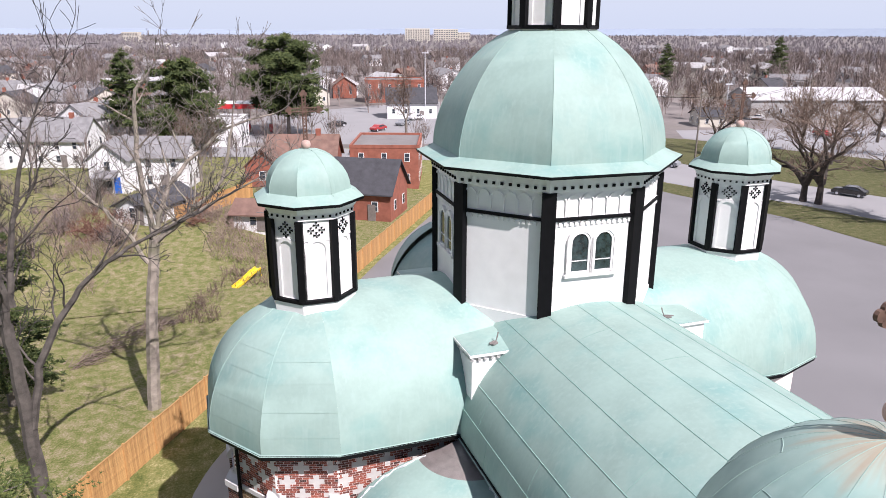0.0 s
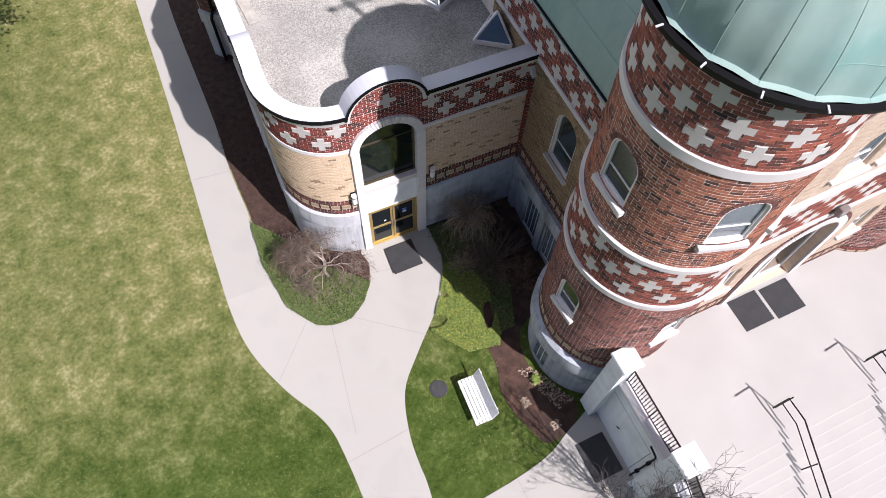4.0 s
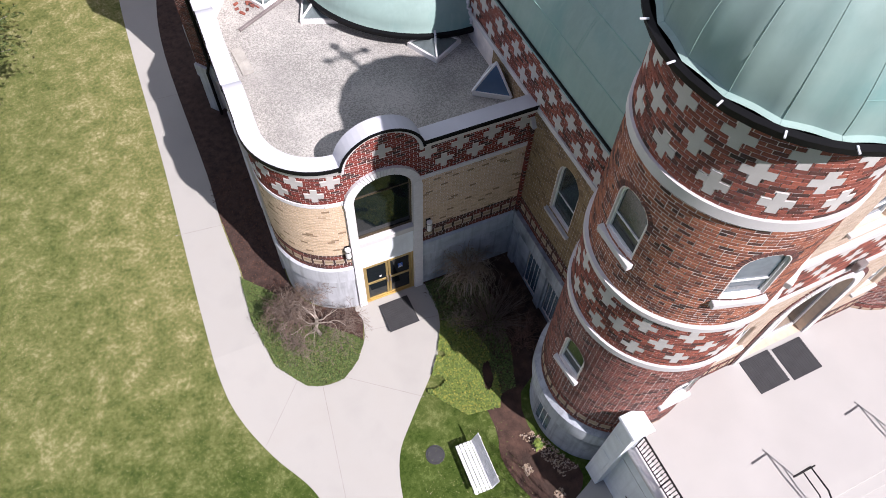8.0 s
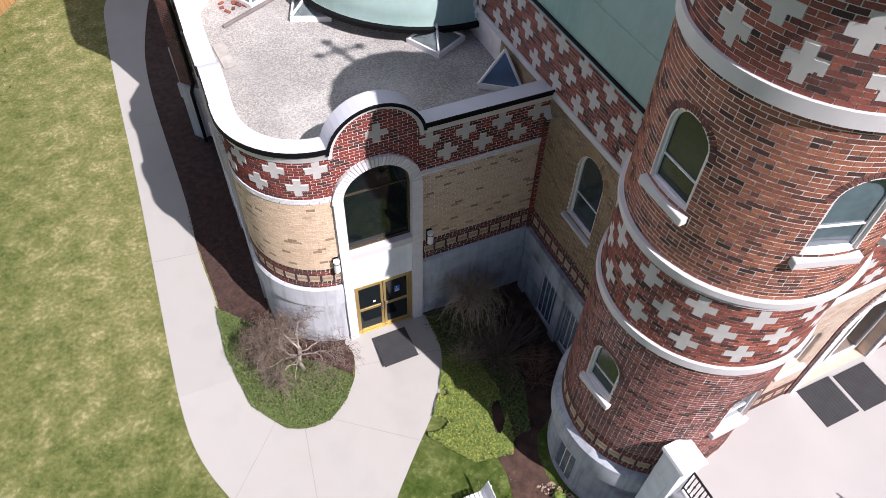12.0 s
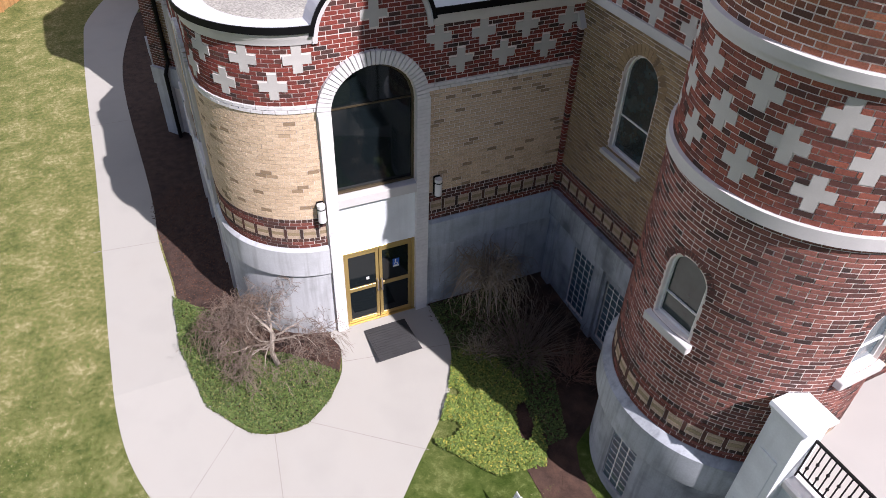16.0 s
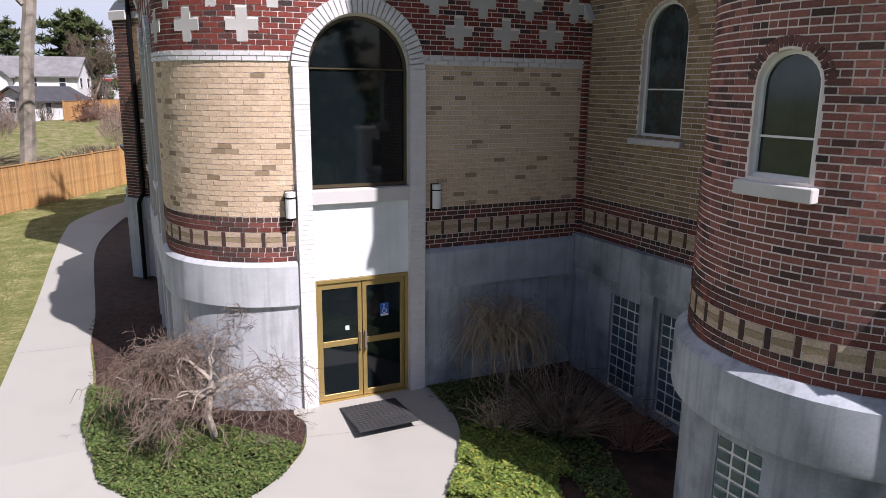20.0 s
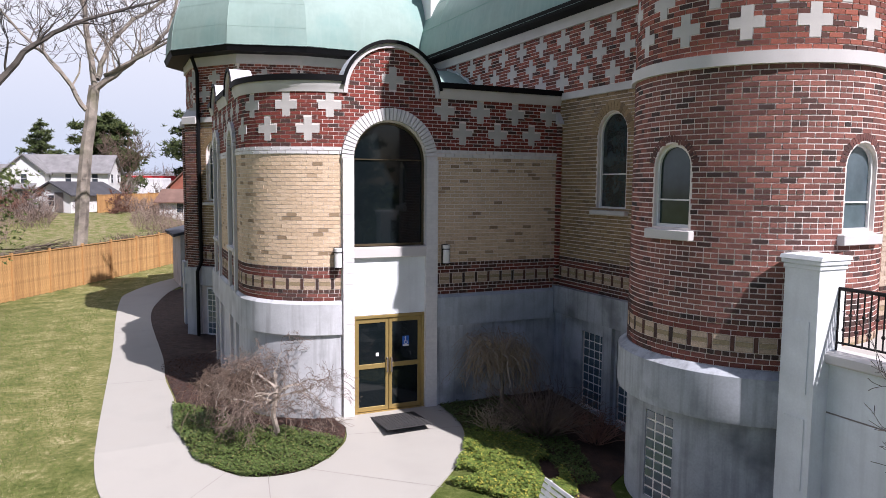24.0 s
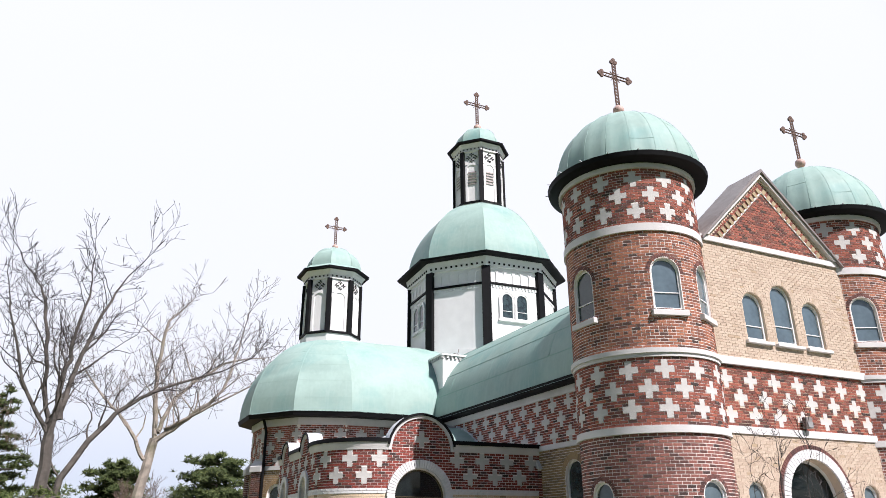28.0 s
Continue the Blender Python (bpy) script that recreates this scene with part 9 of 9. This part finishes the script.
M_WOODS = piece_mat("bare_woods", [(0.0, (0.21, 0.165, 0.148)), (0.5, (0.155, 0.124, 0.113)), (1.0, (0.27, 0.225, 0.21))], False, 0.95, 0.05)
# mauve-grey tones put distance haze into the colour of the farthest woods
M_FAR = piece_mat("haze_toned_woods", [(0.0, (0.27, 0.24, 0.25)), (0.5, (0.225, 0.205, 0.22)), (1.0, (0.33, 0.30, 0.315))], False, 0.95, 0.05)
woods("far_trees", 520, 95, 260, -24, 62, 1, 10.0, M_WOODS, "leafless brown trees between the houses", 30)
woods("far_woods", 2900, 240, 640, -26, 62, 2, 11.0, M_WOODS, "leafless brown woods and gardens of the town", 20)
woods("horizon_woods", 11000, 520, 3600, -40, 70, 3, 10.0, M_FAR, "leafless woods out to the horizon, paled by painted-in haze", 9)
woods("garden_thicket", 46, 66, 112, -20, 14, 9, 5.0, M_WOODS, "leafless brown shrubs and small trees of the gardens", 60)
woods("side_trees", 60, 45, 120, -40, -14, 5, 10.0, M_WOODS, "leafless trees in the neighbouring gardens", 40, False)
M_EARTH = mat("brown_earth", (0.20, 0.175, 0.165), 0.95, vary=0.3, scale=0.05, fine=0.6, bump=0.05, stain=(0.12, 0.115, 0.075), stain_scale=0.02, stain_amount=0.8)
flat("town_ground", [(-3500, 240), (-60, 165), (-58, 163), (-4, 137), (27, 125), (48, 116), (66, 101), (74.2, 93.5), (80, 76), (89, 57), (104.5, 32), (4200, -600), (4200, 4200), (-3500, 4200)], 0.0, M_EARTH, "brown earth and dry grass of the far town", "ground")

flat("grass_strip", [(58.3, 73.2), (63.9, 57.7), (64.6, 49.2), (66, 38), (67.2, 15), (87.8, 22), (76.1, 46.1), (70.2, 62.6), (63.3, 76), (58.3, 88), (57.1, 79)], 0.016, M_VERGE, "rough grass strip between car park and street", "verge")
flat("verge", [(74.2, 93.2), (80, 75.3), (89, 56), (104.3, 31), (132, 36), (112.7, 83), (92.6, 119), (84, 124)], 0.02, M_VERGE, "grass verge between street and school", "verge")
flat("school_yard", [(112.9, 83.5), (92.9, 119.5), (99, 131), (168, 121), (163, 85)], 0.024, M_ROAD, "pale asphalt yard before the school", "car park")
for x, y, seed in ((85.5, 99.6, 201), (98.8, 85.4, 203), (107.6, 73.0, 205), (104.0, 97.8, 207), (116.5, 87.2, 209), (128.8, 103.0, 211)):
    bare_tree(pose(x, y, -0.1), seed, 3.2, 0.3, 5, "leafless tree on the verge before the school", 0.5, 0.1, 0.82, (0, 0), [(0.4, 0.6, 1.6), (2.6, 0.7, 1.5), (4.4, 0.6, 1.6)], 0.028, bark=M_DARKBARK)
for x, y, a, k in ((132, 112, 80, 1), (138, 110, 80, 3), (145, 109, 80, 0), (151, 108, 80, 1), (125, 114, 80, 2)):
    car(pose(x, y, 0.03, 0, 0, a), M_CAR[k], ("black", "grey", "red", "white")[k] + " saloon car parked before the school")

# small houses spread through the far town
proto = [house(pose(-42.0 + 9 * k, 205.0, G0, 0, 0, 20 * k), 10, 8, 4.2, 2.8, (M_SIDING, M_CREAM, M_FARBRICK, M_SIDING)[k], (M_ROOFG, M_ROOFD, M_ROOFB, M_FLATROOF)[k], ("white house with a grey roof", "cream house with a dark roof", "red brick house with a brown roof", "white house with a flat-toned roof")[k] + " in the far town", 1, k == 1) for k in range(4)]
rnd = random.Random(77)
for i in range(46):
    r, a = 215 + 340 * rnd.random(), radians(rnd.uniform(-20, 56))
    x, y = -3.5 + r * math.sin(a), -11.3 + r * math.cos(a)
    if math.hypot(x - 153, y - 142) < 42 or math.hypot(x - 58, y - 219) < 22:
        continue
    copy_thing(proto[i % 4], pose(x, y, G0, 0, 0, rnd.uniform(0, 180)))
bare_tree(pose(-15.4, 66.0, -0.2), 95, 1.5, 0.2, 5, "small leafless plum tree with purple-red twigs on the garden lawn", 0.6, 0.05, 0.78, (0, 0), [(0.3, 1.0, 1.4), (2.4, 1.1, 1.3), (4.4, 1.0, 1.4), (1.4, 0.4, 1.3)], 0.02, bark=M_DARKBARK, twig=M_TWIG_R)
bare_tree(pose(-6.4, 70.0, -0.2), 96, 1.4, 0.18, 5, "small leafless garden tree with reddish twigs", 0.6, 0.05, 0.78, (0, 0), [(0.3, 1.0, 1.4), (2.4, 1.1, 1.3), (4.4, 1.0, 1.4)], 0.02, bark=M_DARKBARK, twig=M_TWIG_R)


def far_house(m, w, d, h, rise, wall, roof, label):
    """A far house: walls, two roof slabs and a row of windows on each long side."""
    t = thing("house", m, label, "house", "far houses of the town")
    bm = bmesh.new()
    prism(bm, [(-d / 2, -0.5), (d / 2, -0.5), (d / 2, h), (0, h + rise), (-d / 2, h)], -w / 2, w / 2, "x")
    part("wall", fixed(bm), wall, t)
    for e in (-1, 1):
        bm = bmesh.new()
        prism(bm, [(e * d * 0.56, h - 0.12 * rise), (0, h + rise), (0, h + rise + 0.18), (e * d * 0.56, h - 0.12 * rise + 0.18)], -w / 2 - 0.4, w / 2 + 0.4, "x")
        part("roof", fixed(bm), roof, t)
        bm = bmesh.new()
        for i in range(4):
            x = -w / 2 + w * (i + 0.3) / 4
            box(bm, x, x + w * 0.1, e * d / 2 - 0.05, e * d / 2 + 0.05, h * 0.35, h * 0.75)
        part("window_row", bm, M_PANE, t)
    return t


M_ROOFP = mat("pale_roof", (0.42, 0.41, 0.41), 0.9, vary=0.15, scale=0.8, fine=10, bump=0.1)
spread = [far_house(pose(-55.0 + 14 * k, 238.0, G0, 0, 0, 35 * k), 11 + 3 * k, 8 + k, 4.0 + 0.5 * k, 2.2, (M_SIDING, M_SIDING, M_CREAM, M_SIDING)[k], (M_ROOFP, M_ROOFG, M_ROOFP, M_ROOFG)[k], ("white house with a pale grey roof", "white house with a grey roof", "cream house with a pale roof", "long white building with a grey roof")[k] + " far out in the town") for k in range(4)]
rnd = random.Random(131)
for i in range(90):
    r, a = 200 * 6.0 ** rnd.random(), radians(rnd.uniform(-22, 56))
    x, y = -3.5 + r * math.sin(a), -11.3 + r * math.cos(a)
    if math.hypot(x - 160, y - 150) < 55 or math.hypot(x - 58, y - 219) < 22 or math.hypot(x - 51, y - 174) < 22:
        continue
    copy_thing(spread[i % 4], pose(x, y, G0, 0, 0, rnd.uniform(0, 180)))

# hills on the skyline, distance haze painted in as blue-grey
M_HILL = mat("haze_toned_hills", (0.27, 0.32, 0.40), 1.0, vary=0.08, scale=0.004, fine=0.05, bump=0)
verts, faces = [], []
for i in range(121):
    a = radians(-45 + 120 * i / 120)
    h = 26 + 14 * noise.noise(Vector((i * 0.09, 4.0, 0))) + 10 * max(0.0, math.sin((i - 62) * 0.055))
    for r, z in ((3700, -5), (3760, h), (3950, -5)):
        verts.append((r * math.sin(a), r * math.cos(a), z))
    if i:
        k = 3 * i
        faces += [(k - 3, k, k + 1, k - 2), (k - 2, k + 1, k + 2, k - 1)]
tagged(raw("hills", verts, faces, M_HILL, None), "low hills along the horizon, haze painted in as blue-grey", "hills", kind="structure")

# unseen trees before and beside the church, added to block low sky light
for i in range(22):
    a = radians(115 + 165 * (i + 0.5) / 22)
    r = 58 + 9 * math.sin(i * 2.3)
    pine(pose(-3.5 + r * math.sin(a), -11.3 + r * math.cos(a), -0.6), 300 + i, 13 + 3 * math.sin(i * 1.7), 5.5, "unseen dark green spruce that blocks low sky light", 520, 0.05, 0.9)
woods("unseen_trees", 70, 55, 95, 100, 285, 12, 13.0, M_WOODS, "unseen leafless trees that block low sky light", 44, False)
